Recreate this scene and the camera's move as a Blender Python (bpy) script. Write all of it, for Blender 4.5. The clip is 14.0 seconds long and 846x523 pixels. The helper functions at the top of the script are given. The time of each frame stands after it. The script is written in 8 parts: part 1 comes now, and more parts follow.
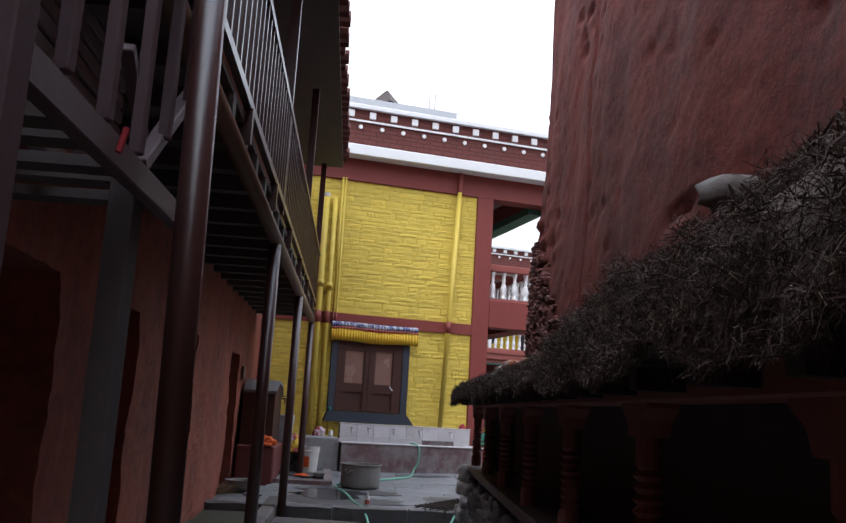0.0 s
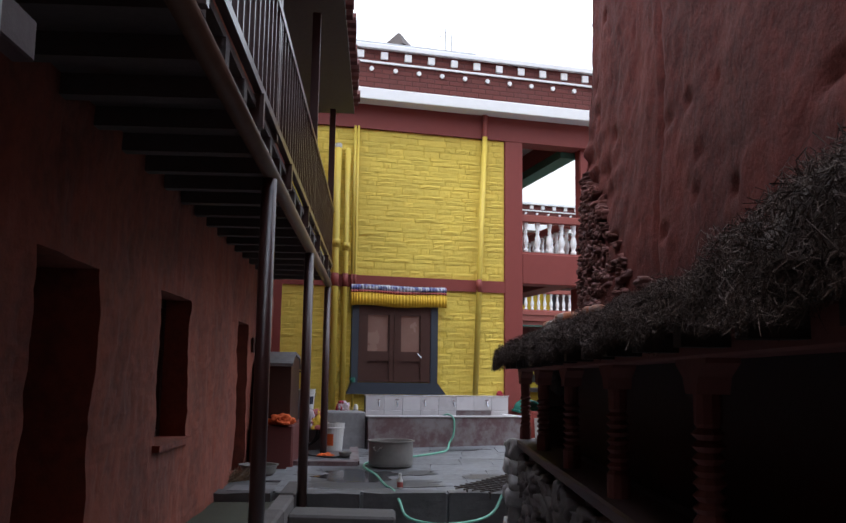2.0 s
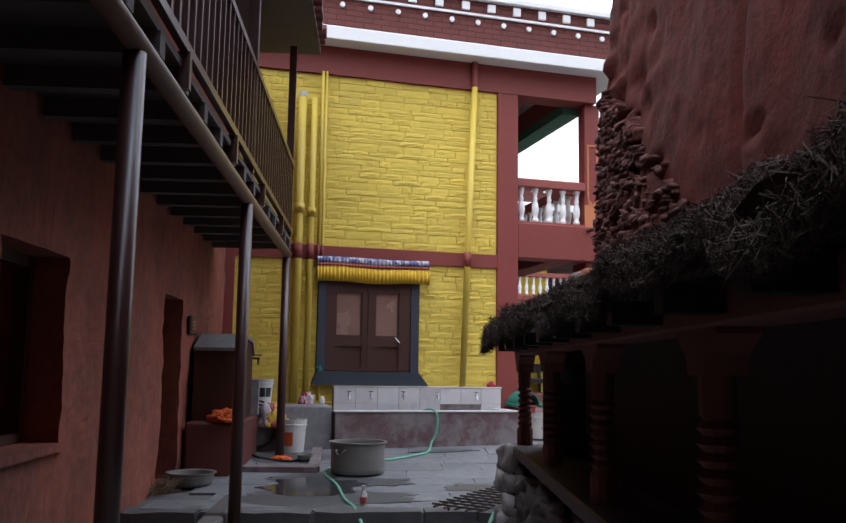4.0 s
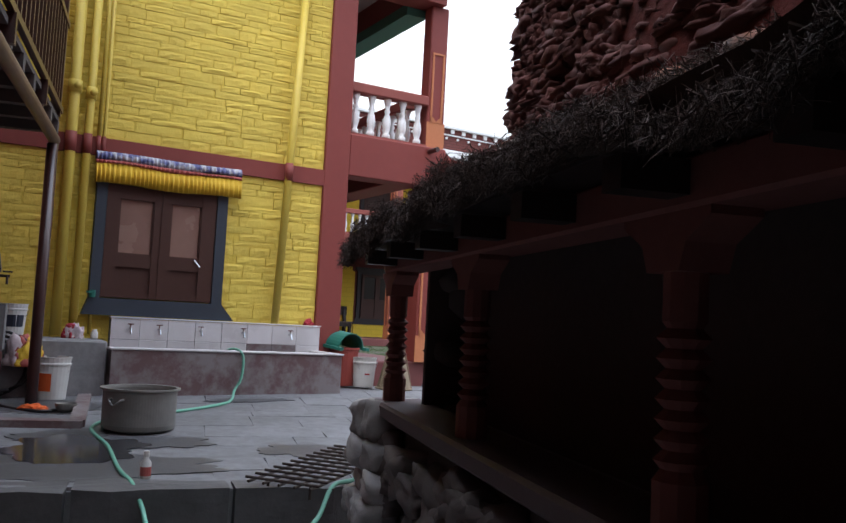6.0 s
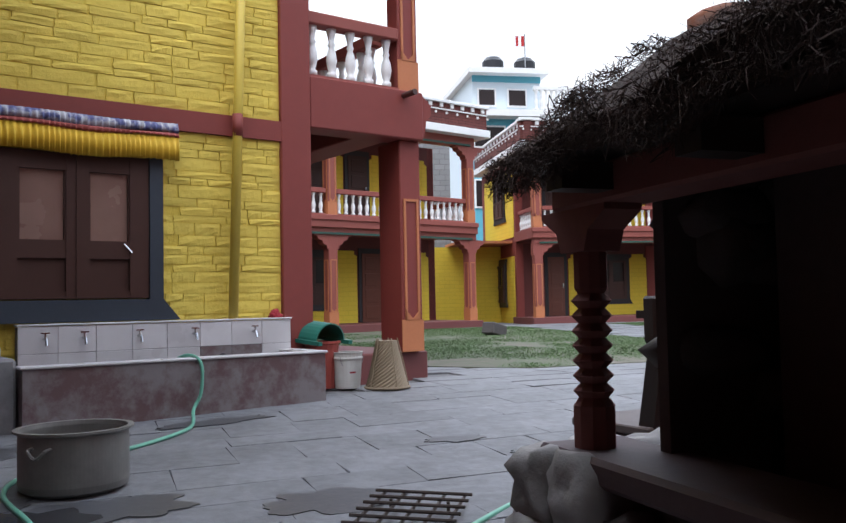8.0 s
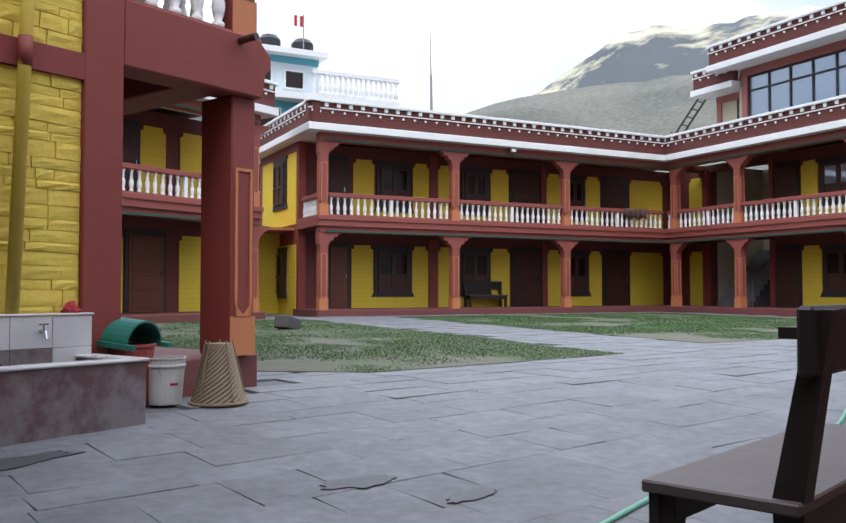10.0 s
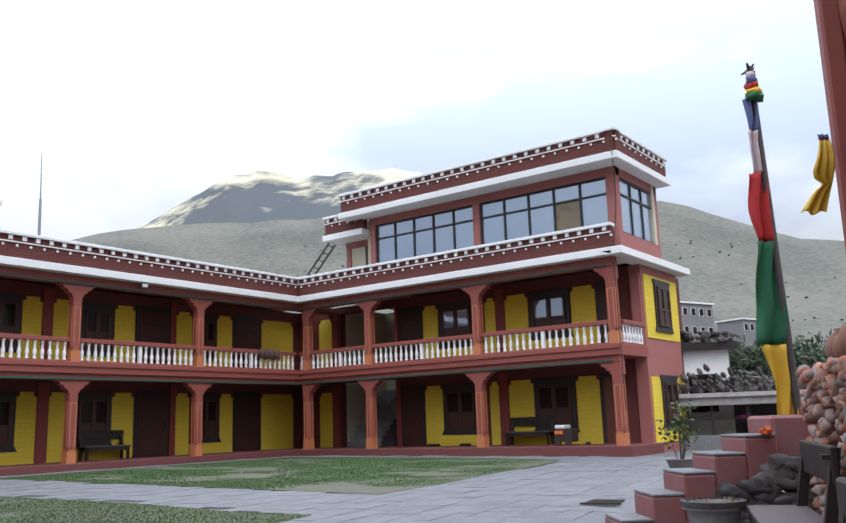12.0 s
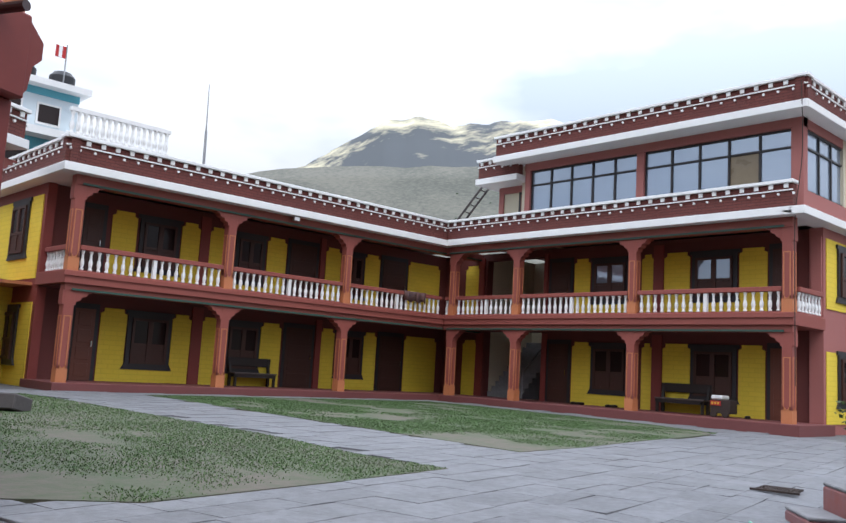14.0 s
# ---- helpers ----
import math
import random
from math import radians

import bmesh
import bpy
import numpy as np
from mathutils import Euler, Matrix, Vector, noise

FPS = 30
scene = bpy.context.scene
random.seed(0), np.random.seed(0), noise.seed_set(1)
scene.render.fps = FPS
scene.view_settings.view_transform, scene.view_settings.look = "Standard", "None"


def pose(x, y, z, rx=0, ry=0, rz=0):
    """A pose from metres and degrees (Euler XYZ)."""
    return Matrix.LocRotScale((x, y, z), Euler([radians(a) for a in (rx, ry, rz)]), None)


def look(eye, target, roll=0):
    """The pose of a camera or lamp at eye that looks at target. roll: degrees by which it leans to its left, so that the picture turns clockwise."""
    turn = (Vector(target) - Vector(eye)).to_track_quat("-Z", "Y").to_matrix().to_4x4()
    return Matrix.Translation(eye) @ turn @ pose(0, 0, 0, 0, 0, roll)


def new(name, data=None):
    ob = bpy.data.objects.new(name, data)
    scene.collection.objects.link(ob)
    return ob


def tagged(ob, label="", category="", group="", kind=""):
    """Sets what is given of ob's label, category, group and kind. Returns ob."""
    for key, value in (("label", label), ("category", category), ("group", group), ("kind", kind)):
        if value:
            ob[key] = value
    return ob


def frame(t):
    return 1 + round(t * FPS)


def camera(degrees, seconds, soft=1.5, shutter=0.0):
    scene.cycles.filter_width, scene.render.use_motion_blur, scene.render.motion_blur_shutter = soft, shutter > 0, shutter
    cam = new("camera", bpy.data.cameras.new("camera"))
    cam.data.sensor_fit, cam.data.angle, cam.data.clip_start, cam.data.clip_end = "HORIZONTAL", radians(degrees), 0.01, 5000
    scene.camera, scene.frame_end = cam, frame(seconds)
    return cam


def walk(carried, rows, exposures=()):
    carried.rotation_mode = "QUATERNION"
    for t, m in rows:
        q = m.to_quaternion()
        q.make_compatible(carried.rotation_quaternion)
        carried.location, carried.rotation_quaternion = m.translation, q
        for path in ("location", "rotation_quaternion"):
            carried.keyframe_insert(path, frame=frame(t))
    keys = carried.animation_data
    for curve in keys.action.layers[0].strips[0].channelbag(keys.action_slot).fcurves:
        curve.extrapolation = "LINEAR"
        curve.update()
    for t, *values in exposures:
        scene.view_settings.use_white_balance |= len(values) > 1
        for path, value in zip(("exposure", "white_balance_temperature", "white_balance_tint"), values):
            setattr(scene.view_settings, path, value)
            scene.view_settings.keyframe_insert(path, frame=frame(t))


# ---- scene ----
cam = camera(53.0, 14.0)
PATH = [
    (0, (0.004, 0.0, 0.935), (-0.295, 1.947, 1.282), 3.4),
    (0.5, (-0.039, 0.164, 0.919), (-0.317, 2.118, 1.244), 3.3),
    (1, (-0.125, 0.451, 0.917), (-0.352, 2.421, 1.179), -0.2),
    (1.5, (-0.179, 0.853, 0.923), (-0.525, 2.803, 1.205), 0.2),
    (2, (-0.274, 1.324, 0.93), (-0.62, 3.275, 1.203), 0.8),
    (4.5, (-0.455, 3.604, 0.868), (-0.775, 5.564, 1.104), 1.0),
    (5, (-0.529, 4.017, 0.82), (-0.755, 5.995, 1.007), 3.2),
    (5.5, (-0.7, 4.509, 0.798), (-0.705, 6.499, 0.997), 3.8),
    (6, (-0.88, 4.956, 0.782), (-0.727, 6.945, 0.925), 3.0),
    (6.5, (-1.055, 5.446, 0.77), (-0.895, 7.434, 0.917), 4.1),
    (7, (-1.264, 5.945, 0.784), (-1.002, 7.924, 0.896), 1.1),
    (9.5, (-1.687, 8.017, 0.769), (-1.082, 9.921, 0.873), 0.7),
    (10, (-1.87, 8.396, 0.828), (-0.961, 10.177, 0.897), 0.0),
    (10.5, (-1.927, 8.845, 0.858), (-0.779, 10.467, 1.088), 0.5),
    (11, (-1.929, 9.169, 0.914), (-0.62, 10.649, 1.228), 1.6),
    (11.5, (-2.098, 9.715, 0.992), (-0.506, 10.87, 1.359), -4.7),
    (12, (-2.038, 9.697, 1.024), (-0.458, 10.864, 1.399), -1.9),
    (12.5, (-2.018, 9.753, 1.012), (-0.491, 10.994, 1.367), -0.5),
    (13, (-1.967, 9.837, 1.023), (-0.552, 11.224, 1.297), 1.3),
    (13.5, (-1.705, 10.033, 1.004), (-0.35, 11.467, 1.334), 1.1),
    (14, (-1.388, 10.333, 1.052), (-0.024, 11.774, 1.307), 3.3),
]
walk(cam, [(t, look(eye, target, roll)) for t, eye, target, roll in PATH],
     exposures=[(0, 0.95), (5, 1.0), (7.2, 0.95), (9.3, 0.75), (10, 0.70), (11, 0.58), (14, 0.56)])

# ---- world and light ----
world = bpy.data.worlds.new("sky")
scene.world = world
world.use_nodes = True
wn, wl = world.node_tree.nodes, world.node_tree.links
wn.clear()
SKY = 1.0
sky = wn.new("ShaderNodeTexSky")
sky.sky_type, sky.sun_disc = "NISHITA", False
sky.sun_elevation, sky.sun_rotation = radians(28), radians(250)
coord = wn.new("ShaderNodeTexCoord")
stretch = wn.new("ShaderNodeMapping")
stretch.inputs["Scale"].default_value = (1.0, 1.0, 2.6)
cloud = wn.new("ShaderNodeTexNoise")
cloud.inputs["Scale"].default_value, cloud.inputs["Detail"].default_value, cloud.inputs["Roughness"].default_value = 1.7, 5, 0.55
ramp = wn.new("ShaderNodeValToRGB")
ramp.color_ramp.elements[0].position, ramp.color_ramp.elements[0].color = 0.42, (0.62, 0.72, 0.92, 1)
ramp.color_ramp.elements[1].position, ramp.color_ramp.elements[1].color = 0.60, (1.08, 1.13, 1.22, 1)
scale = wn.new("ShaderNodeMixRGB")
scale.blend_type, scale.inputs[0].default_value = "MULTIPLY", 1.0
scale.inputs[2].default_value = (0.1, 0.1, 0.1, 1)
blend = wn.new("ShaderNodeMixRGB")
blend.inputs[0].default_value = 0.9
back = wn.new("ShaderNodeBackground")
back.inputs[1].default_value = SKY
wout = wn.new("ShaderNodeOutputWorld")
wl.new(coord.outputs["Generated"], stretch.inputs[0])
wl.new(stretch.outputs[0], cloud.inputs["Vector"])
wl.new(cloud.outputs["Fac"], ramp.inputs[0])
wl.new(sky.outputs[0], scale.inputs[1])
wl.new(scale.outputs[0], blend.inputs[1])
wl.new(ramp.outputs[0], blend.inputs[2])
rise = wn.new("ShaderNodeSeparateXYZ")
up = wn.new("ShaderNodeMath")
up.operation, up.use_clamp = "MAXIMUM", False
up.inputs[1].default_value = 0.0
gain = wn.new("ShaderNodeMath")
gain.operation, gain.inputs[1].default_value, gain.inputs[2].default_value = "MULTIPLY_ADD", 2.65, 0.05
lift = wn.new("ShaderNodeMixRGB")
lift.blend_type, lift.inputs[0].default_value = "MULTIPLY", 1.0
wl.new(coord.outputs["Generated"], rise.inputs[0])
wl.new(rise.outputs["Z"], up.inputs[0])
wl.new(up.outputs[0], gain.inputs[0])
wl.new(blend.outputs[0], lift.inputs[1])
wl.new(gain.outputs[0], lift.inputs[2])
wl.new(lift.outputs[0], back.inputs[0])
wl.new(back.outputs[0], wout.inputs[0])
sun = new("sun", bpy.data.lights.new("sun", "SUN"))
sun.data.energy, sun.data.angle, sun.data.color = 0.6, radians(25), (1.0, 0.97, 0.93)
sun.matrix_basis = look((0, 0, 30), (12, 17, 2))


# ---- helpers for meshes ----
def part(name, bm, mat, parent=None, label="", smooth=False):
    """Links a bmesh as one mesh object."""
    me = bpy.data.meshes.new(name)
    bmesh.ops.recalc_face_normals(bm, faces=bm.faces)
    bm.to_mesh(me)
    bm.free()
    me.materials.append(mat)
    if smooth:
        me.shade_smooth()
    ob = new(name, me)
    if parent:
        ob.parent = parent
    if label:
        ob["label"] = label
    return ob


def shared(name, mesh, parent, m):
    """One more object on a mesh that others use."""
    ob = new(name, mesh)
    ob.parent = parent
    ob.matrix_basis = m
    return ob


def thing(name, m, label, category, group="", kind=""):
    ob = new(name)
    ob.empty_display_size = 0.1
    ob.matrix_basis = m
    return tagged(ob, label, category, group, kind)


def box(bm, x0, x1, y0, y1, z0, z1, m=None, bevel=0.0):
    vs = [bm.verts.new((x, y, z)) for x in (x0, x1) for y in (y0, y1) for z in (z0, z1)]
    fs = [bm.faces.new([vs[i] for i in q]) for q in ((0, 1, 3, 2), (4, 6, 7, 5), (0, 4, 5, 1), (2, 3, 7, 6), (0, 2, 6, 4), (1, 5, 7, 3))]
    if bevel:
        es = list({e for f in fs for e in f.edges})
        r = bmesh.ops.bevel(bm, geom=es, offset=bevel, segments=1, affect="EDGES")
        vs = list({v for f in r["faces"] for v in f.verts} | {v for v in vs if v.is_valid})
    if m is not None:
        bmesh.ops.transform(bm, matrix=m, verts=vs)
    return bm


def prism(bm, poly, y0, y1, m=None):
    """A polygon in x and z, from y0 to y1."""
    a = [bm.verts.new((x, y0, z)) for x, z in poly]
    b = [bm.verts.new((x, y1, z)) for x, z in poly]
    bm.faces.new(a)
    bm.faces.new(b[::-1])
    for i in range(len(poly)):
        j = (i + 1) % len(poly)
        bm.faces.new((a[j], a[i], b[i], b[j]))
    if m is not None:
        bmesh.ops.transform(bm, matrix=m, verts=a + b)
    return bm


def slab(bm, poly, z0, z1, zf=None):
    """A polygon in x and y between two heights; zf(x, y) is added to both."""
    h = zf or (lambda x, y: 0.0)
    a = [bm.verts.new((x, y, z0 + h(x, y))) for x, y in poly]
    b = [bm.verts.new((x, y, z1 + h(x, y))) for x, y in poly]
    bm.faces.new(a)
    bm.faces.new(b[::-1])
    for i in range(len(poly)):
        j = (i + 1) % len(poly)
        bm.faces.new((a[j], a[i], b[i], b[j]))
    return bm


def tube(bm, p, q, r, seg=12, r2=None):
    p, q = Vector(p), Vector(q)
    turn = (q - p).to_track_quat("Z", "Y").to_matrix().to_4x4()
    rings = []
    for at, rad in ((p, r), (q, r if r2 is None else r2)):
        rings.append([bm.verts.new(at + turn.to_3x3() @ Vector((rad * math.cos(2 * math.pi * i / seg), rad * math.sin(2 * math.pi * i / seg), 0))) for i in range(seg)])
    for i in range(seg):
        j = (i + 1) % seg
        bm.faces.new((rings[0][i], rings[0][j], rings[1][j], rings[1][i]))
    bm.faces.new(rings[0][::-1])
    bm.faces.new(rings[1])
    return bm


def run(bm, pts, r, seg=8):
    """A pipe or hose along points."""
    pts = [Vector(p) for p in pts]
    last = None
    for k, p in enumerate(pts):
        d = pts[min(k + 1, len(pts) - 1)] - pts[max(k - 1, 0)]
        turn = d.to_track_quat("Z", "Y").to_matrix()
        ring = [bm.verts.new(p + turn @ Vector((r * math.cos(2 * math.pi * i / seg), r * math.sin(2 * math.pi * i / seg), 0))) for i in range(seg)]
        if last:
            off = min(range(seg), key=lambda s: (ring[s].co - last[0].co).length)
            ring = ring[off:] + ring[:off]
            for i in range(seg):
                j = (i + 1) % seg
                bm.faces.new((last[i], last[j], ring[j], ring[i]))
        else:
            bm.faces.new(ring[::-1])
        last = ring
    bm.faces.new(last)
    return bm


def lathe(bm, profile, seg=16, m=None, cap=True):
    rings = []
    for r, z in profile:
        rings.append([bm.verts.new((r * math.cos(2 * math.pi * i / seg), r * math.sin(2 * math.pi * i / seg), z)) for i in range(seg)])
    for a, b in zip(rings, rings[1:]):
        for i in range(seg):
            j = (i + 1) % seg
            bm.faces.new((a[i], a[j], b[j], b[i]))
    if cap:
        bm.faces.new(rings[0][::-1])
        bm.faces.new(rings[-1])
    if m is not None:
        bmesh.ops.transform(bm, matrix=m, verts=[v for r in rings for v in r])
    return bm


def spline(pts, n=8):
    """A smooth line through points."""
    pts = [Vector(p) for p in pts]
    out = []
    for k in range(len(pts) - 1):
        a, b, c, d = pts[max(k - 1, 0)], pts[k], pts[k + 1], pts[min(k + 2, len(pts) - 1)]
        for i in range(n):
            s = i / n
            out.append(0.5 * (2 * b + (c - a) * s + (2 * a - 5 * b + 4 * c - d) * s * s + (3 * b - a - 3 * c + d) * s**3))
    return out + [pts[-1]]


def stone(bm, m, sx, sy, sz, rough=0.25, cuts=2, square=0.55):
    """A rounded, uneven stone."""
    r = bmesh.ops.create_icosphere(bm, subdivisions=cuts, radius=1.0)
    seed = Vector((random.uniform(0, 90), random.uniform(0, 90), random.uniform(0, 90)))
    for v in r["verts"]:
        p = v.co.copy()
        big = max(abs(p.x), abs(p.y), abs(p.z))
        p = p.lerp(p / big, square)
        p *= 1 + rough * noise.noise(p * 1.3 + seed) + 0.3 * rough * noise.noise(p * 4 + seed)
        if square > 0.6:
            # chipped faces and broken corners
            p *= 1 + 0.5 * rough * abs(noise.noise(p * 2.3 + seed)) - 0.25 * rough * abs(noise.noise(p * 6.1 + seed))
        v.co = m @ Vector((p.x * sx, p.y * sy, p.z * sz))
    return bm


def holed(bm, x0, x1, z0, z1, y0, y1, holes, step=0.0):
    """A wall with openings (x0, x1, z0, z1) right through it."""
    xs = sorted({x0, x1, *[v for h in holes for v in h[:2] if x0 < v < x1]})
    zs = sorted({z0, z1, *[v for h in holes for v in h[2:] if z0 < v < z1]})
    for a, b in zip(xs, xs[1:]):
        for c, d in zip(zs, zs[1:]):
            if not any(h[0] < (a + b) / 2 < h[1] and h[2] < (c + d) / 2 < h[3] for h in holes):
                box(bm, a, b, y0, y1, c, d)
    bmesh.ops.remove_doubles(bm, verts=bm.verts, dist=1e-4)
    seen = {}
    for f in list(bm.faces):
        k = tuple(round(c, 3) for c in f.calc_center_median())
        if k in seen:
            bmesh.ops.delete(bm, geom=[f, seen[k]], context="FACES_ONLY")
        else:
            seen[k] = f
    return bm


# ---- materials ----
def mat(name, base, rough=0.7, metal=0.0, dark=None, grain=30.0, stain=1.2, amount=0.5, bump=0.15, spec=0.4, vary=0.0, coat=0.0, glow=0.0):
    """A surface with fine grain, broad stains and relief. base and dark: the two colours between which it wanders."""
    m = bpy.data.materials.new(name)
    m.use_nodes = True
    n, l = m.node_tree.nodes, m.node_tree.links
    b = n["Principled BSDF"]
    dark = dark or tuple(c * 0.55 for c in base)
    tc = n.new("ShaderNodeTexCoord")
    fine, broad = n.new("ShaderNodeTexNoise"), n.new("ShaderNodeTexNoise")
    geo = n.new("ShaderNodeNewGeometry")
    fine.inputs["Scale"].default_value, fine.inputs["Detail"].default_value, fine.inputs["Roughness"].default_value = grain, 6, 0.65
    broad.inputs["Scale"].default_value, broad.inputs["Detail"].default_value = stain, 5
    mixf = n.new("ShaderNodeMath")
    mixf.operation = "MULTIPLY_ADD"
    mixf.inputs[1].default_value = 0.5
    cr = n.new("ShaderNodeValToRGB")
    cr.color_ramp.elements[0].position, cr.color_ramp.elements[1].position = 0.5 - 0.28, 0.5 + 0.28
    cr.color_ramp.elements[0].color, cr.color_ramp.elements[1].color = (*[d * amount + c * (1 - amount) for c, d in zip(base, dark)], 1), (*base, 1)
    half = n.new("ShaderNodeMath")
    half.operation, half.inputs[1].default_value = "MULTIPLY", 0.5
    for t in (fine, broad):
        l.new(geo.outputs["Position"], t.inputs["Vector"])
    l.new(broad.outputs["Fac"], half.inputs[0])
    l.new(fine.outputs["Fac"], mixf.inputs[0])
    l.new(half.outputs[0], mixf.inputs[2])
    l.new(mixf.outputs[0], cr.inputs[0])
    colour = cr.outputs[0]
    if vary:
        info = n.new("ShaderNodeObjectInfo")
        add = n.new("ShaderNodeMath")
        add.operation = "ADD"
        frac = n.new("ShaderNodeMath")
        frac.operation = "FRACT"
        l.new(info.outputs["Random"], add.inputs[0])
        l.new(geo.outputs["Random Per Island"], add.inputs[1])
        l.new(add.outputs[0], frac.inputs[0])
        rng = n.new("ShaderNodeMapRange")
        rng.inputs[3].default_value, rng.inputs[4].default_value = 1 - vary, 1 + vary * 0.6
        l.new(frac.outputs[0], rng.inputs[0])
        hsv = n.new("ShaderNodeHueSaturation")
        l.new(rng.outputs[0], hsv.inputs["Value"])
        l.new(colour, hsv.inputs["Color"])
        colour = hsv.outputs[0]
    l.new(colour, b.inputs["Base Color"])
    b.inputs["Metallic"].default_value, b.inputs["Specular IOR Level"].default_value = metal, spec
    b.inputs["Coat Weight"].default_value = coat
    rr = n.new("ShaderNodeMapRange")
    rr.inputs[3].default_value, rr.inputs[4].default_value = max(rough - 0.12, 0.03), min(rough + 0.12, 1)
    l.new(broad.outputs["Fac"], rr.inputs[0])
    l.new(rr.outputs[0], b.inputs["Roughness"])
    if bump:
        bp = n.new("ShaderNodeBump")
        bp.inputs["Strength"].default_value, bp.inputs["Distance"].default_value = bump, 0.02
        l.new(mixf.outputs[0], bp.inputs["Height"])
        l.new(bp.outputs[0], b.inputs["Normal"])
    if glow:
        l.new(colour, b.inputs["Emission Color"])
        b.inputs["Emission Strength"].default_value = glow
    return m


def courses(m, width, height, mortar, depth=0.5, size=0.012, tint=0.85):
    """Adds far brick courses, along the object's own x and z, to a material."""
    n, l = m.node_tree.nodes, m.node_tree.links
    b = n["Principled BSDF"]
    tc = n.new("ShaderNodeTexCoord")
    sep, com = n.new("ShaderNodeSeparateXYZ"), n.new("ShaderNodeCombineXYZ")
    add = n.new("ShaderNodeMath")
    add.operation = "ADD"
    br = n.new("ShaderNodeTexBrick")
    br.inputs["Scale"].default_value = 1.0
    br.inputs["Brick Width"].default_value, br.inputs["Row Height"].default_value = width, height
    br.inputs["Mortar Size"].default_value, br.inputs["Mortar Smooth"].default_value = size, 0.4
    br.inputs["Color1"].default_value, br.inputs["Color2"].default_value = (1, 1, 1, 1), (tint, tint, tint, 1)
    br.inputs["Mortar"].default_value = (mortar, mortar, mortar, 1)
    l.new(tc.outputs["Object"], sep.inputs[0])
    l.new(sep.outputs["X"], add.inputs[0])
    l.new(sep.outputs["Y"], add.inputs[1])
    l.new(add.outputs[0], com.inputs[0])
    l.new(sep.outputs["Z"], com.inputs[1])
    l.new(com.outputs[0], br.inputs["Vector"])
    old = b.inputs["Base Color"].links[0].from_socket
    mul = n.new("ShaderNodeMixRGB")
    mul.blend_type, mul.inputs[0].default_value = "MULTIPLY", 1.0
    l.new(old, mul.inputs[1])
    l.new(br.outputs["Color"], mul.inputs[2])
    l.new(mul.outputs[0], b.inputs["Base Color"])
    bp = n.new("ShaderNodeBump")
    bp.inputs["Strength"].default_value, bp.inputs["Distance"].default_value, bp.invert = depth, 0.02, True
    if b.inputs["Normal"].links:
        l.new(b.inputs["Normal"].links[0].from_socket, bp.inputs["Normal"])
    l.new(br.outputs["Fac"], bp.inputs["Height"])
    l.new(bp.outputs[0], b.inputs["Normal"])
    return m


def glass(name, tint, rough=0.06):
    m = bpy.data.materials.new(name)
    m.use_nodes = True
    b = m.node_tree.nodes["Principled BSDF"]
    b.inputs["Base Color"].default_value = (*tint, 1)
    b.inputs["Roughness"].default_value, b.inputs["Metallic"].default_value = rough, 0.0
    b.inputs["Specular IOR Level"].default_value = 0.9
    b.inputs["IOR"].default_value = 1.6
    return m


YELLOW = mat("yellow_paint_stone", (0.76, 0.58, 0.105), 0.75, dark=(0.50, 0.35, 0.05), grain=22, stain=2.0, amount=0.55, bump=0.5, vary=0.10)
YELLOW_FAR = courses(mat("yellow_paint_brick", (0.78, 0.58, 0.055), 0.75, dark=(0.58, 0.41, 0.04), grain=18, stain=1.4, amount=0.5, bump=0.3), 0.34, 0.125, 0.88, depth=0.25, tint=0.95)
YELLOW_JOINT = mat("yellow_joint", (0.68, 0.50, 0.08), 0.85, dark=(0.46, 0.32, 0.04), bump=0.6)
YELLOW_PIPE = mat("yellow_pipe_paint", (0.62, 0.46, 0.07), 0.5, dark=(0.42, 0.3, 0.06), grain=12, bump=0.05)
RED = mat("red_oxide_paint", (0.23, 0.045, 0.036), 0.6, dark=(0.15, 0.03, 0.025), grain=10, stain=0.9, amount=0.5, bump=0.08)
PLINTH_RED = mat("dark_plinth_paint", (0.17, 0.05, 0.047), 0.65, dark=(0.11, 0.04, 0.038), grain=10, stain=0.9, amount=0.6, bump=0.1)
RED_COLUMN = mat("orange_red_paint", (0.28, 0.074, 0.058), 0.6, dark=(0.18, 0.045, 0.035), grain=10, stain=0.9, amount=0.4, bump=0.06)
ORANGE = mat("orange_trim_paint", (0.52, 0.19, 0.08), 0.6, dark=(0.30, 0.09, 0.04), amount=0.4, bump=0.05)
MAROON_BRICK = courses(mat("maroon_painted_brick", (0.16, 0.042, 0.034), 0.8, dark=(0.08, 0.026, 0.022), grain=25, bump=0.5), 0.24, 0.075, 0.55, size=0.01)
MAROON = mat("maroon_wall", (0.135, 0.034, 0.029), 0.7, dark=(0.08, 0.02, 0.018), bump=0.1)
WHITE = mat("white_paint", (0.80, 0.80, 0.79), 0.6, dark=(0.55, 0.55, 0.55), grain=9, stain=1.1, amount=0.4, bump=0.06)
CEILING = mat("grey_ceiling_plaster", (0.45, 0.44, 0.42), 0.8, dark=(0.3, 0.3, 0.29), bump=0.08)
GREEN_BEAM = mat("green_beam_paint", (0.05, 0.20, 0.15), 0.55, dark=(0.03, 0.11, 0.09), bump=0.05)
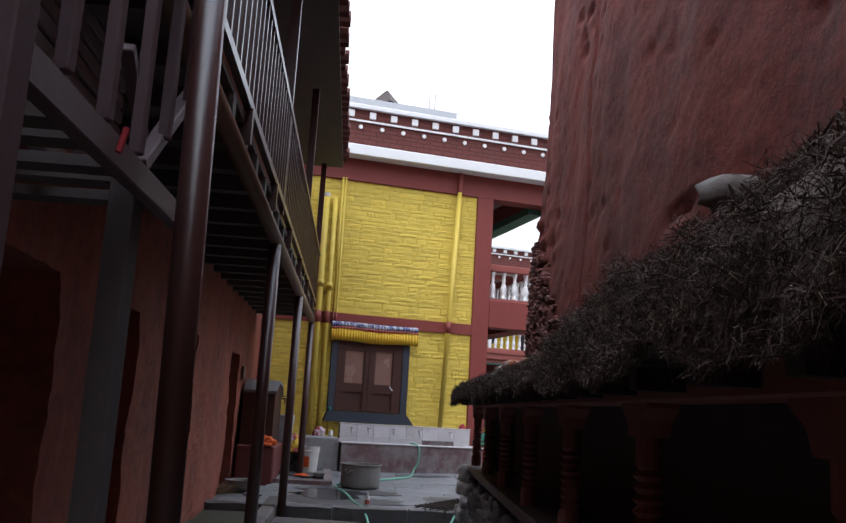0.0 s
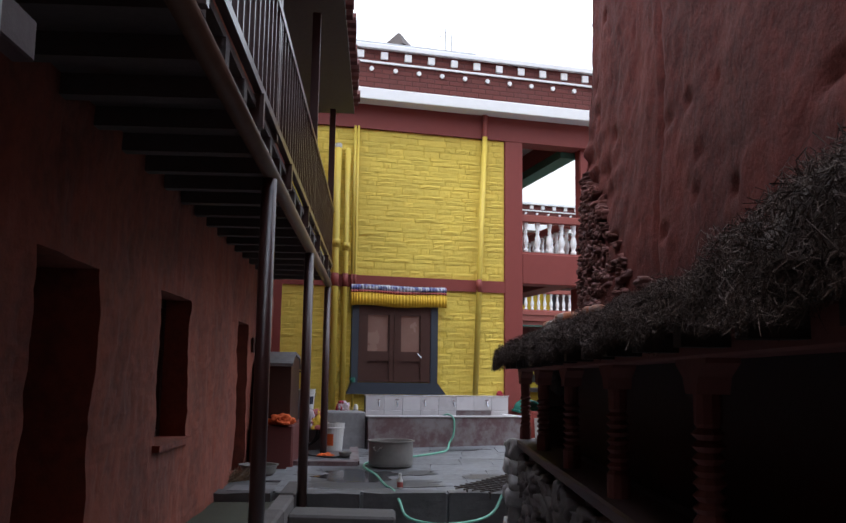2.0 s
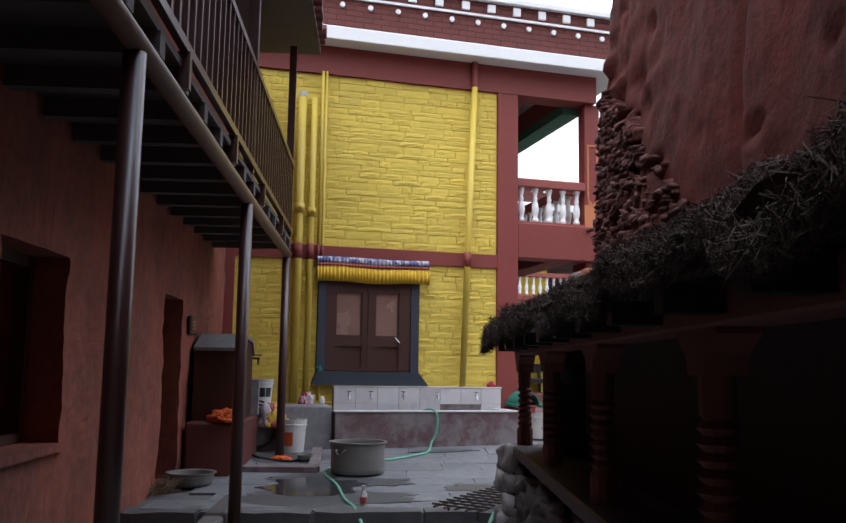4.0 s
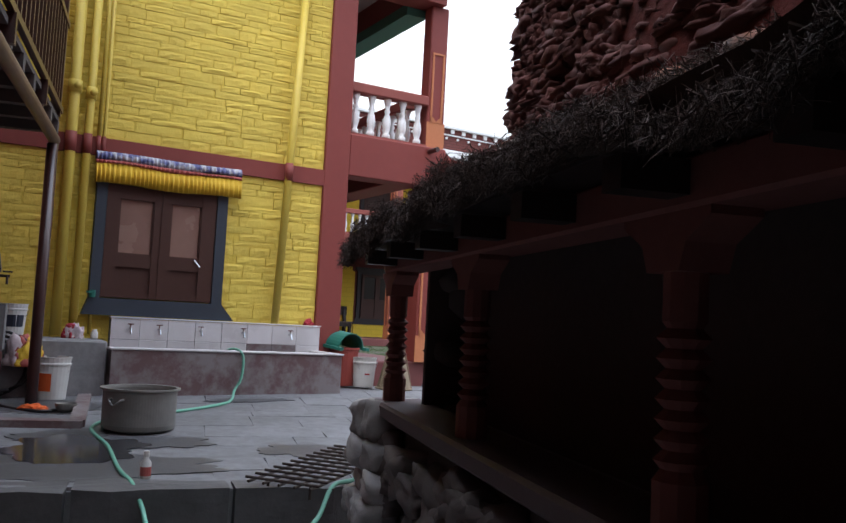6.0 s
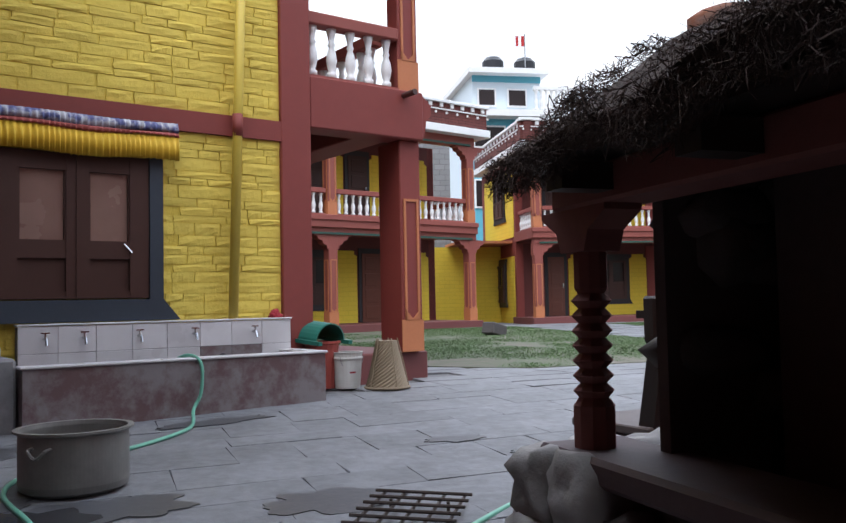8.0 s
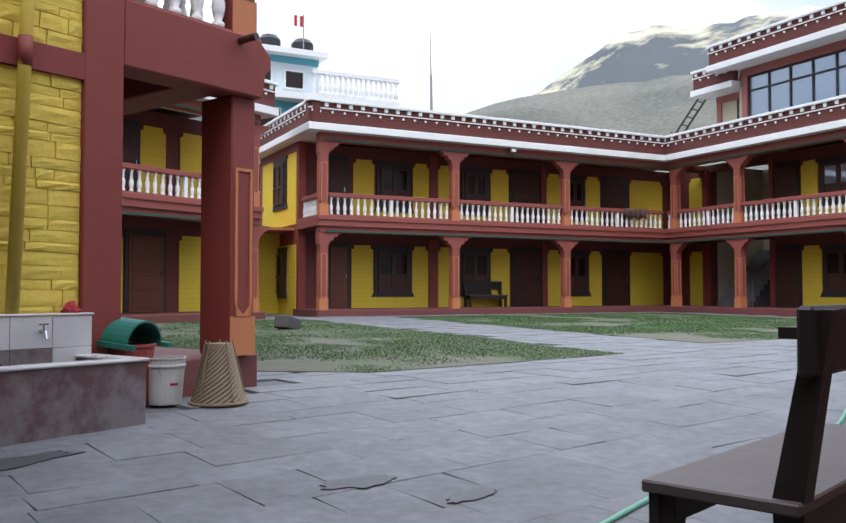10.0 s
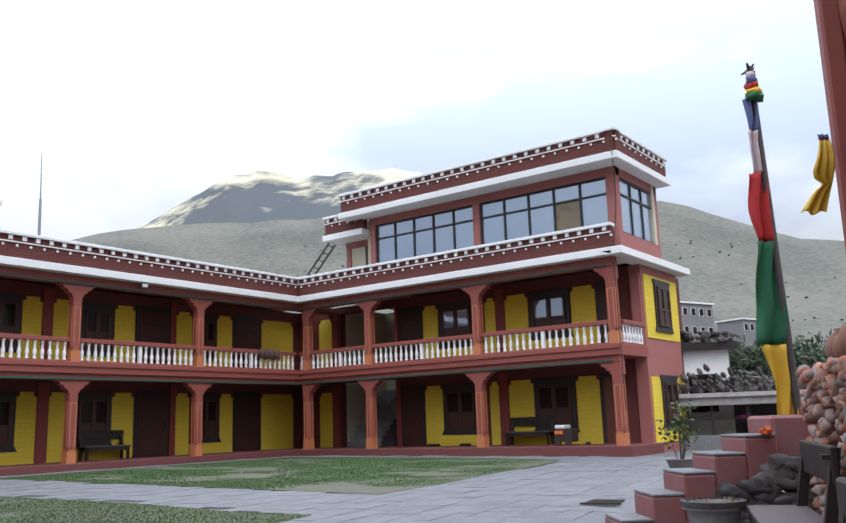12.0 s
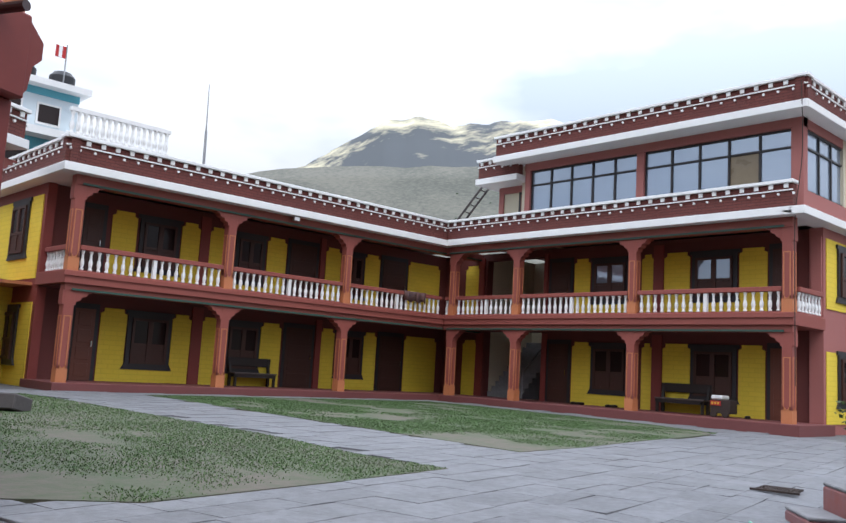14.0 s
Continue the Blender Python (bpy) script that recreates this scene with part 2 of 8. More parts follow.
MOULDING = mat("dark_green_moulding_paint", (0.03, 0.085, 0.065), 0.6, dark=(0.02, 0.05, 0.04), bump=0.05)
SLATE_BLUE = mat("dark_slate_paint", (0.035, 0.045, 0.06), 0.55, dark=(0.02, 0.024, 0.032), amount=0.5, bump=0.08)
BLACK_FRAME = mat("black_frame_paint", (0.034, 0.031, 0.034), 0.5, dark=(0.012, 0.011, 0.012), bump=0.06)
WOOD = mat("brown_varnished_wood", (0.062, 0.024, 0.017), 0.5, dark=(0.032, 0.014, 0.010), grain=14, bump=0.1)
WOOD_DOOR = mat("red_brown_door_wood", (0.16, 0.05, 0.03), 0.42, dark=(0.08, 0.028, 0.018), grain=14, bump=0.1)
WOOD_DARK = mat("dark_bench_wood", (0.028, 0.02, 0.018), 0.5, dark=(0.014, 0.011, 0.01), grain=18, bump=0.15)
WOOD_WORN = mat("worn_seat_wood", (0.13, 0.10, 0.095), 0.55, dark=(0.06, 0.045, 0.042), grain=22, stain=3, amount=0.8, bump=0.2)
WOOD_GREY = mat("weathered_grey_wood", (0.10, 0.088, 0.085), 0.85, dark=(0.045, 0.038, 0.038), grain=26, amount=0.7, bump=0.4)
WOOD_PURPLE = mat("purple_brown_batten_paint", (0.10, 0.064, 0.069), 0.65, dark=(0.05, 0.033, 0.037), bump=0.15)
# lighter copy of the grey wood; daylight on the stair boards is painted in
WOOD_BOARD = mat("daylit_pale_board", (0.32, 0.29, 0.305), 0.85, dark=(0.11, 0.095, 0.105), grain=24, amount=0.7, bump=0.4, vary=0.25)
PIPE_RED = mat("maroon_steel_pipe_paint", (0.05, 0.018, 0.016), 0.34, dark=(0.026, 0.011, 0.010), grain=16, bump=0.04, spec=0.6)
PIPE_RUST = mat("weathered_pipe_paint", (0.20, 0.13, 0.09), 0.5, dark=(0.08, 0.045, 0.035), grain=10, amount=0.9, bump=0.08)
CLAY = mat("red_clay_plaster", (0.28, 0.080, 0.052), 0.9, dark=(0.13, 0.046, 0.037), grain=11, stain=1.5, amount=0.9, bump=1.0)
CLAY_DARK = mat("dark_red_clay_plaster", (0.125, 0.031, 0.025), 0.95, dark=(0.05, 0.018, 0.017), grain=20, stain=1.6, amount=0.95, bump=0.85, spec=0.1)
# the plaster was smeared on in level bands
cm_ = CLAY_DARK.node_tree.nodes.new("ShaderNodeMapping")
cm_.inputs["Scale"].default_value = (1.0, 0.8, 0.9)
for nd_ in [q for q in CLAY_DARK.node_tree.nodes if q.type == "TEX_NOISE"]:
    CLAY_DARK.node_tree.links.new(cm_.outputs[0], nd_.inputs["Vector"])
CLAY_DARK.node_tree.links.new([q for q in CLAY_DARK.node_tree.nodes if q.type == "NEW_GEOMETRY"][0].outputs["Position"], cm_.inputs["Vector"])
RUBBLE_RED = mat("red_washed_stone", (0.14, 0.042, 0.034), 0.95, dark=(0.055, 0.027, 0.027), grain=9, stain=4, amount=0.8, bump=0.8, vary=0.35)
RUBBLE_OCHRE = mat("ochre_washed_stone", (0.36, 0.13, 0.07), 0.9, dark=(0.29, 0.265, 0.25), grain=9, stain=7, amount=1.0, bump=0.9, vary=0.5)
RUBBLE_GREY = mat("whitewashed_grey_stone", (0.46, 0.435, 0.42), 0.9, dark=(0.2, 0.18, 0.17), grain=8, stain=4, amount=0.8, bump=0.8, vary=0.35)
# darker copy of the grey stone; shade along the arcade base is painted in
RUBBLE_BASE = mat("shaded_base_stone", (0.17, 0.155, 0.148), 0.9, dark=(0.10, 0.075, 0.07), grain=8, stain=4, amount=0.9, bump=0.8, vary=0.35)
# dull dark brown for the arcade's back and end panels
PANEL_WOOD = mat("dark_panel_wood", (0.12, 0.10, 0.097), 0.9, dark=(0.04, 0.033, 0.033), spec=0.1, bump=0.1)
STONE_DARK = mat("dark_field_stone", (0.13, 0.115, 0.11), 0.9, dark=(0.05, 0.045, 0.043), grain=10, stain=4, amount=0.8, bump=0.7, vary=0.35)
FLAG = mat("grey_slate_flag", (0.185, 0.186, 0.195), 0.65, dark=(0.098, 0.098, 0.103), grain=12, stain=2.6, amount=0.85, bump=0.6, vary=0.10)
FLAG_BED = mat("joint_grit", (0.15, 0.148, 0.15), 0.9, dark=(0.05, 0.05, 0.05), grain=40, bump=0.5)
CONCRETE = mat("grey_concrete", (0.22, 0.217, 0.22), 0.8, dark=(0.13, 0.125, 0.13), grain=14, stain=2.2, amount=0.75, bump=0.35)
CONCRETE_RED = mat("red_stained_concrete", (0.20, 0.175, 0.175), 0.65, dark=(0.115, 0.06, 0.06), grain=9, stain=1.9, amount=0.9, bump=0.25)
TILE = mat("white_glazed_tile", (0.62, 0.60, 0.60), 0.3, dark=(0.46, 0.43, 0.44), grain=6, stain=3, amount=0.5, bump=0.03, vary=0.10)
SOIL = mat("bare_soil", (0.17, 0.135, 0.11), 0.95, dark=(0.09, 0.075, 0.06), grain=30, stain=0.8, amount=0.8, bump=0.7)
BED_SOIL = mat("dark_moist_soil", (0.055, 0.05, 0.038), 0.95, dark=(0.03, 0.04, 0.02), grain=30, stain=3, amount=0.8, bump=0.8)
GRASS = mat("short_grass", (0.080, 0.150, 0.045), 0.9, dark=(0.070, 0.105, 0.045), grain=5, stain=0.7, amount=0.9, bump=0.2, vary=0.3)
LAWN = mat("worn_turf", (0.125, 0.108, 0.086), 0.95, dark=(0.065, 0.088, 0.042), grain=7, stain=0.9, amount=1.0, bump=0.6)
THATCH = mat("dry_brushwood", (0.076, 0.047, 0.036), 0.95, dark=(0.024, 0.015, 0.013), grain=30, stain=3, amount=0.85, bump=0.5, vary=0.55)
POST_WOOD = mat("dark_red_turned_wood", (0.24, 0.096, 0.084), 0.8, dark=(0.11, 0.044, 0.04), spec=0.15, bump=0.2)
STEEL_POT = mat("dull_aluminium", (0.24, 0.232, 0.215), 0.5, metal=0.45, dark=(0.14, 0.135, 0.125), grain=8, stain=5, amount=0.7, bump=0.08)
STEEL = mat("galvanised_steel", (0.35, 0.35, 0.36), 0.4, metal=0.8, bump=0.05)
CHROME = mat("chrome", (0.6, 0.6, 0.6), 0.15, metal=1.0, bump=0.0)
IRON = mat("dark_rebar_iron", (0.05, 0.042, 0.04), 0.7, metal=0.5, dark=(0.09, 0.05, 0.03), grain=40, bump=0.2)
PLASTIC_WHITE = mat("dirty_white_plastic", (0.62, 0.62, 0.60), 0.45, dark=(0.4, 0.37, 0.33), grain=6, stain=5, amount=0.7, bump=0.05)
PLASTIC_RED = mat("faded_red_plastic", (0.34, 0.06, 0.045), 0.5, dark=(0.22, 0.05, 0.04), bump=0.04)
PLASTIC_GREEN = mat("teal_green_plastic", (0.02, 0.16, 0.12), 0.45, dark=(0.015, 0.09, 0.07), bump=0.04)
PLASTIC_DARK = mat("black_blue_plastic", (0.02, 0.024, 0.04), 0.4, dark=(0.012, 0.012, 0.02), bump=0.05)
HOSE = mat("mint_green_hose", (0.16, 0.42, 0.30), 0.4, dark=(0.1, 0.3, 0.22), bump=0.03)
HOSE_BLACK = mat("black_rubber_hose", (0.018, 0.018, 0.02), 0.5, bump=0.05)
ORANGE_CLOTH = mat("orange_cloth", (0.62, 0.11, 0.02), 0.85, dark=(0.36, 0.05, 0.015), grain=40, bump=0.3)
RED_CLOTH = mat("crimson_cloth", (0.36, 0.025, 0.04), 0.85, dark=(0.18, 0.015, 0.02), grain=40, bump=0.3)
YELLOW_CLOTH = mat("yellow_satin_cloth", (0.70, 0.46, 0.04), 0.6, dark=(0.48, 0.28, 0.02), grain=30, bump=0.15)
BLUE_CLOTH = mat("blue_brocade_cloth", (0.10, 0.11, 0.24), 0.7, dark=(0.42, 0.42, 0.46), grain=14, stain=11, amount=1.0, bump=0.1)
PINK_CLOTH = mat("pink_red_brocade_cloth", (0.42, 0.10, 0.08), 0.7, dark=(0.2, 0.05, 0.06), grain=14, bump=0.1)
FLAG_RED = mat("red_prayer_cloth", (0.45, 0.03, 0.03), 0.8, bump=0.1)
FLAG_GREEN = mat("green_prayer_cloth", (0.02, 0.13, 0.06), 0.8, bump=0.1)
FLAG_WHITE = mat("white_prayer_cloth", (0.6, 0.5, 0.52), 0.8, bump=0.1)
FLAG_BLUE = mat("blue_prayer_cloth", (0.10, 0.13, 0.28), 0.8, bump=0.1)
BASKET = mat("woven_cane", (0.25, 0.19, 0.125), 0.8, dark=(0.12, 0.09, 0.06), grain=40, bump=0.3)
GLASS_DARK = glass("dark_window_glass", (0.02, 0.012, 0.012), 0.12)
GLASS_DARK.node_tree.nodes["Principled BSDF"].inputs["IOR"].default_value = 1.25
GLASS_CURTAIN = mat("curtained_glass", (0.26, 0.155, 0.125), 0.25, dark=(0.16, 0.09, 0.07), grain=3, stain=3, amount=0.6, bump=0.0, spec=0.7)
# paints the lit inner wall that shows through one open sash
TAN_INNER_WALL = mat("tan_lit_wall_pane", (0.24, 0.19, 0.12), 0.3, dark=(0.16, 0.12, 0.08), grain=3, stain=3, amount=0.6, bump=0.0)
GLASS_SKY = glass("blue_coated_glass", (0.05, 0.08, 0.13), 0.05)
GLASS_SKY.node_tree.nodes["Principled BSDF"].inputs["Metallic"].default_value = 0.55
GLASS_SKY.node_tree.nodes["Principled BSDF"].inputs["Base Color"].default_value = (0.33, 0.40, 0.50, 1)
LEAF = mat("leaf_green", (0.075, 0.11, 0.035), 0.7, dark=(0.04, 0.06, 0.02), vary=0.5, bump=0.05)
SHRUB = mat("hill_shrub", (0.07, 0.10, 0.055), 0.85, dark=(0.035, 0.05, 0.03), grain=2, stain=0.4, vary=0.4, bump=0.1)
HILL = mat("dry_scree_slope", (0.145, 0.138, 0.112), 0.95, dark=(0.075, 0.078, 0.062), grain=0.45, stain=0.02, amount=1.0, bump=0.0)
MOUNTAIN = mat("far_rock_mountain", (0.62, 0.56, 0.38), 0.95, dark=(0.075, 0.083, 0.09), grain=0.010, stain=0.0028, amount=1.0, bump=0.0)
# pale ribs run slantwise down the slope: sunlight painted into the rock colour
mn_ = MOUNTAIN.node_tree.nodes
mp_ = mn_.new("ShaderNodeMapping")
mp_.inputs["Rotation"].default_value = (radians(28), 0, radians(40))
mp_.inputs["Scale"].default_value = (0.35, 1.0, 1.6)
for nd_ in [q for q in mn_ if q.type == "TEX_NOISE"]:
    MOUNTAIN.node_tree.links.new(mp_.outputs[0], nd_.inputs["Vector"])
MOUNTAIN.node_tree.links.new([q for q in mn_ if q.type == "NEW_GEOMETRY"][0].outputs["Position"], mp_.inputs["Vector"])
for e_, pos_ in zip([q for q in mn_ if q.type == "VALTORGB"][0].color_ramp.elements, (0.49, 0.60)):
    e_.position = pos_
# dark on the high near end; painted sunlight lower and towards the far flank
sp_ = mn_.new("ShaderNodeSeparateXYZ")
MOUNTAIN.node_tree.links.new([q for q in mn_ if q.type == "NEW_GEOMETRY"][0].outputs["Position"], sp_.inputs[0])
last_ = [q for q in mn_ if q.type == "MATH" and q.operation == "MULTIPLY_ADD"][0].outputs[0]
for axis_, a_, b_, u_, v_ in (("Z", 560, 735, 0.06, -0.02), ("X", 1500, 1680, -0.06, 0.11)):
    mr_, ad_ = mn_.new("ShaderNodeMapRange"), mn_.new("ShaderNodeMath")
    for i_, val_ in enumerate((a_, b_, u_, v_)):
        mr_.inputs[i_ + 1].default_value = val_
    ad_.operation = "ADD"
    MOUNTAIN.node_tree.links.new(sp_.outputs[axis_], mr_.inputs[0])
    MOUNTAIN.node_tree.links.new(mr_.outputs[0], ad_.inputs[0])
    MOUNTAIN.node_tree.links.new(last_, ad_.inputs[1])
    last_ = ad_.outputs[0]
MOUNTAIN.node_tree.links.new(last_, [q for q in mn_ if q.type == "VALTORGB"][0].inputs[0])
for m_, lo_, hi_ in ((FLAG, 0.36, 0.60), (CONCRETE_RED, 0.42, 0.56), (CONCRETE, 0.38, 0.60), (CLAY, 0.36, 0.58), (CLAY_DARK, 0.34, 0.62), (HILL, 0.40, 0.58), (RUBBLE_OCHRE, 0.42, 0.56), (LAWN, 0.38, 0.60), (STEEL_POT, 0.36, 0.62), (BLUE_CLOTH, 0.46, 0.54)):
    for e_, pos_ in zip([q for q in m_.node_tree.nodes if q.type == "VALTORGB"][0].color_ramp.elements, (lo_, hi_)):
        e_.position = pos_
BLUE_PAINT = mat("turquoise_wall_paint", (0.12, 0.42, 0.52), 0.7, dark=(0.08, 0.3, 0.38), bump=0.05)
PALE_BLUE = mat("pale_blue_wall_paint", (0.62, 0.70, 0.74), 0.7, dark=(0.5, 0.56, 0.6), bump=0.05)
GREY_BRICK = courses(mat("grey_block_wall", (0.26, 0.26, 0.26), 0.85, dark=(0.16, 0.16, 0.16), bump=0.2), 0.4, 0.2, 0.6)
CREAM = mat("cream_plaster", (0.58, 0.53, 0.40), 0.75, dark=(0.42, 0.38, 0.28), bump=0.05)
SALMON = mat("salmon_red_plaster", (0.36, 0.13, 0.115), 0.7, dark=(0.25, 0.09, 0.08), bump=0.06)
BLACK_TANK = mat("black_water_tank", (0.015, 0.015, 0.018), 0.45, bump=0.05)

# ---- heights and frames of the plan ----
Z_PLINTH, Z_SLAB0, Z_SLAB1, Z_RAIL, Z_BEAM, Z_EAVE0, Z_EAVE1, Z_TOP = 0.30, 2.62, 2.93, 3.57, 5.0, 5.24, 5.44, 6.08
WA = pose(-1.325, 14.589, 0, 0, 0, 25.5)
WL = pose(0, 30.65, 0)
WR = pose(18.94, 30.65, 0, 0, 0, -90)
WB = pose(3.95, 29.2, 0, 0, 0, 28)
ALLEY_L = pose(-3.25, 7.4, 0, 0, 0, 103)
ALLEY_R = pose(-0.66, 8.68, 0, 0, 0, -80.5)
FRONT = pose(6.6, 11.75, 0, 0, 0, 200.5)


def level(x, y):
    """Height of the paved yard, which falls towards the alley."""
    if y < 10.0:
        return -0.2
    if y < 14.5:
        return -0.2 + 0.2 * (y - 10.0) / 4.5
    return min(0.1, 0.1 * (y - 14.5) / 13.0)


# ---- ground ----
bm = bmesh.new()
slab(bm, [(-4000, -4000), (4000, -4000), (4000, 4000), (-4000, 4000)], -0.9, -0.47)
tagged(part("ground", bm, SOIL), "dusty grey-brown bare ground round the buildings", "ground", kind="structure")

YAW = radians(12)


def yard(a, b):
    """From the yard's own axes, along and across the flags, to the world."""
    return (a * math.cos(YAW) - b * math.sin(YAW), a * math.sin(YAW) + b * math.cos(YAW))


bm = bmesh.new()
tops = []
grid_x, grid_y = [-12, -5.2, -3.29, -0.84, 3, 8, 14, 20, 26], [10.0, 11, 12, 13, 14, 14.5, 17, 20, 24, 28, 36]
for i in range(len(grid_x)):
    col = []
    x = grid_x[i]
    for k, y in enumerate([None] + grid_y):
        if y is None:
            y = 9.38 + 0.2286 * (x + 3.29) if -6 < x < 0 else 9.0
        col.append((bm.verts.new((x, y, level(x, y))), bm.verts.new((x, y, -0.5))))
    tops.append(col)
for i in range(len(tops) - 1):
    for k in range(len(tops[0]) - 1):
        bm.faces.new((tops[i][k][0], tops[i + 1][k][0], tops[i + 1][k + 1][0], tops[i][k + 1][0]))
    bm.faces.new((tops[i][0][0], tops[i][0][1], tops[i + 1][0][1], tops[i + 1][0][0]))
terrace = tagged(part("pavement", bm, FLAG_BED), "raised grey stone-flagged monastery yard with gritty joints", "pavement", kind="structure")


# ---- building parts ----
def dentil_mesh():
    bm = bmesh.new()
    box(bm, -0.055, 0.055, -0.04, 0.0, 0, 0.115, bevel=0.006)
    ob = part("dentil", bm, WHITE)
    me = ob.data
    bpy.data.objects.remove(ob)
    return me


DENTIL = dentil_mesh()


def baluster_mesh():
    bm = bmesh.new()
    prof = [(0.05, 0), (0.05, 0.05), (0.03, 0.07), (0.045, 0.12), (0.056, 0.18), (0.046, 0.25), (0.026, 0.31), (0.04, 0.335), (0.026, 0.36), (0.036, 0.42), (0.048, 0.46), (0.05, 0.49)]
    lathe(bm, prof, 8)
    ob = part("baluster", bm, WHITE, smooth=True)
    me = ob.data
    bpy.data.objects.remove(ob)
    return me


BALUSTER = baluster_mesh()
BLOCK = bmesh.new()
box(BLOCK, -0.05, 0.05, -0.05, 0.05, 0, 0.49, bevel=0.005)
block_ob = part("block", BLOCK, WHITE)
BLOCK_MESH = block_ob.data
bpy.data.objects.remove(block_ob)


def turned(x, y, z, rz):
    return pose(x, y, z, 0, 0, rz)


def cornice(parent, m, x0, x1, y, z0=None, over=0.42, sides=()):
    """White eave slab, brick parapet, coping, dentils and dots along a front; m: where the front's frame lies in its building."""
    e0, e1, top = Z_EAVE0, Z_EAVE1, Z_TOP
    if z0 is not None:
        e0, e1, top = z0, z0 + 0.2, z0 + 0.84
    bm = box(bmesh.new(), x0, x1, y - over, y + 1.2, e0, e1, m, bevel=0.01)
    part("eave_slab", bm, WHITE, parent, "white painted concrete eave")
    bm = box(bmesh.new(), x0 + 0.03, x1 - 0.03, y - over + 0.12, y - over + 0.34, e1, top - 0.05)
    ob = part("parapet", bm, MAROON_BRICK, parent, "maroon painted brick parapet")
    ob.matrix_basis = m
    bm = box(bmesh.new(), x0 - 0.02, x1 + 0.02, y - over + 0.04, y - over + 0.38, top - 0.05, top + 0.03, m, bevel=0.008)
    part("coping", bm, WHITE, parent, "white painted coping")
    bm = box(bmesh.new(), x0 + 0.02, x1 - 0.02, y - over + 0.085, y - over + 0.12, top - 0.235, top - 0.205, m)
    part("string_course", bm, WHITE, parent, "thin white ledge")
    n = int((x1 - x0) / 0.36)
    bm = bmesh.new()
    for i in range(n):
        x = x0 + (i + 0.5) * (x1 - x0) / n
        shared("dentil", DENTIL, parent, m @ pose(x, y - over + 0.12, top - 0.17))
        lathe(bm, [(0.034, 0), (0.034, 0.03)], 8, m @ pose(x + 0.18, y - over + 0.12, top - 0.31, 90))
    ob = part("parapet_dots", bm, WHITE, parent, "row of white painted dots")
    ob["kind"] = "stuff"


def balustrade(parent, m, x0, x1, y, z=None):
    z = Z_SLAB1 if z is None else z
    part("handrail", box(bmesh.new(), x0, x1, y - 0.08, y + 0.08, z + 0.52, z + 0.64, m, bevel=0.012), RED_COLUMN, parent, "red painted handrail")
    part("footrail", box(bmesh.new(), x0, x1, y - 0.07, y + 0.07, z, z + 0.035, m), RED_COLUMN, parent)
    n = max(2, round((x1 - x0) / 0.205))
    for i in range(n):
        x = x0 + (i + 0.5) * (x1 - x0) / n
        mid = n > 10 and i == n // 2
        shared("baluster", BLOCK_MESH if mid else BALUSTER, parent, m @ pose(x, y, z + 0.033))


def column(parent, m, x, y, z0, z1, w=0.30, d=None, paint=None):
    """A column with orange-edged sunk panels, an orange foot and a corbelled head; d: its depth, if not square."""
    half, deep = w / 2, (d or w) / 2
    shaft = part("column", box(bmesh.new(), x - half, x + half, y - deep, y + deep, z0, z1, m, bevel=0.012), paint or RED_COLUMN, parent, "red painted column with sunk panels")
    bm = bmesh.new()
    a, b = z0 + 0.55, z1 - 0.62
    box(bm, x - half - 0.006, x + half + 0.006, y - deep - 0.006, y - deep + 0.004, z0, z0 + 0.32, m)
    if not d:
        box(bm, x - half - 0.006, x + half + 0.006, y - deep + 0.004, y + deep + 0.006, z0, z0 + 0.32, m)
    for s in (-1, 1):
        for k in (0, 1) if not d else (0,):
            mm = m @ pose(x, y, 0, 0, 0, 0 if k == 0 else 90)
            h = half if k == 0 else deep
            yy = s * ((deep if k == 0 else half) + 0.004)
            for u in (-h + 0.035, h - 0.06):
                box(bm, u, u + 0.025, yy - 0.008, yy + 0.008, z0 + 0.32, b, mm)
            box(bm, -h + 0.035, h - 0.035, yy - 0.008, yy + 0.008, b, b + 0.025, mm)
            prism(bm, [(-h + 0.035, z0 + 0.32), (h - 0.035, z0 + 0.32), (h - 0.035, z0 + 0.42), (0, z0 + 0.33), (-h + 0.035, z0 + 0.42)], yy - 0.008, yy + 0.008, mm)
    part("column_trim", bm, ORANGE, shaft, "orange painted edging and foot")
    return shaft


def bracket(parent, m, x, y, z, reach=0.52, w=0.24, left=True, right=True):
    """The stepped corbel under a beam."""
    p = [(x - 0.16, z - 0.34)]
    r = [(x + 0.16, z - 0.34)]
    if right:
        r += [(x + 0.17, z - 0.26), (x + 0.27, z - 0.22), (x + 0.29, z - 0.15), (x + 0.40, z - 0.12), (x + 0.43, z - 0.05), (x + reach, z - 0.03), (x + reach, z)]
    else:
        r += [(x + 0.16, z)]
    if left:
        lft = [(x - reach, z), (x - reach, z - 0.03), (x - 0.43, z - 0.05), (x - 0.40, z - 0.12), (x - 0.29, z - 0.15), (x - 0.27, z - 0.22), (x - 0.17, z - 0.26)]
    else:
        lft = [(x - 0.16, z)]
    part("bracket", prism(bmesh.new(), p + r + lft, y - w / 2, y + w / 2, m), RED_COLUMN, parent, "stepped red corbel")


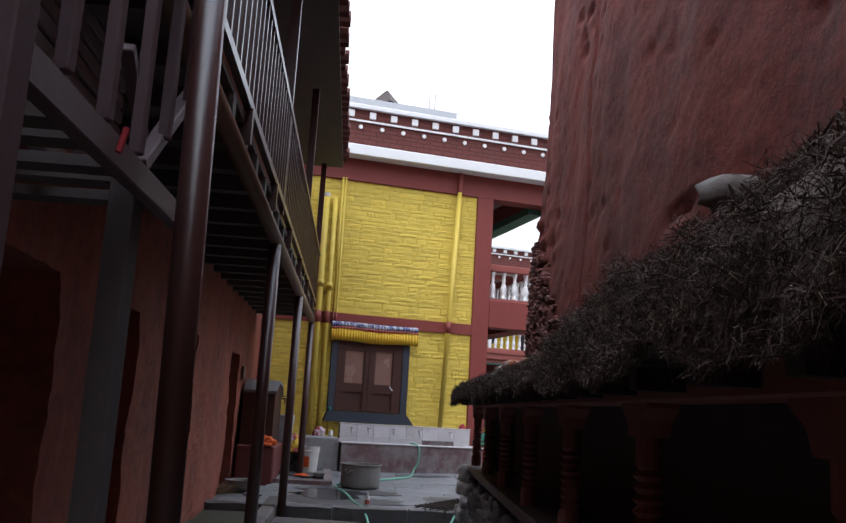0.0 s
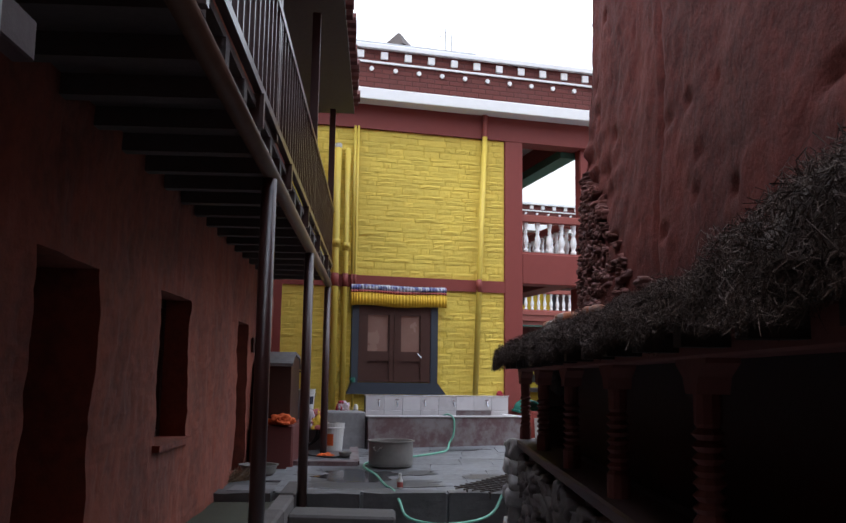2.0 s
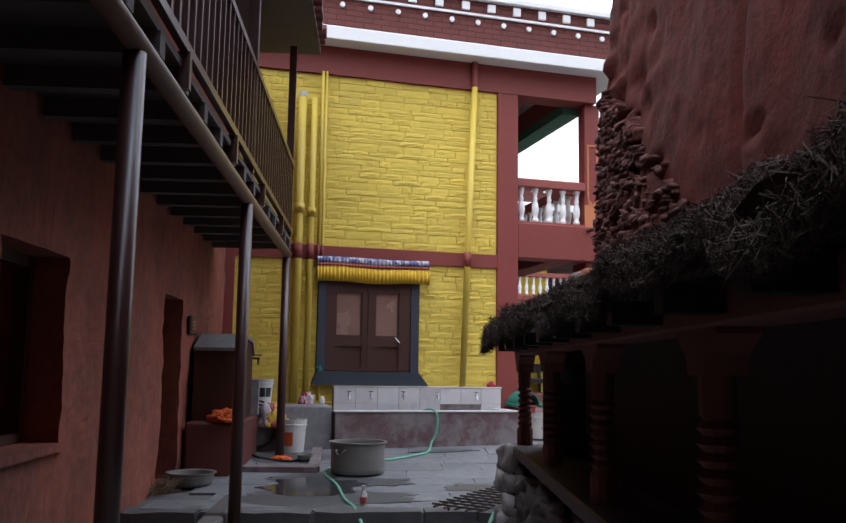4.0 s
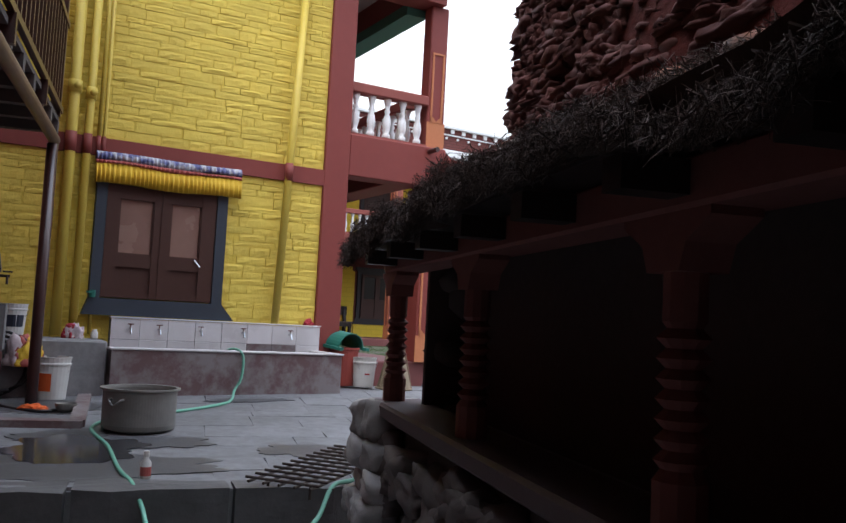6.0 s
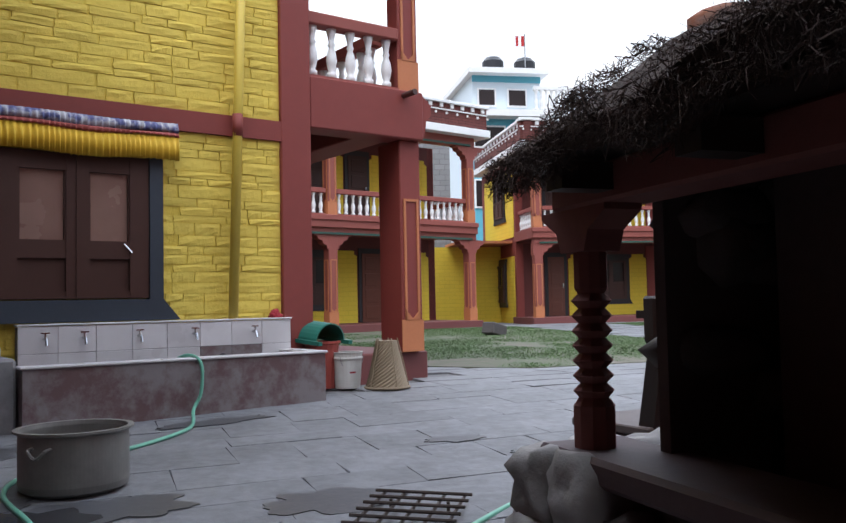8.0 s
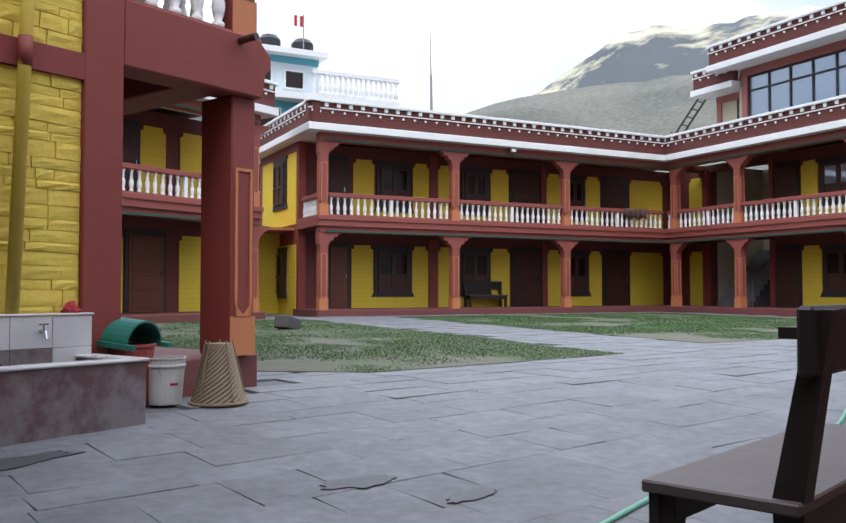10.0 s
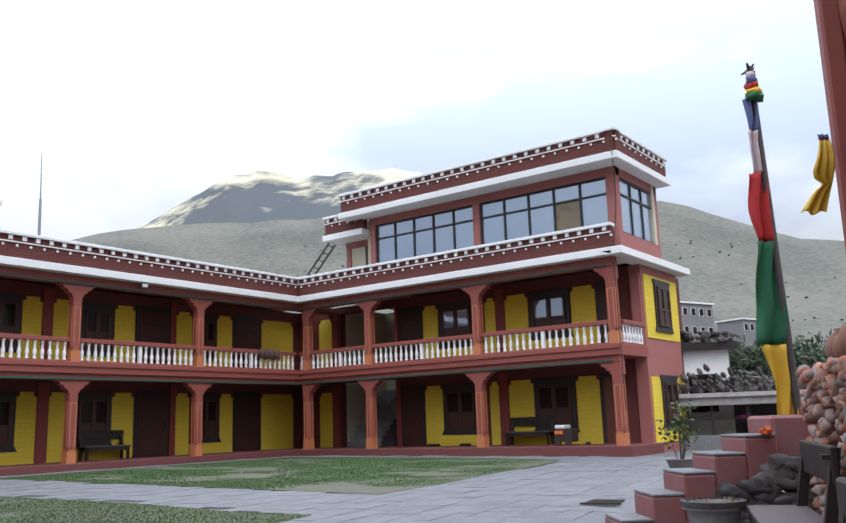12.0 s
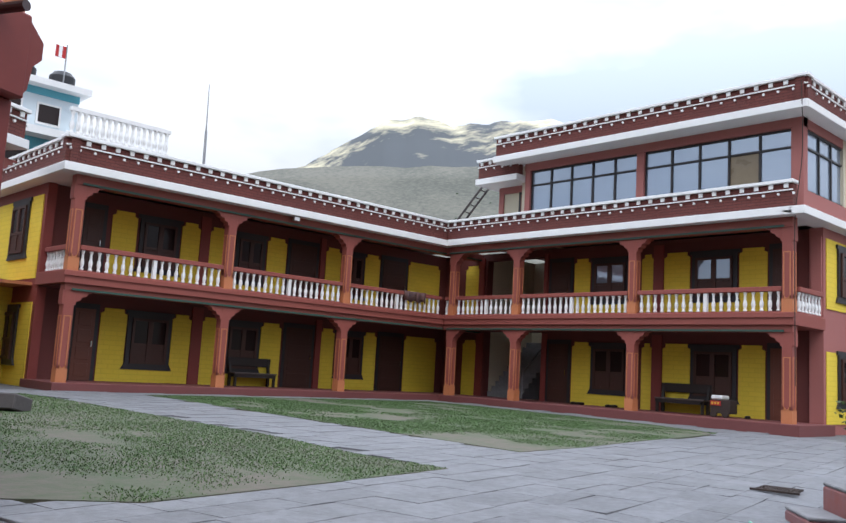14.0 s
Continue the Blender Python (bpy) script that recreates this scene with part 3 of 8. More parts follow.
def far_window(parent, m, x0, x1, y, z0, z1, pane=None, name="window"):
    """A wooden window in a black Tibetan surround that widens towards its sill."""
    f = 0.12
    surround = [(x0 - f - 0.10, z0 - 0.16), (x1 + f + 0.10, z0 - 0.16), (x1 + f, z0 + 0.02), (x1 + f, z1 + 0.1), (x1 + f + 0.07, z1 + 0.1), (x1 + f + 0.07, z1 + 0.2), (x0 - f - 0.07, z1 + 0.2), (x0 - f - 0.07, z1 + 0.1), (x0 - f, z1 + 0.1), (x0 - f, z0 + 0.02)]
    w = part(name, prism(bmesh.new(), surround, y - 0.05, y - 0.002, m), BLACK_FRAME, parent, "black painted window surround with a flared sill")
    bm = bmesh.new()
    mid, cut = (x0 + x1) / 2, z0 + 0.42 * (z1 - z0)
    for a, b in ((x0, mid), (mid, x1)):
        for c, d in ((z0, z0 + 0.07), (cut - 0.035, cut + 0.035), (z1 - 0.07, z1)):
            box(bm, a + 0.07, b - 0.07, y - 0.10, y - 0.052, c, d, m)
        box(bm, a, a + 0.07, y - 0.10, y - 0.052, z0, z1, m)
        box(bm, b - 0.07, b, y - 0.10, y - 0.052, z0, z1, m)
        box(bm, a + 0.07, b - 0.07, y - 0.075, y - 0.052, z0 + 0.07, cut - 0.035, m)
    part("window_frame", bm, WOOD, w, "brown wooden sashes")
    for a, b in ((x0, mid), (mid, x1)):
        part("pane", box(bmesh.new(), a + 0.07, b - 0.07, y - 0.07, y - 0.056, cut + 0.035, z1 - 0.07, m), pane or GLASS_DARK, w)
    return w


def far_door(parent, m, x0, x1, y, z0, z1, dark=False):
    d = part("door", box(bmesh.new(), x0 - 0.10, x1 + 0.10, y - 0.03, y - 0.002, z0, z1 + 0.14, m), BLACK_FRAME, parent, "closed brown panelled door in a black frame")
    bm = bmesh.new()
    box(bm, x0, x1, y - 0.05, y - 0.032, z0 + 0.01, z1, m)
    for k in range(4):
        za = z0 + 0.10 + k * (z1 - z0 - 0.1) / 4
        box(bm, x0 + 0.09, x1 - 0.09, y - 0.064, y - 0.05, za, za + (z1 - z0) / 4 - 0.12, m, bevel=0.008)
    part("door_leaf", bm, WOOD if dark else WOOD_DOOR, d, "brown wooden leaf with sunk panels")
    part("door_handle", box(bmesh.new(), x1 - 0.07, x1 - 0.045, y - 0.09, y - 0.065, z0 + 0.88, z0 + 1.02, m), CHROME, d, "steel handle")


def yellow_panel(parent, m, x0, x1, y, z0, z1, notch=(True, True)):
    s = 0.09
    p = [(x0, z0), (x1, z0)]
    p += [(x1, z1 - 0.14), (x1 - s, z1 - 0.10), (x1 - s, z1)] if notch[1] else [(x1, z1)]
    p += [(x0 + s, z1), (x0 + s, z1 - 0.10), (x0, z1 - 0.14)] if notch[0] else [(x0, z1)]
    ob = part("brick_panel", prism(bmesh.new(), p, y - 0.025, y - 0.002), YELLOW_FAR, parent, "yellow painted brick panel")
    ob.matrix_basis = m


def red_post(parent, m, x0, x1, y, z0, z1):
    part("wall_post", box(bmesh.new(), x0, x1, y - 0.06, y - 0.002, z0, z1, m), RED, parent, "red painted wall post")


DEPTH = 1.68


def storey_walls(parent, m, items, low):
    """The veranda's back wall, item by item: kind, from, to."""
    y = DEPTH
    z0 = Z_PLINTH if low else Z_SLAB1
    zt = z0 + 1.92
    for kind, a, b in items:
        if kind == "yellow":
            yellow_panel(parent, m, a, b, y, z0 + 0.002, zt)
        elif kind == "post":
            red_post(parent, m, a, b, y, z0, zt + 0.25)
        elif kind == "door":
            far_door(parent, m, a + 0.1, b - 0.1, y, z0, z0 + 1.85, dark=True)
        elif kind == "wood":
            far_door(parent, m, a + 0.1, b - 0.1, y, z0, z0 + 1.85)
        elif kind == "window":
            yellow_panel(parent, m, a - 0.02, b + 0.02, y, z0 + 0.002, z0 + 0.45, (False, False))
            far_window(parent, m, a + 0.15, b - 0.15, y, z0 + 0.5, z0 + 1.72)
        elif kind == "skywindow":
            yellow_panel(parent, m, a - 0.02, b + 0.02, y, z0 + 0.002, z0 + 0.45, (False, False))
            far_window(parent, m, a + 0.15, b - 0.15, y, z0 + 0.62, z0 + 1.72, GLASS_SKY)


def wing(name, frame_m, label, x0, x1, cols, low, high, rails, solid=4.0, cx0=None, cx1=None):
    """A two-storey wing with a veranda, in its own frame: x along the front, -y outwards."""
    home = thing(name, frame_m, label, "building")
    m = Matrix.Identity(4)
    part("plinth", box(bmesh.new(), x0 - 0.12, x1 + 0.05, -0.30, DEPTH + 0.1, -0.1, Z_PLINTH, m, bevel=0.01), PLINTH_RED, home, "dark red painted concrete plinth")
    bm = box(bmesh.new(), x0, x1, DEPTH, DEPTH + solid, 0, Z_EAVE0, m)
    part("wall", bm, MAROON, home, "dark maroon painted masonry wall")
    part("floor_slab", box(bmesh.new(), x0 - 0.06, x1, -0.22, DEPTH, Z_SLAB0, Z_SLAB1 - 0.004, m, bevel=0.01), RED_COLUMN, home, "red painted balcony slab")
    part("slab_lip", box(bmesh.new(), x0 - 0.09, x1, -0.26, -0.222, Z_SLAB1 - 0.13, Z_SLAB1 - 0.02, m), RED_COLUMN, home)
    part("veranda_ceiling", box(bmesh.new(), x0 + 0.02, x1, 0.16, DEPTH, Z_SLAB0 - 0.03, Z_SLAB0 - 0.003, m), MAROON, home, "dark boarded veranda ceiling")
    part("beam", box(bmesh.new(), x0, x1, -0.14, 0.14, Z_BEAM, Z_EAVE0, m), RED_COLUMN, home, "red painted roof beam")
    part("lower_beam", box(bmesh.new(), x0, x1, -0.14, 0.14, Z_SLAB0 - 0.16, Z_SLAB0 - 0.001, m), RED_COLUMN, home, "red painted floor beam")
    part("beam_moulding", box(bmesh.new(), x0 + 0.16, x1 - 0.16, -0.17, -0.142, Z_BEAM, Z_BEAM + 0.05, m), MOULDING, home, "dark green painted moulding")
    part("beam_moulding", box(bmesh.new(), x0 + 0.16, x1 - 0.16, -0.17, -0.142, Z_SLAB0 - 0.16, Z_SLAB0 - 0.11, m), MOULDING, home, "dark green painted moulding")
    part("roof", box(bmesh.new(), x0 + 0.1, x1 - 0.1, 0.8, DEPTH + solid, Z_EAVE1 + 0.004, Z_EAVE1 + 0.12, m), CONCRETE, home, "flat concrete roof")
    cornice(home, m, cx0 if cx0 is not None else x0 - 0.42, cx1 if cx1 is not None else x1, 0)
    for c in cols:
        column(home, m, c, 0, Z_PLINTH, Z_SLAB0 - 0.16, 0.25)
        column(home, m, c, 0, Z_SLAB1, Z_BEAM, 0.25)
        bracket(home, m, c, 0, Z_SLAB0 - 0.16, left=c > x0 + 0.4)
        bracket(home, m, c, 0, Z_BEAM, left=c > x0 + 0.4)
    for a, b in rails:
        balustrade(home, m, a, b, 0)
    storey_walls(home, m, low, True)
    storey_walls(home, m, high, False)
    return home


# left-hand long wing
L_LOW = [("wood", 7.12, 7.85), ("yellow", 7.9, 8.62), ("window", 8.62, 9.95), ("yellow", 9.95, 10.52), ("post", 10.52, 10.86), ("yellow", 10.86, 11.44), ("window", 11.6, 12.85), ("yellow", 12.85, 13.58), ("door", 13.66, 14.85), ("post", 14.88, 15.1), ("yellow", 15.1, 15.65), ("window", 15.7, 16.9), ("yellow", 16.9, 17.45), ("door", 17.5, 18.7), ("yellow", 18.75, 20.3)]
L_HIGH = [("door", 7.1, 7.8), ("yellow", 7.95, 8.65), ("window", 8.7, 9.95), ("yellow", 9.98, 10.55), ("post", 10.55, 10.86), ("yellow", 10.88, 11.4), ("window", 11.7, 12.8), ("yellow", 12.85, 13.55), ("door", 13.6, 14.8), ("post", 14.85, 15.05), ("yellow", 15.1, 15.7), ("window", 15.75, 16.75), ("yellow", 16.75, 17.4), ("door", 17.45, 18.7), ("yellow", 18.75, 20.3)]
LX0 = 6.35
left_wing = wing("courtyard_wing", WL, "two-storey yellow and red monastery wing with white-edged flat roof", LX0 - 0.14, 21.0, [LX0, 10.54, 14.64], L_LOW, L_HIGH, [(LX0 + 0.15, 10.39), (10.69, 14.49), (14.79, 18.75)], cx1=18.85)

# right-hand wing; its own x runs from the inner corner towards the viewer
RC = [0.45, 3.22, 7.39, 11.68]
RX1 = 11.82
R_LOW = [("yellow", -0.6, 0.05), ("post", 0.05, 0.35), ("post", 2.95, 3.15), ("door", 3.15, 4.1), ("yellow", 4.15, 4.85), ("window", 4.85, 6.25), ("yellow", 6.65, 7.0), ("post", 7.0, 7.32), ("yellow", 7.34, 8.2), ("window", 8.2, 9.6), ("yellow", 9.62, 10.35), ("wood", 10.4, 10.98)]
R_HIGH = [("yellow", -0.6, 0.05), ("post", 0.05, 0.3), ("post", 2.95, 3.1), ("door", 3.15, 4.1), ("yellow", 4.15, 4.75), ("skywindow", 4.8, 6.2), ("yellow", 6.6, 7.0), ("post", 7.0, 7.32), ("yellow", 7.34, 8.15), ("skywindow", 8.2, 9.6), ("yellow", 9.62, 10.4), ("door", 10.45, 11.05)]


def right_wing():
    home = thing("courtyard_wing", WR, "three-storey yellow and red monastery wing with a glazed top floor", "building")
    m = Matrix.Identity(4)
    part("plinth", box(bmesh.new(), -0.02, RX1 + 0.25, -0.36, DEPTH + 0.1, -0.1, Z_PLINTH + 0.002, m, bevel=0.01), PLINTH_RED, home, "dark red painted concrete plinth")
    # the back wall leaves the stair hall open
    holes = [(0.4, 2.9, Z_PLINTH, Z_SLAB0 - 0.1), (0.4, 2.9, Z_SLAB1, Z_BEAM)]
    part("wall", holed(bmesh.new(), -1.66, RX1 + 0.02, 0, Z_EAVE0, DEPTH, DEPTH + 0.3, holes), MAROON, home, "dark maroon painted masonry wall")
    part("stair_hall_wall", box(bmesh.new(), 0.2, 3.1, DEPTH + 2.6, DEPTH + 2.8, 0, Z_EAVE0), CREAM, home, "cream plastered stair hall wall")
    for xx in (0.3, 2.92):
        part("stair_hall_wall", box(bmesh.new(), xx, xx + 0.09, DEPTH + 0.302, DEPTH + 2.6, 0.3, Z_EAVE0), CREAM, home, "cream plastered stair hall wall")
    for k in range(11):
        part("step", box(bmesh.new(), 0.42, 1.9, DEPTH + 0.25 + 0.2 * k, DEPTH + 2.55, Z_PLINTH + 0.18 * k, Z_PLINTH + 0.18 * (k + 1)), CONCRETE, home, "grey stair step")
    rail = tube(bmesh.new(), (1.92, DEPTH + 0.3, 1.2), (1.92, DEPTH + 2.4, 3.0), 0.025)
    tube(rail, (1.92, DEPTH + 0.3, Z_PLINTH), (1.92, DEPTH + 0.3, 1.2), 0.025)
    part("stair_handrail", rail, STEEL, home, "grey steel stair rail")
    part("floor_slab", box(bmesh.new(), -0.2, RX1 + 0.06, -0.222, DEPTH, Z_SLAB0 + 0.002, Z_SLAB1 - 0.002, m, bevel=0.01), RED_COLUMN, home, "red painted balcony slab")
    part("slab_lip", box(bmesh.new(), 0.26, RX1 + 0.09, -0.262, -0.224, Z_SLAB1 - 0.13, Z_SLAB1 - 0.02, m), RED_COLUMN, home)
    part("beam", box(bmesh.new(), 0.14, RX1, -0.142, 0.138, Z_BEAM, Z_EAVE0, m), RED_COLUMN, home, "red painted roof beam")
    part("lower_beam", box(bmesh.new(), 0.14, RX1, -0.142, 0.138, Z_SLAB0 - 0.16, Z_SLAB0 + 0.001, m), RED_COLUMN, home, "red painted floor beam")
    part("beam_moulding", box(bmesh.new(), 0.3, RX1 - 0.2, -0.172, -0.144, Z_BEAM, Z_BEAM + 0.05, m), MOULDING, home, "dark green painted moulding")
    part("beam_moulding", box(bmesh.new(), 0.3, RX1 - 0.2, -0.172, -0.144, Z_SLAB0 - 0.16, Z_SLAB0 - 0.11, m), MOULDING, home, "dark green painted moulding")
    cornice(home, pose(0, 0, 0.005), 0.09, RX1 + 0.1, 0)
    # end wall
    side = m @ pose(RX1, 0, 0, 0, 0, 90)
    part("end_wall", box(bmesh.new(), DEPTH - 0.1, 4.3, -0.05, 0.3, 0, Z_EAVE0, side), SALMON, home, "salmon red plastered end wall")
    part("eave_slab", box(bmesh.new(), -0.42, 4.7, -0.40, 0.2, Z_EAVE0 + 0.004, Z_EAVE1 + 0.002, side, bevel=0.01), WHITE, home, "white painted concrete eave")
    for z0, za, zb in ((Z_PLINTH - 0.2, 0.85, 1.95), (Z_SLAB1 + 0.05, 3.55, 4.7)):
        ob = part("brick_panel", box(bmesh.new(), 1.72, 4.24, -0.075, -0.052, z0 + 0.2, z0 + 2.0), YELLOW_FAR, home, "yellow painted brick panel")
        ob.matrix_basis = side
        far_window(home, side, 2.5, 3.4, -0.078, za, zb)
    for x in (0.0, DEPTH - 0.05):
        part("column", box(bmesh.new(), x - 0.12, x + 0.12, -0.02, 0.24, Z_SLAB1, Z_BEAM, side), SALMON, home) if x else None
    balustrade(home, side, 0.16, DEPTH - 0.12, 0.02)
    for c in RC:
        column(home, m, c, 0, Z_PLINTH, Z_SLAB0 - 0.16, 0.25)
        column(home, m, c, 0, Z_SLAB1, Z_BEAM, 0.25)
        bracket(home, m, c, 0, Z_SLAB0 - 0.16, right=c < 11, left=c > 1)
        bracket(home, m, c, 0, Z_BEAM, right=c < 11, left=c > 1)
    for a, b in ((0.1, 0.3), (0.6, 3.07), (3.37, 7.24), (7.54, 11.53)):
        balustrade(home, m, a, b, 0)
    storey_walls(home, m, R_LOW, True)
    storey_walls(home, m, R_HIGH, False)
    # glazed top floor
    y = 0.42
    part("roof", box(bmesh.new(), 0.3, RX1 - 0.1, 0.02, 5.0, Z_EAVE1 + 0.006, Z_EAVE1 + 0.10), CONCRETE, home, "flat concrete roof")
    part("roof_core", box(bmesh.new(), -1.0, RX1 - 0.1, DEPTH + 2.8, 5.0, 0.2, Z_EAVE0 - 0.004), MAROON, home)
    zt, zb, ze = 7.62, 6.02, 7.86
    part("glazed_floor_wall", box(bmesh.new(), 2.9, RX1 + 0.02, y + 2.6, y + 2.8, Z_EAVE1, ze), CREAM, home, "cream plastered inner wall")
    part("glazed_floor_wall", box(bmesh.new(), 2.7, 2.9, y + 0.2, y + 2.8, Z_EAVE1, ze), CREAM, home)
    for a, b in ((3.0, 3.2), (7.12, 7.36), (11.55, 11.86)):
        part("pier", box(bmesh.new(), a, b, y - 0.02, y + 0.22, Z_EAVE1 + 0.08, ze), SALMON, home, "salmon red plastered pier")
    part("lintel", box(bmesh.new(), 2.98, RX1 + 0.04, y - 0.03, y + 0.24, zt, ze), SALMON, home, "salmon red plastered lintel")
    part("sill_wall", box(bmesh.new(), 3.2, RX1 - 0.2, y + 0.0, y + 0.2, Z_EAVE1 + 0.08, zb), SALMON, home, "salmon red plastered sill wall")
    for a, b, n in ((3.2, 7.12, 5), (7.36, 11.55, 5)):
        w = window_band(home, bmesh_frame(a, b, zb, zt, n, y + 0.06, m))
        for k in range(n):
            xa, xb = a + k * (b - a) / n, a + (k + 1) * (b - a) / n
            for za, zc in ((zb, zb + 1.12), (zb + 1.12, zt)):
                # this one pane is no curtain: its tan stands in for the lit wall inside
                curtain = a > 7 and k == 3 and za == zb
                part("pane", box(bmesh.new(), xa + 0.02, xb - 0.02, y + 0.1, y + 0.108, za + 0.02, zc - 0.02), TAN_INNER_WALL if curtain else GLASS_SKY, w, "tan pane standing in for the lit wall behind an open sash" if curtain else "blue tinted window glass")
    w = window_band(home, bmesh_frame(0.75, 3.1, zb, zt, 3, 0.02, side))
    for k in range(3):
        xa = 0.75 + k * 2.35 / 3
        for za, zc in ((zb, zb + 1.12), (zb + 1.12, zt)):
            part("pane", box(bmesh.new(), xa + 0.02, xa + 0.76, 0.06, 0.068, za + 0.02, zc - 0.02, side), GLASS_SKY, w, "blue tinted window glass")
    part("side_sill", box(bmesh.new(), 0.42, 3.4, -0.03, 0.2, Z_EAVE1 + 0.006, zb, side), SALMON, home, "salmon red plastered sill wall")
    part("pier", box(bmesh.new(), 3.1, 3.4, -0.02, 0.2, zb, ze, side), SALMON, home)
    part("lintel", box(bmesh.new(), 0.66, 3.4, -0.02, 0.2, zt, ze, side), SALMON, home)
    cornice(home, m, 2.2, RX1 + 0.42, 0.42, z0=ze, over=0.75)
    part("top_roof", box(bmesh.new(), 2.3, RX1 + 0.40, 0.1, 3.6, ze + 0.02, ze + 0.19), WHITE, home, "white painted roof slab")
    sm = m @ pose(RX1 + 0.0, 0, 0, 0, 0, 90)
    cornice(home, sm, -0.29, 3.6, 0.0, z0=ze + 0.006, over=0.435)
    # small porch beside the top floor
    part("porch_wall", box(bmesh.new(), 1.7, 2.75, y + 0.5, y + 0.7, Z_EAVE1 + 0.1, 7.2), CREAM, home, "cream plastered porch wall")
    part("porch_pier", box(bmesh.new(), 1.5, 1.7, y + 0.45, y + 0.75, Z_EAVE1 + 0.1, 7.3), SALMON, home)
    part("porch_beam", box(bmesh.new(), 1.5, 2.9, y + 0.44, y + 0.74, 7.1, 7.32), SALMON, home)
    far_door(home, m, 2.45, 2.8, y + 0.5, Z_EAVE1 + 0.1, 7.0)
    cornice(home, m, 1.1, 2.9, 0.62, z0=7.32, over=0.55)
    return home


def loose(bm):
    """The separate pieces of a mesh, each as a mesh of its own."""
    out, seen = [], set()
    for v in bm.verts:
        if v in seen:
            continue
        seen.add(v)
        stack, group = [v], []
        while stack:
            q = stack.pop()
            group.append(q)
            for e in q.link_edges:
                o = e.other_vert(q)
                if o not in seen:
                    seen.add(o)
                    stack.append(o)
        piece = bmesh.new()
        twin = {q: piece.verts.new(q.co) for q in group}
        for f in dict.fromkeys(f for q in group for f in q.link_faces):
            piece.faces.new([twin[q] for q in f.verts])
        out.append(piece)
    bm.free()
    return out


def window_band(home, bm):
    pieces = loose(bm)
    w = part("window_band", pieces[0], BLACK_FRAME, home, "black steel window frame")
    for piece in pieces[1:]:
        part("mullion", piece, BLACK_FRAME, w)
    return w


def bmesh_frame(a, b, z0, z1, n, y, m):
    bm = bmesh.new()
    for k in range(n + 1):
        x = a + k * (b - a) / n
        box(bm, max(x - 0.03, a), min(x + 0.03, b), y, y + 0.06, z0 + 0.05, z1 - 0.05, m)
    for z in (z0, z0 + 1.1, z1 - 0.05):
        box(bm, a, b, y - 0.002, y + 0.062, z, z + 0.05, m)
    return bm


right_home = right_wing()
# end wall of the left wing
side = pose(LX0 - 0.14, 0, 0, 0, 0, -90)
part("end_wall", box(bmesh.new(), -5.6, -DEPTH + 0.1, -0.03, 0.2, 0, Z_EAVE0, side), RED, left_wing, "red painted end wall")
for za, zb in ((0.75, 1.95), (3.5, 4.75)):
    ob = part("brick_panel", box(bmesh.new(), -5.2, -1.75, -0.055, -0.032, za - 0.7, za + 1.45), YELLOW_FAR, left_wing, "yellow painted brick panel")
    ob.matrix_basis = side
    far_window(left_wing, side, -3.7, -2.7, -0.058, za, zb)
balustrade(left_wing, side, -DEPTH + 0.12, -0.16, 0.12)
cornice(left_wing, side @ pose(0, 0, 0.005), -5.6, 0.40, 0.0)

# rear wing, partly behind the yellow house
B_LOW = [("yellow", -0.9, -0.1), ("wood", -2.5, -1.3), ("yellow", -3.3, -2.55), ("window", -4.6, -3.3), ("yellow", -5.5, -4.65), ("window", -7.0, -5.6), ("yellow", -8.0, -7.1)]
B_HIGH = [("yellow", -0.9, -0.1), ("yellow", -2.1, -1.35), ("door", -2.9, -2.1), ("yellow", -3.35, -2.95), ("door", -4.6, -3.4), ("yellow", -5.5, -4.65), ("window", -7.0, -5.6)]
rear = wing("courtyard_wing", WB, "two-storey yellow and red monastery wing behind the corner house", -9.0, 0.14, [-8.6, -4.42, 0.0], B_LOW, B_HIGH, [(-8.45, -4.57), (-4.27, -0.15)], cx0=-9.0, cx1=0.5)
side = pose(0.14, 0, 0, 0, 0, 90)
balustrade(rear, side, 0.16, DEPTH - 0.1, 0.12)
part("end_wall", box(bmesh.new(), DEPTH, 5.6, -0.02, 0.2, 0, Z_EAVE0, side), RED, rear, "red painted end wall")

# ---- corner house with the yellow stone wall ----
house = thing("corner_house", WA, "yellow stone house with red bands, veranda and white-edged roof", "building")
I4 = Matrix.Identity(4)
PL, PR = -3.46, 0.0
part("wall", box(bmesh.new(), -7.5, 0.28, 0.02, 0.5, -0.2, 5.12), YELLOW_JOINT, house, "yellow painted rubble wall behind the stones")
part("core", box(bmesh.new(), -7.5, 0.28, 0.52, 12.0, -0.2, 5.10), MAROON, house)
for a, b, z0, z1, d in ((-3.8, PL, -0.2, 4.72, -0.03), (PR, 0.30, -0.2, 4.72, -0.03)):
    part("pilaster", box(bmesh.new(), a, b, d, 0.3, z0, z1, None, bevel=0.008), RED, house, "red painted pilaster")
part("band", box(bmesh.new(), PL, PR, -0.022, 0.1, 2.27, 2.45), RED, house, "red painted floor band")
part("top_beam", box(bmesh.new(), -7.4, 1.5, -0.034, 0.3, 4.72, 5.10), RED, house, "red painted roof beam")
part("eave_slab", box(bmesh.new(), -7.6, 1.9, -0.30, 13.0, 5.10, 5.28, None, bevel=0.01), WHITE, house, "white painted concrete eave")
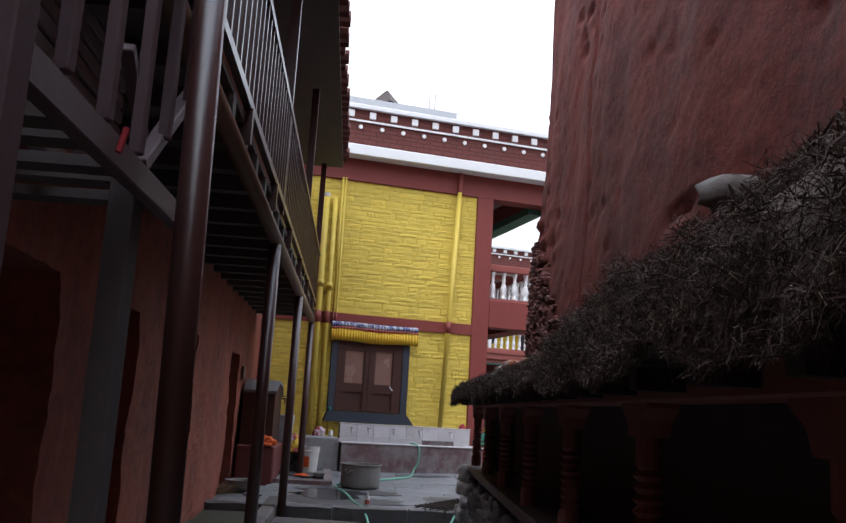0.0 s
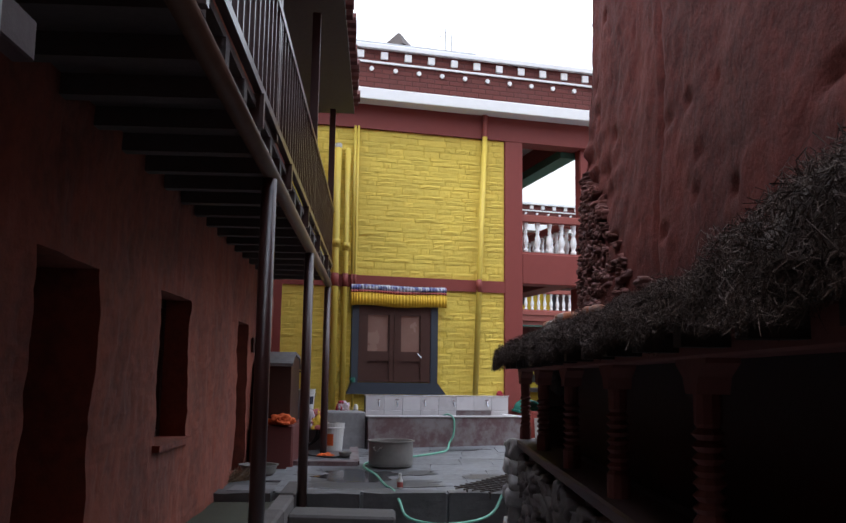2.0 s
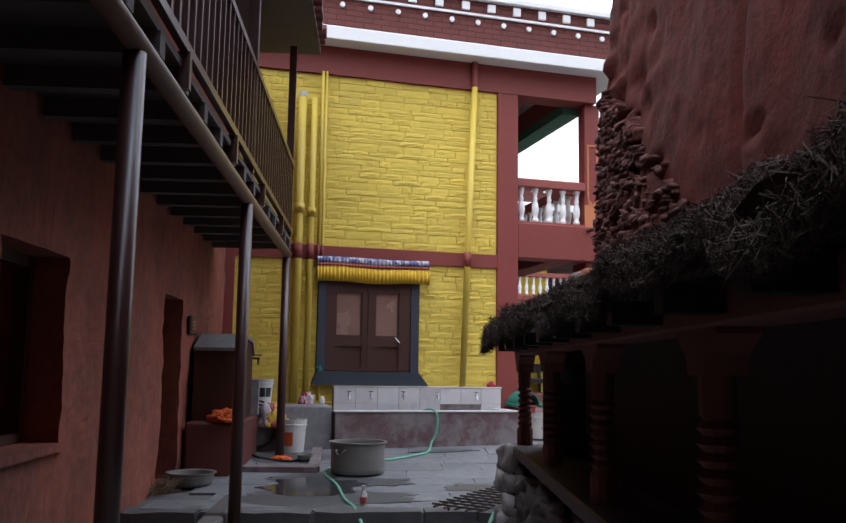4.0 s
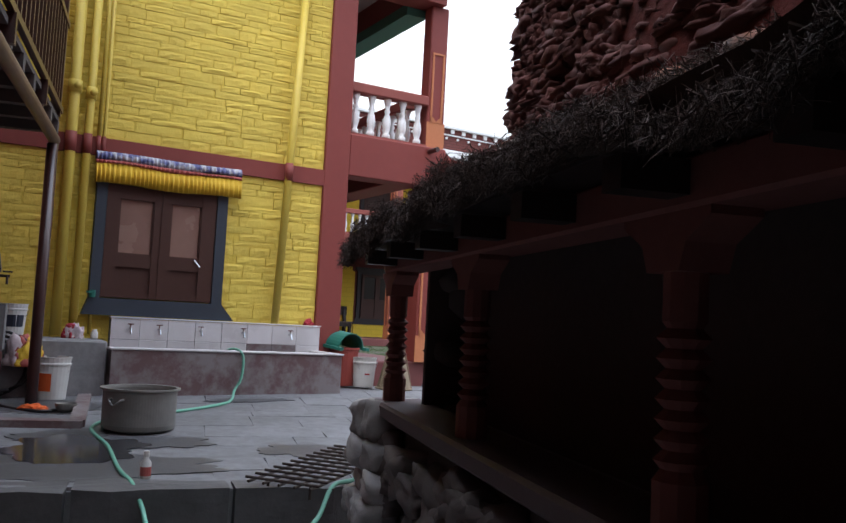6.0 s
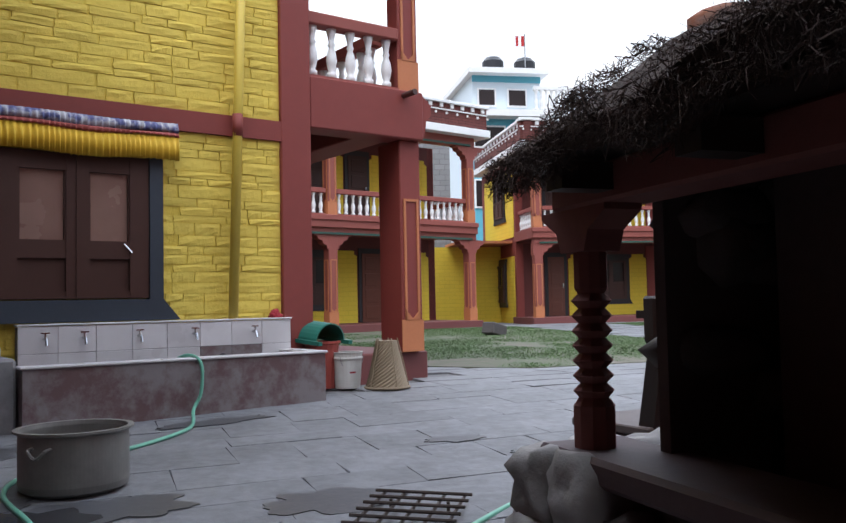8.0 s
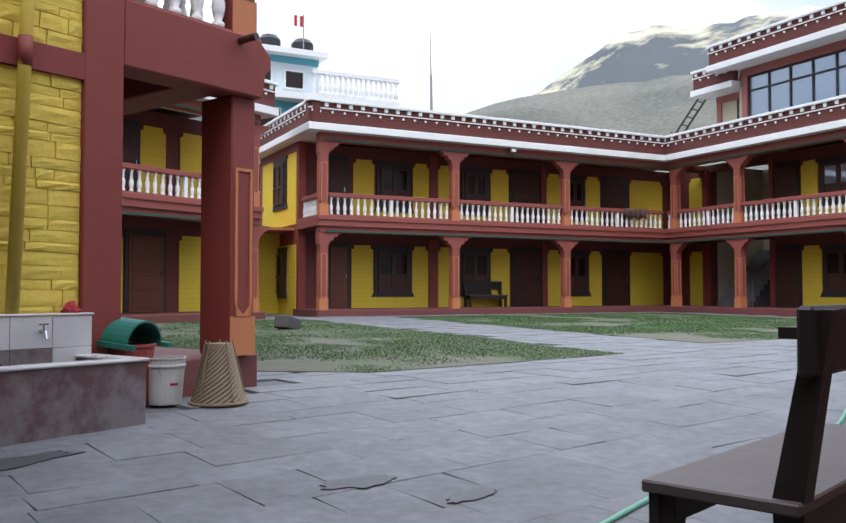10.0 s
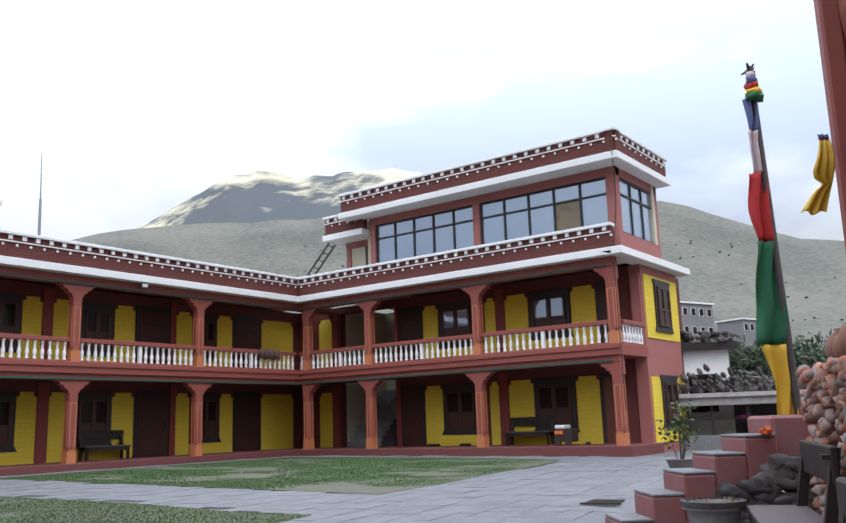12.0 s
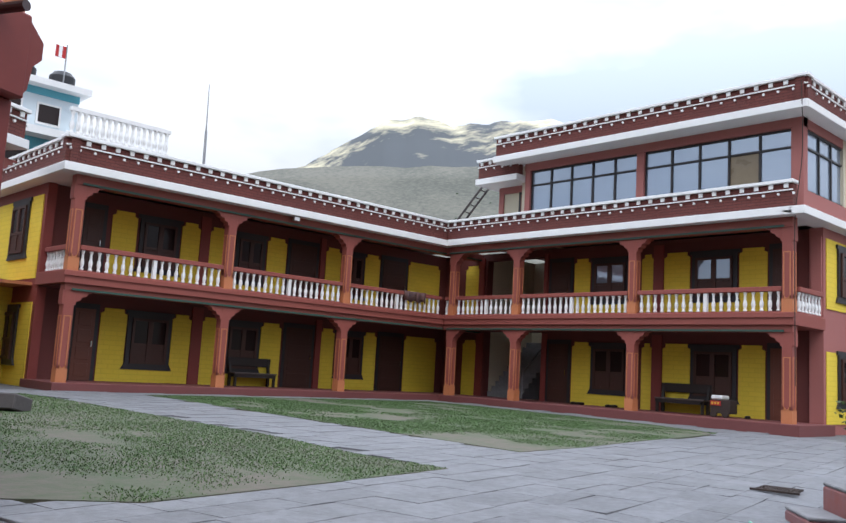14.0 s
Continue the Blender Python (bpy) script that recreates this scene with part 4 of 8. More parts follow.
part("eave_soffit", box(bmesh.new(), 0.32, 1.7, 0.32, 12.5, 5.07, 5.096), CEILING, house, "grey plastered veranda ceiling")
ob = part("parapet", box(bmesh.new(), -7.5, 1.8, -0.20, 0.02, 5.28, 5.92), MAROON_BRICK, house, "maroon painted brick parapet")
part("coping", box(bmesh.new(), -7.55, 1.86, -0.27, 0.07, 5.92, 6.0, None, bevel=0.008), WHITE, house, "white painted coping")
part("string_course", box(bmesh.new(), -7.5, 1.8, -0.235, -0.2, 5.70, 5.73), WHITE, house)
ob = part("parapet", box(bmesh.new(), 1.58, 1.8, 0.02, 12.8, 5.28, 5.92), MAROON_BRICK, house, "maroon painted brick parapet")
part("coping", box(bmesh.new(), 1.52, 1.86, 0.07, 12.9, 5.92, 6.0, None, bevel=0.008), WHITE, house)
dots = bmesh.new()
for i in range(25):
    x = -7.3 + i * 0.375
    shared("dentil", DENTIL, house, pose(x, -0.2, 5.77))
    lathe(dots, [(0.036, 0), (0.036, 0.03)], 8, pose(x + 0.18, -0.2, 5.61, 90))
ob = part("parapet_dots", dots, WHITE, house, "row of white painted dots")
ob["kind"] = "stuff"
# veranda bay at the end of the house
part("veranda_plinth", box(bmesh.new(), 0.3, 1.70, 0.12, 12.5, -0.1, 0.30, None, bevel=0.015), PLINTH_RED, house, "dark red painted concrete plinth")
for yy in (0.16, 4.3, 8.5, 12.3):
    if yy < 1:
        column(house, I4, 1.475, 0.26, 0.30, 2.43, 0.25, 0.40, RED)
        column(house, I4, 1.475, 0.16, 2.93, 4.72, 0.24, 0.20, RED)
    else:
        column(house, I4, 1.27, yy, 0.30, 2.43, 0.34)
        column(house, I4, 1.27, yy, 2.93, 4.72, 0.30)
        bracket(house, pose(1.27, yy, 0, 0, 0, 90), 0, 0, 2.43)
part("balcony_beam", box(bmesh.new(), 0.30, 1.60, -0.02, 0.28, 2.43, 2.92, None, bevel=0.012), RED, house, "deep red painted balcony beam")
part("balcony_beam", box(bmesh.new(), 1.1, 1.5, 0.28, 12.4, 2.5, 2.90, None, bevel=0.012), RED, house, "deep red painted balcony beam")
prow = prism(bmesh.new(), [(1.60, 2.46), (1.63, 2.5), (1.65, 2.64), (1.71, 2.70), (1.71, 2.80), (1.60, 2.9)], 0.0, 0.26)
part("beam_nose", prow, RED, house, "stepped end of the balcony beam")
part("balcony_floor", box(bmesh.new(), 0.30, 1.1, 0.285, 12.4, 2.72, 2.9), CEILING, house, "grey concrete balcony floor")
part("cross_beam", box(bmesh.new(), 0.302, 1.2, 3.6, 3.9, 2.42, 2.72), MAROON, house, "dark red cross beam")
part("green_beam", box(bmesh.new(), 0.302, 1.5, 2.3, 2.42, 2.50, 2.716), GREEN_BEAM, house, "green painted beam")
part("green_beam", box(bmesh.new(), 1.12, 1.4, 0.3, 12.3, 4.62, 4.76), GREEN_BEAM, house, "green painted beam under the roof")
part("roof_beam", box(bmesh.new(), 1.12, 1.42, 0.302, 12.3, 4.762, 5.066), RED, house, "red painted roof beam")
balustrade(house, I4, 0.30, 1.355, 0.12, z=2.92)
balustrade(house, pose(1.27, 0, 0, 0, 0, 90), 0.33, 4.15, 0, z=2.92)
balustrade(house, pose(1.27, 0, 0, 0, 0, 90), 4.45, 8.35, 0, z=2.92)
part("drain_spout", tube(bmesh.new(), (1.36, 0.02, 2.86), (1.36, -0.22, 2.86), 0.03), PIPE_RED, house, "dark red drain spout")
# low roof structure on top
PALE_SLAB = mat("pale_roof_concrete", (0.42, 0.43, 0.45), 0.8, dark=(0.3, 0.3, 0.31), grain=9, stain=1.1, amount=0.5, bump=0.1)
part("roof_room", box(bmesh.new(), -6.5, 0.02, 2.5, 5.6, 5.28, 6.84), WHITE, house, "white plastered roof room")
part("roof_room_slab", box(bmesh.new(), -6.8, 0.27, 2.2, 5.9, 6.84, 7.06), PALE_SLAB, house, "pale concrete roof slab")

# ---- details of the yellow wall ----
def wall_window(home):
    """The shuttered window in its slate-blue surround, with a flared foot."""
    a, b = -2.42, -1.10
    sur = part("window", prism(bmesh.new(), [(a - 0.06, 0.69), (b + 0.14, 0.69), (b, 0.86), (b, 2.02), (b - 0.11, 2.02), (b - 0.11, 0.86), (a + 0.10, 0.86), (a + 0.10, 2.02), (a, 2.02), (a, 0.86)], -0.075, 0.02), SLATE_BLUE, home, "slate-blue painted window surround with a flared foot")
    x0, x1, z0, z1 = a + 0.105, b - 0.115, 0.87, 2.0
    mid = (x0 + x1) / 2
    bm = bmesh.new()
    for u, v in ((x0, x0 + 0.125), (mid - 0.085, mid + 0.085), (x1 - 0.15, x1)):
        box(bm, u, v, -0.062, 0.0, z0, z1, None)
    for u, v in ((x0 + 0.125, mid - 0.085), (mid + 0.085, x1 - 0.15)):
        for c, d in ((z0, z0 + 0.06), (z0 + 0.31, z0 + 0.45), (z1 - 0.14, z1)):
            box(bm, u, v, -0.056, 0.0, c, d)
        box(bm, u, v, -0.03, 0.0, z0 + 0.06, z0 + 0.31)
        # glazing beads and the seam between the two leaves
        for g in (u, v - 0.014):
            box(bm, g, g + 0.014, -0.045, -0.026, z0 + 0.45, z1 - 0.14)
    box(bm, mid - 0.012, mid + 0.012, -0.072, -0.062, z0, z1)
    part("window_frame", bm, WOOD, sur, "dark brown wooden sashes with lower panels")
    for u, v in ((x0 + 0.125, mid - 0.085), (mid + 0.085, x1 - 0.15)):
        part("pane", box(bmesh.new(), u, v, -0.025, -0.012, z0 + 0.45, z1 - 0.14), GLASS_CURTAIN, sur, "dusty pane with a pale curtain behind")
    part("window_backing", box(bmesh.new(), x0, x1, 0.004, 0.018, z0, z1), WOOD, sur)
    tube(bm2 := bmesh.new(), (x1 - 0.20, -0.066, z0 + 0.43), (x1 - 0.14, -0.08, z0 + 0.36), 0.008, 6)
    part("window_hook", bm2, CHROME, sur, "bent steel hook")


wall_window(house)


def pelmet():
    """Pleated temple valance over the window: brocade top, red strip, yellow frill."""
    x0, x1 = -2.46, -0.99
    t = thing("window_valance", WA, "yellow pleated cloth valance with blue brocade top over a window", "curtain")
    for name, material, z0, z1, amp, off in (("brocade", BLUE_CLOTH, 2.215, 2.30, 0.008, 0.115), ("stripe", PINK_CLOTH, 2.18, 2.22, 0.008, 0.122), ("frill", YELLOW_CLOTH, 1.985, 2.185, 0.013, 0.125)):
        bm = bmesh.new()
        n = 480
        rows = []
        for i in range(n + 1):
            u = i / n
            x = x0 + u * (x1 - x0)
            w = amp * math.sin(u * 210 + 2.2 * math.sin(u * 17))
            dz = 0.012 * math.sin(u * 9) + (0.02 * (random.random() - 0.5) if name == "frill" and i % 4 == 0 else 0)
            rows.append((bm.verts.new((x, -off - w * 0.5, z1 + 0.006 * math.sin(u * 7))), bm.verts.new((x + 0.4 * w, -off - 0.02 - w, (z0 + z1) / 2)), bm.verts.new((x + 0.5 * w, -off - 0.012 - 1.3 * w, z0 + dz))))
        for p, q in zip(rows, rows[1:]):
            bm.faces.new((p[0], q[0], q[1], p[1]))
            bm.faces.new((p[1], q[1], q[2], p[2]))
        ob = part(name, bm, material, t, smooth=True)
        sol = ob.modifiers.new("thickness", "SOLIDIFY")
        sol.thickness = 0.004
    part("valance_board", box(bmesh.new(), x0 + 0.01, x1 - 0.01, -0.11, 0.0, 2.24, 2.30), WOOD, t, "brown wooden valance board")


pelmet()


def wall_pipe(name, x, z0, z1, r, y, label, red=True, joint=None, top=None):
    t = thing(name, WA, label, "pipe", "pipes on the yellow wall")
    part("pipe", tube(bmesh.new(), (x, y, z0), (top if top is not None else x, y, z1), r, 14), YELLOW_PIPE, t, smooth=True)
    if red:
        f = (2.36 - z0) / (z1 - z0)
        xx = x + ((top if top is not None else x) - x) * f
        part("painted_sleeve", tube(bmesh.new(), (xx, y, 2.26), (xx, y, 2.455), r + 0.003, 14), RED, t, "red painted stretch at the floor band", smooth=True)
    if joint:
        bm = tube(bmesh.new(), (x, y, joint), (x, y, joint + 0.12), r + 0.014, 14)
        tube(bm, (x + 0.01, y - 0.02, joint + 0.06), (x + 0.02, y - 0.08, joint + 0.06), 0.035, 10)
        part("pipe_joint", bm, YELLOW_PIPE, t, "yellow collar with an inspection cap", smooth=True)
    return t


big = wall_pipe("drain_pipe", -2.70, 0.48, 4.36, 0.052, -0.09, "thick yellow painted drain pipe on a stone wall", joint=2.84)
part("pipe_cap", tube(bmesh.new(), (-2.70, -0.09, 4.36), (-2.70, -0.09, 4.42), 0.056, 14), PLASTIC_WHITE, big, "white pipe cap")
wall_pipe("drain_pipe", -2.545, 0.47, 4.36, 0.04, -0.075, "medium yellow painted drain pipe on a stone wall", joint=2.80)
wall_pipe("water_pipe", -2.44, 2.3, 4.74, 0.019, -0.055, "thin yellow painted water pipe on a stone wall")
wall_pipe("water_pipe", -2.39, 0.5, 4.74, 0.017, -0.055, "thin yellow painted water pipe running down to taps")
rp = wall_pipe("drain_pipe", -0.50, 0.68, 4.74, 0.042, -0.075, "yellow painted drain pipe beside a window", top=-0.36)
part("pipe_head", tube(bmesh.new(), (-0.36, -0.075, 4.74), (-0.36, -0.075, 5.09), 0.045, 14), RED, rp, "red painted upper stretch")
t = thing("pipe_valve", WA, "small green valve on a yellow water pipe", "valve")
part("valve_body", tube(bmesh.new(), (-2.39, -0.10, 0.86), (-2.39, -0.10, 0.93), 0.028, 10), PLASTIC_GREEN, t)
part("valve_lever", box(bmesh.new(), -2.45, -2.38, -0.13, -0.11, 0.90, 0.92), PLASTIC_GREEN, t)

# ---- washing trough with taps ----
trough = thing("washing_trough", WA, "concrete washing trough with a white tiled splashback", "trough")
bm = bmesh.new()
box(bm, -2.28, 0.03, -0.72, -0.60, -0.12, 0.385)
part("front_wall", bm, CONCRETE_RED, trough, "red-stained rough concrete trough front")
for a, b in ((-2.28, -2.16), (-0.09, 0.03)):
    part("end_wall", box(bmesh.new(), a, b, -0.60, -0.02, -0.12, 0.383), CONCRETE_RED, trough)
part("basin_floor", box(bmesh.new(), -2.16, -0.09, -0.60, -0.02, -0.12, 0.12), CONCRETE, trough)
part("rim", box(bmesh.new(), -2.30, 0.05, -0.735, -0.59, 0.387, 0.407, None, bevel=0.006), TILE, trough, "pale worn rim")
part("rim", box(bmesh.new(), -0.10, 0.05, -0.588, -0.12, 0.387, 0.407, None, bevel=0.006), TILE, trough)
part("splashback", box(bmesh.new(), -2.20, 0.02, -0.105, -0.02, 0.12, 0.66), CONCRETE, trough, "splashback core")
for k in range(8):
    x0 = -2.20 + k * 0.2775
    for z0, z1 in ((0.12, 0.26), (0.26, 0.46), (0.46, 0.665)):
        bm = box(bmesh.new(), x0 + 0.0015, x0 + 0.276, -0.122, -0.106, z0 + 0.0015, z1 - 0.0015, None, bevel=0.002)
        part("tile", bm, CONCRETE_RED if (k == 5 and z0 < 0.4) or (k == 6 and z0 == 0.26) else TILE, trough)
part("coping_tile", box(bmesh.new(), -2.21, 0.03, -0.13, -0.01, 0.667, 0.682, None, bevel=0.004), TILE, trough, "white tile coping")
part("overflow_hole", tube(bmesh.new(), (-0.62, -0.126, 0.36), (-0.62, -0.123, 0.36), 0.035, 14), BLACK_FRAME, trough, "dark overflow hole")
for x in (-2.02, -1.74, -1.32, -0.87, -0.34):
    t = thing("water_tap", WA @ pose(x, -0.122, 0.57), "small chrome tap on white tiles", "tap", "taps over the trough")
    bm = tube(bmesh.new(), (0, 0, 0), (0, -0.07, 0), 0.012, 8)
    tube(bm, (0, -0.065, 0.005), (0, -0.085, -0.05), 0.011, 8)
    part("spout", bm, CHROME, t)
    bm = tube(bmesh.new(), (0, -0.04, 0.0), (0, -0.04, 0.04), 0.008, 8)
    box(bm, -0.03, 0.03, -0.048, -0.032, 0.04, 0.05)
    part("tap_handle", bm, CHROME, t)

# low concrete wall left of the trough, with a pillar foot
low = tagged(part("low_wall", box(bmesh.new(), -3.55, -2.30, -0.62, -0.03, -0.2, 0.46, WA, bevel=0.02), CONCRETE), "low grey concrete wall under the drain pipes", "wall", kind="structure")


def rag(name, m, label, mats, size, seed, category="cloth", flat=0.5):
    """A crumpled cloth heap."""
    rnd = random.Random(seed)
    t = thing(name, m, label, category)
    for k, material in enumerate(mats):
        bm = bmesh.new()
        bmesh.ops.create_icosphere(bm, subdivisions=4, radius=1.0)
        off = Vector((rnd.uniform(0, 50), rnd.uniform(0, 50), rnd.uniform(0, 50)))
        shift = Vector((rnd.uniform(-0.5, 0.5), rnd.uniform(-0.3, 0.3), 0)) * size * (k > 0)
        for v in bm.verts:
            p = v.co.copy()
            r = 1 + 0.55 * noise.noise(p * 1.6 + off) + 0.3 * noise.noise(p * 4.5 + off)
            v.co = Vector((p.x * r * size, p.y * r * size * 0.8, max(0, (p.z + 0.25) * r * size * flat))) + shift
        part("cloth_fold", bm, material, t, smooth=True)
    return t


rag("crumpled_cloth", WA @ pose(-0.10, -0.06, 0.682), "crumpled crimson cloth on the tiled splashback", [RED_CLOTH], 0.055, 3, flat=0.9)
rag("crumpled_cloth", WA @ pose(-2.56, -0.22, 0.46), "red and white cloths stuffed behind a drain pipe", [RED_CLOTH, FLAG_WHITE], 0.08, 4, flat=1.3)
t = thing("glass_jar", WA @ pose(-2.36, -0.20, 0.46), "small clear jar on a low wall", "jar")
part("jar", lathe(bmesh.new(), [(0.03, 0), (0.034, 0.01), (0.034, 0.06), (0.022, 0.075), (0.024, 0.09)], 12), PLASTIC_WHITE, t, smooth=True)

# ---- alley, house on the one side ----
alley_house = thing("alley_house", ALLEY_L, "red clay plastered house with a wooden balcony along an alley", "building")
bm = bmesh.new()
holes = [(-5.0, -3.5, -0.3, 1.53), (-2.78, -1.88, -0.3, 1.50), (-0.5, 0.42, 0.44, 1.53), (2.87, 3.55, -0.15, 1.53)]
holed(bm, -9.5, 5.75, -0.5, 4.58, 0.0, 0.45, holes)
bmesh.ops.subdivide_edges(bm, edges=[e for e in bm.edges if e.calc_length() > 0.5], cuts=6, use_grid_fill=True)
bmesh.ops.subdivide_edges(bm, edges=[e for e in bm.edges if e.calc_length() > 0.12 and all(v.co.y < 0.01 for v in e.verts)], cuts=2, use_grid_fill=True)
for v in bm.verts:
    if v.co.y < 0.01:
        v.co.y += 0.03 * noise.noise(v.co * 1.3) + 0.014 * noise.noise(v.co * 5) + 0.010 * noise.noise(v.co * 12)
part("wall", bm, CLAY, alley_house, "rough red clay plaster wall", smooth=False)
part("inner_wall", box(bmesh.new(), -9.5, 5.75, 2.5, 2.7, -0.5, 4.6), MAROON, alley_house, "dark wall inside the rooms")
part("room_floor", box(bmesh.new(), -9.5, 5.75, 0.45, 2.5, -0.5, -0.32), CONCRETE, alley_house)
for x in (-3.2, -1.2, 1.6, 5.5):
    part("partition", box(bmesh.new(), x, x + 0.12, 0.46, 2.5, -0.3, 4.6), MAROON, alley_house)
part("room_ceiling", box(bmesh.new(), -9.5, 5.75, 0.46, 2.5, 2.1, 2.2), MAROON, alley_house)
part("far_end_wall", box(bmesh.new(), 5.6, 5.75, 0.45, 2.6, -0.5, 4.6), CLAY, alley_house)
# door ajar and a wooden window leaf
part("door", box(bmesh.new(), 2.90, 2.94, 0.10, 0.78, -0.15, 1.5), WOOD, alley_house, "dark wooden door standing open")
bm = bmesh.new()
for a, b, c, d in ((-0.5, -0.44, 0.44, 1.53), (0.36, 0.42, 0.44, 1.53)):
    box(bm, a, b, 0.2, 0.28, c, d)
box(bm, -0.44, 0.36, 0.2, 0.28, 1.46, 1.53)
box(bm, -0.44, 0.36, 0.2, 0.28, 0.44, 0.50)
part("window_frame", bm, WOOD, alley_house, "dark wooden window frame")
part("window_sill", box(bmesh.new(), -0.56, 0.48, -0.05, 0.2, 0.40, 0.445), CLAY, alley_house, "clay window sill")
# plaque by the door
pl = thing("wall_plaque", ALLEY_L @ pose(3.85, -0.02, 1.30), "small framed brown plaque on a red wall", "plaque")
part("plaque_frame", box(bmesh.new(), -0.13, 0.13, -0.03, 0.0, -0.09, 0.09, None, bevel=0.008), WOOD, pl)
part("plaque_face", box(bmesh.new(), -0.10, 0.10, -0.034, -0.031, -0.06, 0.06), WOOD_WORN, pl)
for k in range(3):
    part("writing_line", box(bmesh.new(), -0.08, 0.08, -0.037, -0.035, 0.03 - 0.035 * k, 0.042 - 0.035 * k), ORANGE, pl)

# balcony on steel posts
PX = [-5.62, -1.41, 1.74, 4.88]
BAL_Y = -0.84
balcony = alley_house
part("balcony_deck", box(bmesh.new(), -5.7, 4.98, BAL_Y - 0.02, 0.0, 2.34, 2.38), WOOD_GREY, balcony, "weathered plank balcony deck")
for k in range(22):
    x = -5.65 + 0.5 * k
    part("joist", box(bmesh.new(), x, x + 0.09, BAL_Y - 0.03, -0.004, 2.235, 2.34), WOOD_GREY, balcony, "weathered round joist")
part("edge_pipe", tube(bmesh.new(), (-5.7, BAL_Y, 2.185), (4.98, BAL_Y, 2.185), 0.048, 14), PIPE_RUST, balcony, "worn steel pipe carrying the balcony edge", smooth=True)
for x in PX:
    near = x < -5
    part("post", tube(bmesh.new(), (x, BAL_Y - (0.225 if near else 0), -0.5), (x, BAL_Y - (0.175 if near else 0), 2.7 if near else 2.137), 0.044 if near else 0.047, 16), PIPE_RED, balcony, "maroon painted steel pipe post", smooth=True)
    part("upper_post", box(bmesh.new(), x - 0.04, x + 0.04, BAL_Y - 0.04, BAL_Y + 0.04, 2.38, 4.62), PIPE_RED, balcony, "dark maroon balcony post")
part("bottom_rail", box(bmesh.new(), -5.7, 4.98, BAL_Y - 0.05, BAL_Y - 0.01, 2.42, 2.47), PIPE_RED, balcony, "dark maroon bottom rail")
part("top_rail", box(bmesh.new(), -5.7, 4.98, BAL_Y - 0.05, BAL_Y + 0.0, 3.18, 3.23), PIPE_RED, balcony, "dark maroon top rail")
PICKET = None
for k in range(65):
    x = -5.6 + 0.163 * k
    if PICKET is None:
        ob = part("picket", box(bmesh.new(), -0.014, 0.014, -0.014, 0.014, 0, 0.71), PIPE_RED, balcony)
        PICKET = ob.data
        ob.matrix_basis = pose(x, BAL_Y - 0.03, 2.47)
    else:
        shared("picket", PICKET, balcony, pose(x, BAL_Y - 0.03, 2.47))
for k in range(7):
    x = -5.2 + 1.5 * k
    part("edge_bracket", box(bmesh.new(), x, x + 0.05, BAL_Y - 0.06, BAL_Y + 0.02, 2.235, 2.42), PIPE_RED, balcony)
part("upper_wall", box(bmesh.new(), -9.5, 5.0, 0.0, 0.05, 4.6, 4.75), WOOD_PURPLE, balcony)
# roof edge with clay-red ridged sheet ends
part("roof", box(bmesh.new(), -5.7, 5.35, -1.12, 3.0, 4.72, 4.80), WOOD_GREY, balcony, "flat plank roof")
for k in range(47):
    x = -5.55 + 0.2325 * k
    bm = bmesh.new()
    lathe(bm, [(0.085, -1.2), (0.085, 0.3)], 8, pose(x, 0, 4.84, -90) @ pose(0, 0, 0))
    if k == 0:
        ob = part("roof_tile", bm, RUBBLE_RED, balcony)
        TILE_ME = ob.data
    else:
        bm.free()
        shared("roof_tile", TILE_ME, balcony, pose(0.2325 * k, random.uniform(-0.03, 0.03), random.uniform(-0.02, 0.02)))

# stair frame of weathered wood at the near end
stair = thing("timber_stair", Matrix.Identity(4), "weathered grey timber stair with picket rail beside a balcony", "stair")
gx, gy = -1.16, 2.13
d = Vector((-0.231, 0.973, 0)).normalized()
dn = Vector((-d.y, d.x, 0))


def sp(s, h, o=0.0):
    """A point in the stair's own upright plane: along it, and up."""
    p = Vector((gx, gy, 0)) + d * s + dn * o
    return Vector((p.x, p.y, h))


def beam(p, q, w, h):
    p, q = Vector(p), Vector(q)
    turn = (q - p).to_track_quat("Z", "Y").to_matrix().to_4x4()
    return box(bmesh.new(), -w / 2, w / 2, -h / 2, h / 2, 0, (q - p).length, Matrix.Translation(p) @ turn, bevel=0.004)


part("post", beam(sp(0, -0.5), sp(0, 1.52), 0.075, 0.06), WOOD_GREY, stair, "square grey wooden post")
part("stringer", beam(sp(-1.0, 1.47, -0.06), sp(0.46, 1.50, -0.06), 0.04, 0.075), WOOD_PURPLE, stair, "wooden landing rail")
part("brace", beam(sp(-0.07, 1.54, -0.04), sp(0.54, 2.0, -0.04), 0.045, 0.04), WOOD_PURPLE, stair, "short diagonal brace")
part("brace", beam(sp(-0.16, 1.84, 0.0), sp(0.12, 1.64, 0.0), 0.035, 0.035), WOOD_PURPLE, stair)
for s0, h0 in ((-0.75, 1.53), (-0.47, 1.53), (-0.18, 1.54), (0.10, 1.67), (0.365, 1.86)):
    part("picket", beam(sp(s0, h0, -0.06), sp(s0, 2.85, -0.06), 0.034, 0.03), WOOD_PURPLE, stair, "upright wooden picket")
SM = Matrix(((d.x, dn.x, 0, gx), (d.y, dn.y, 0, gy), (0, 0, 1, 0), (0, 0, 0, 1)))
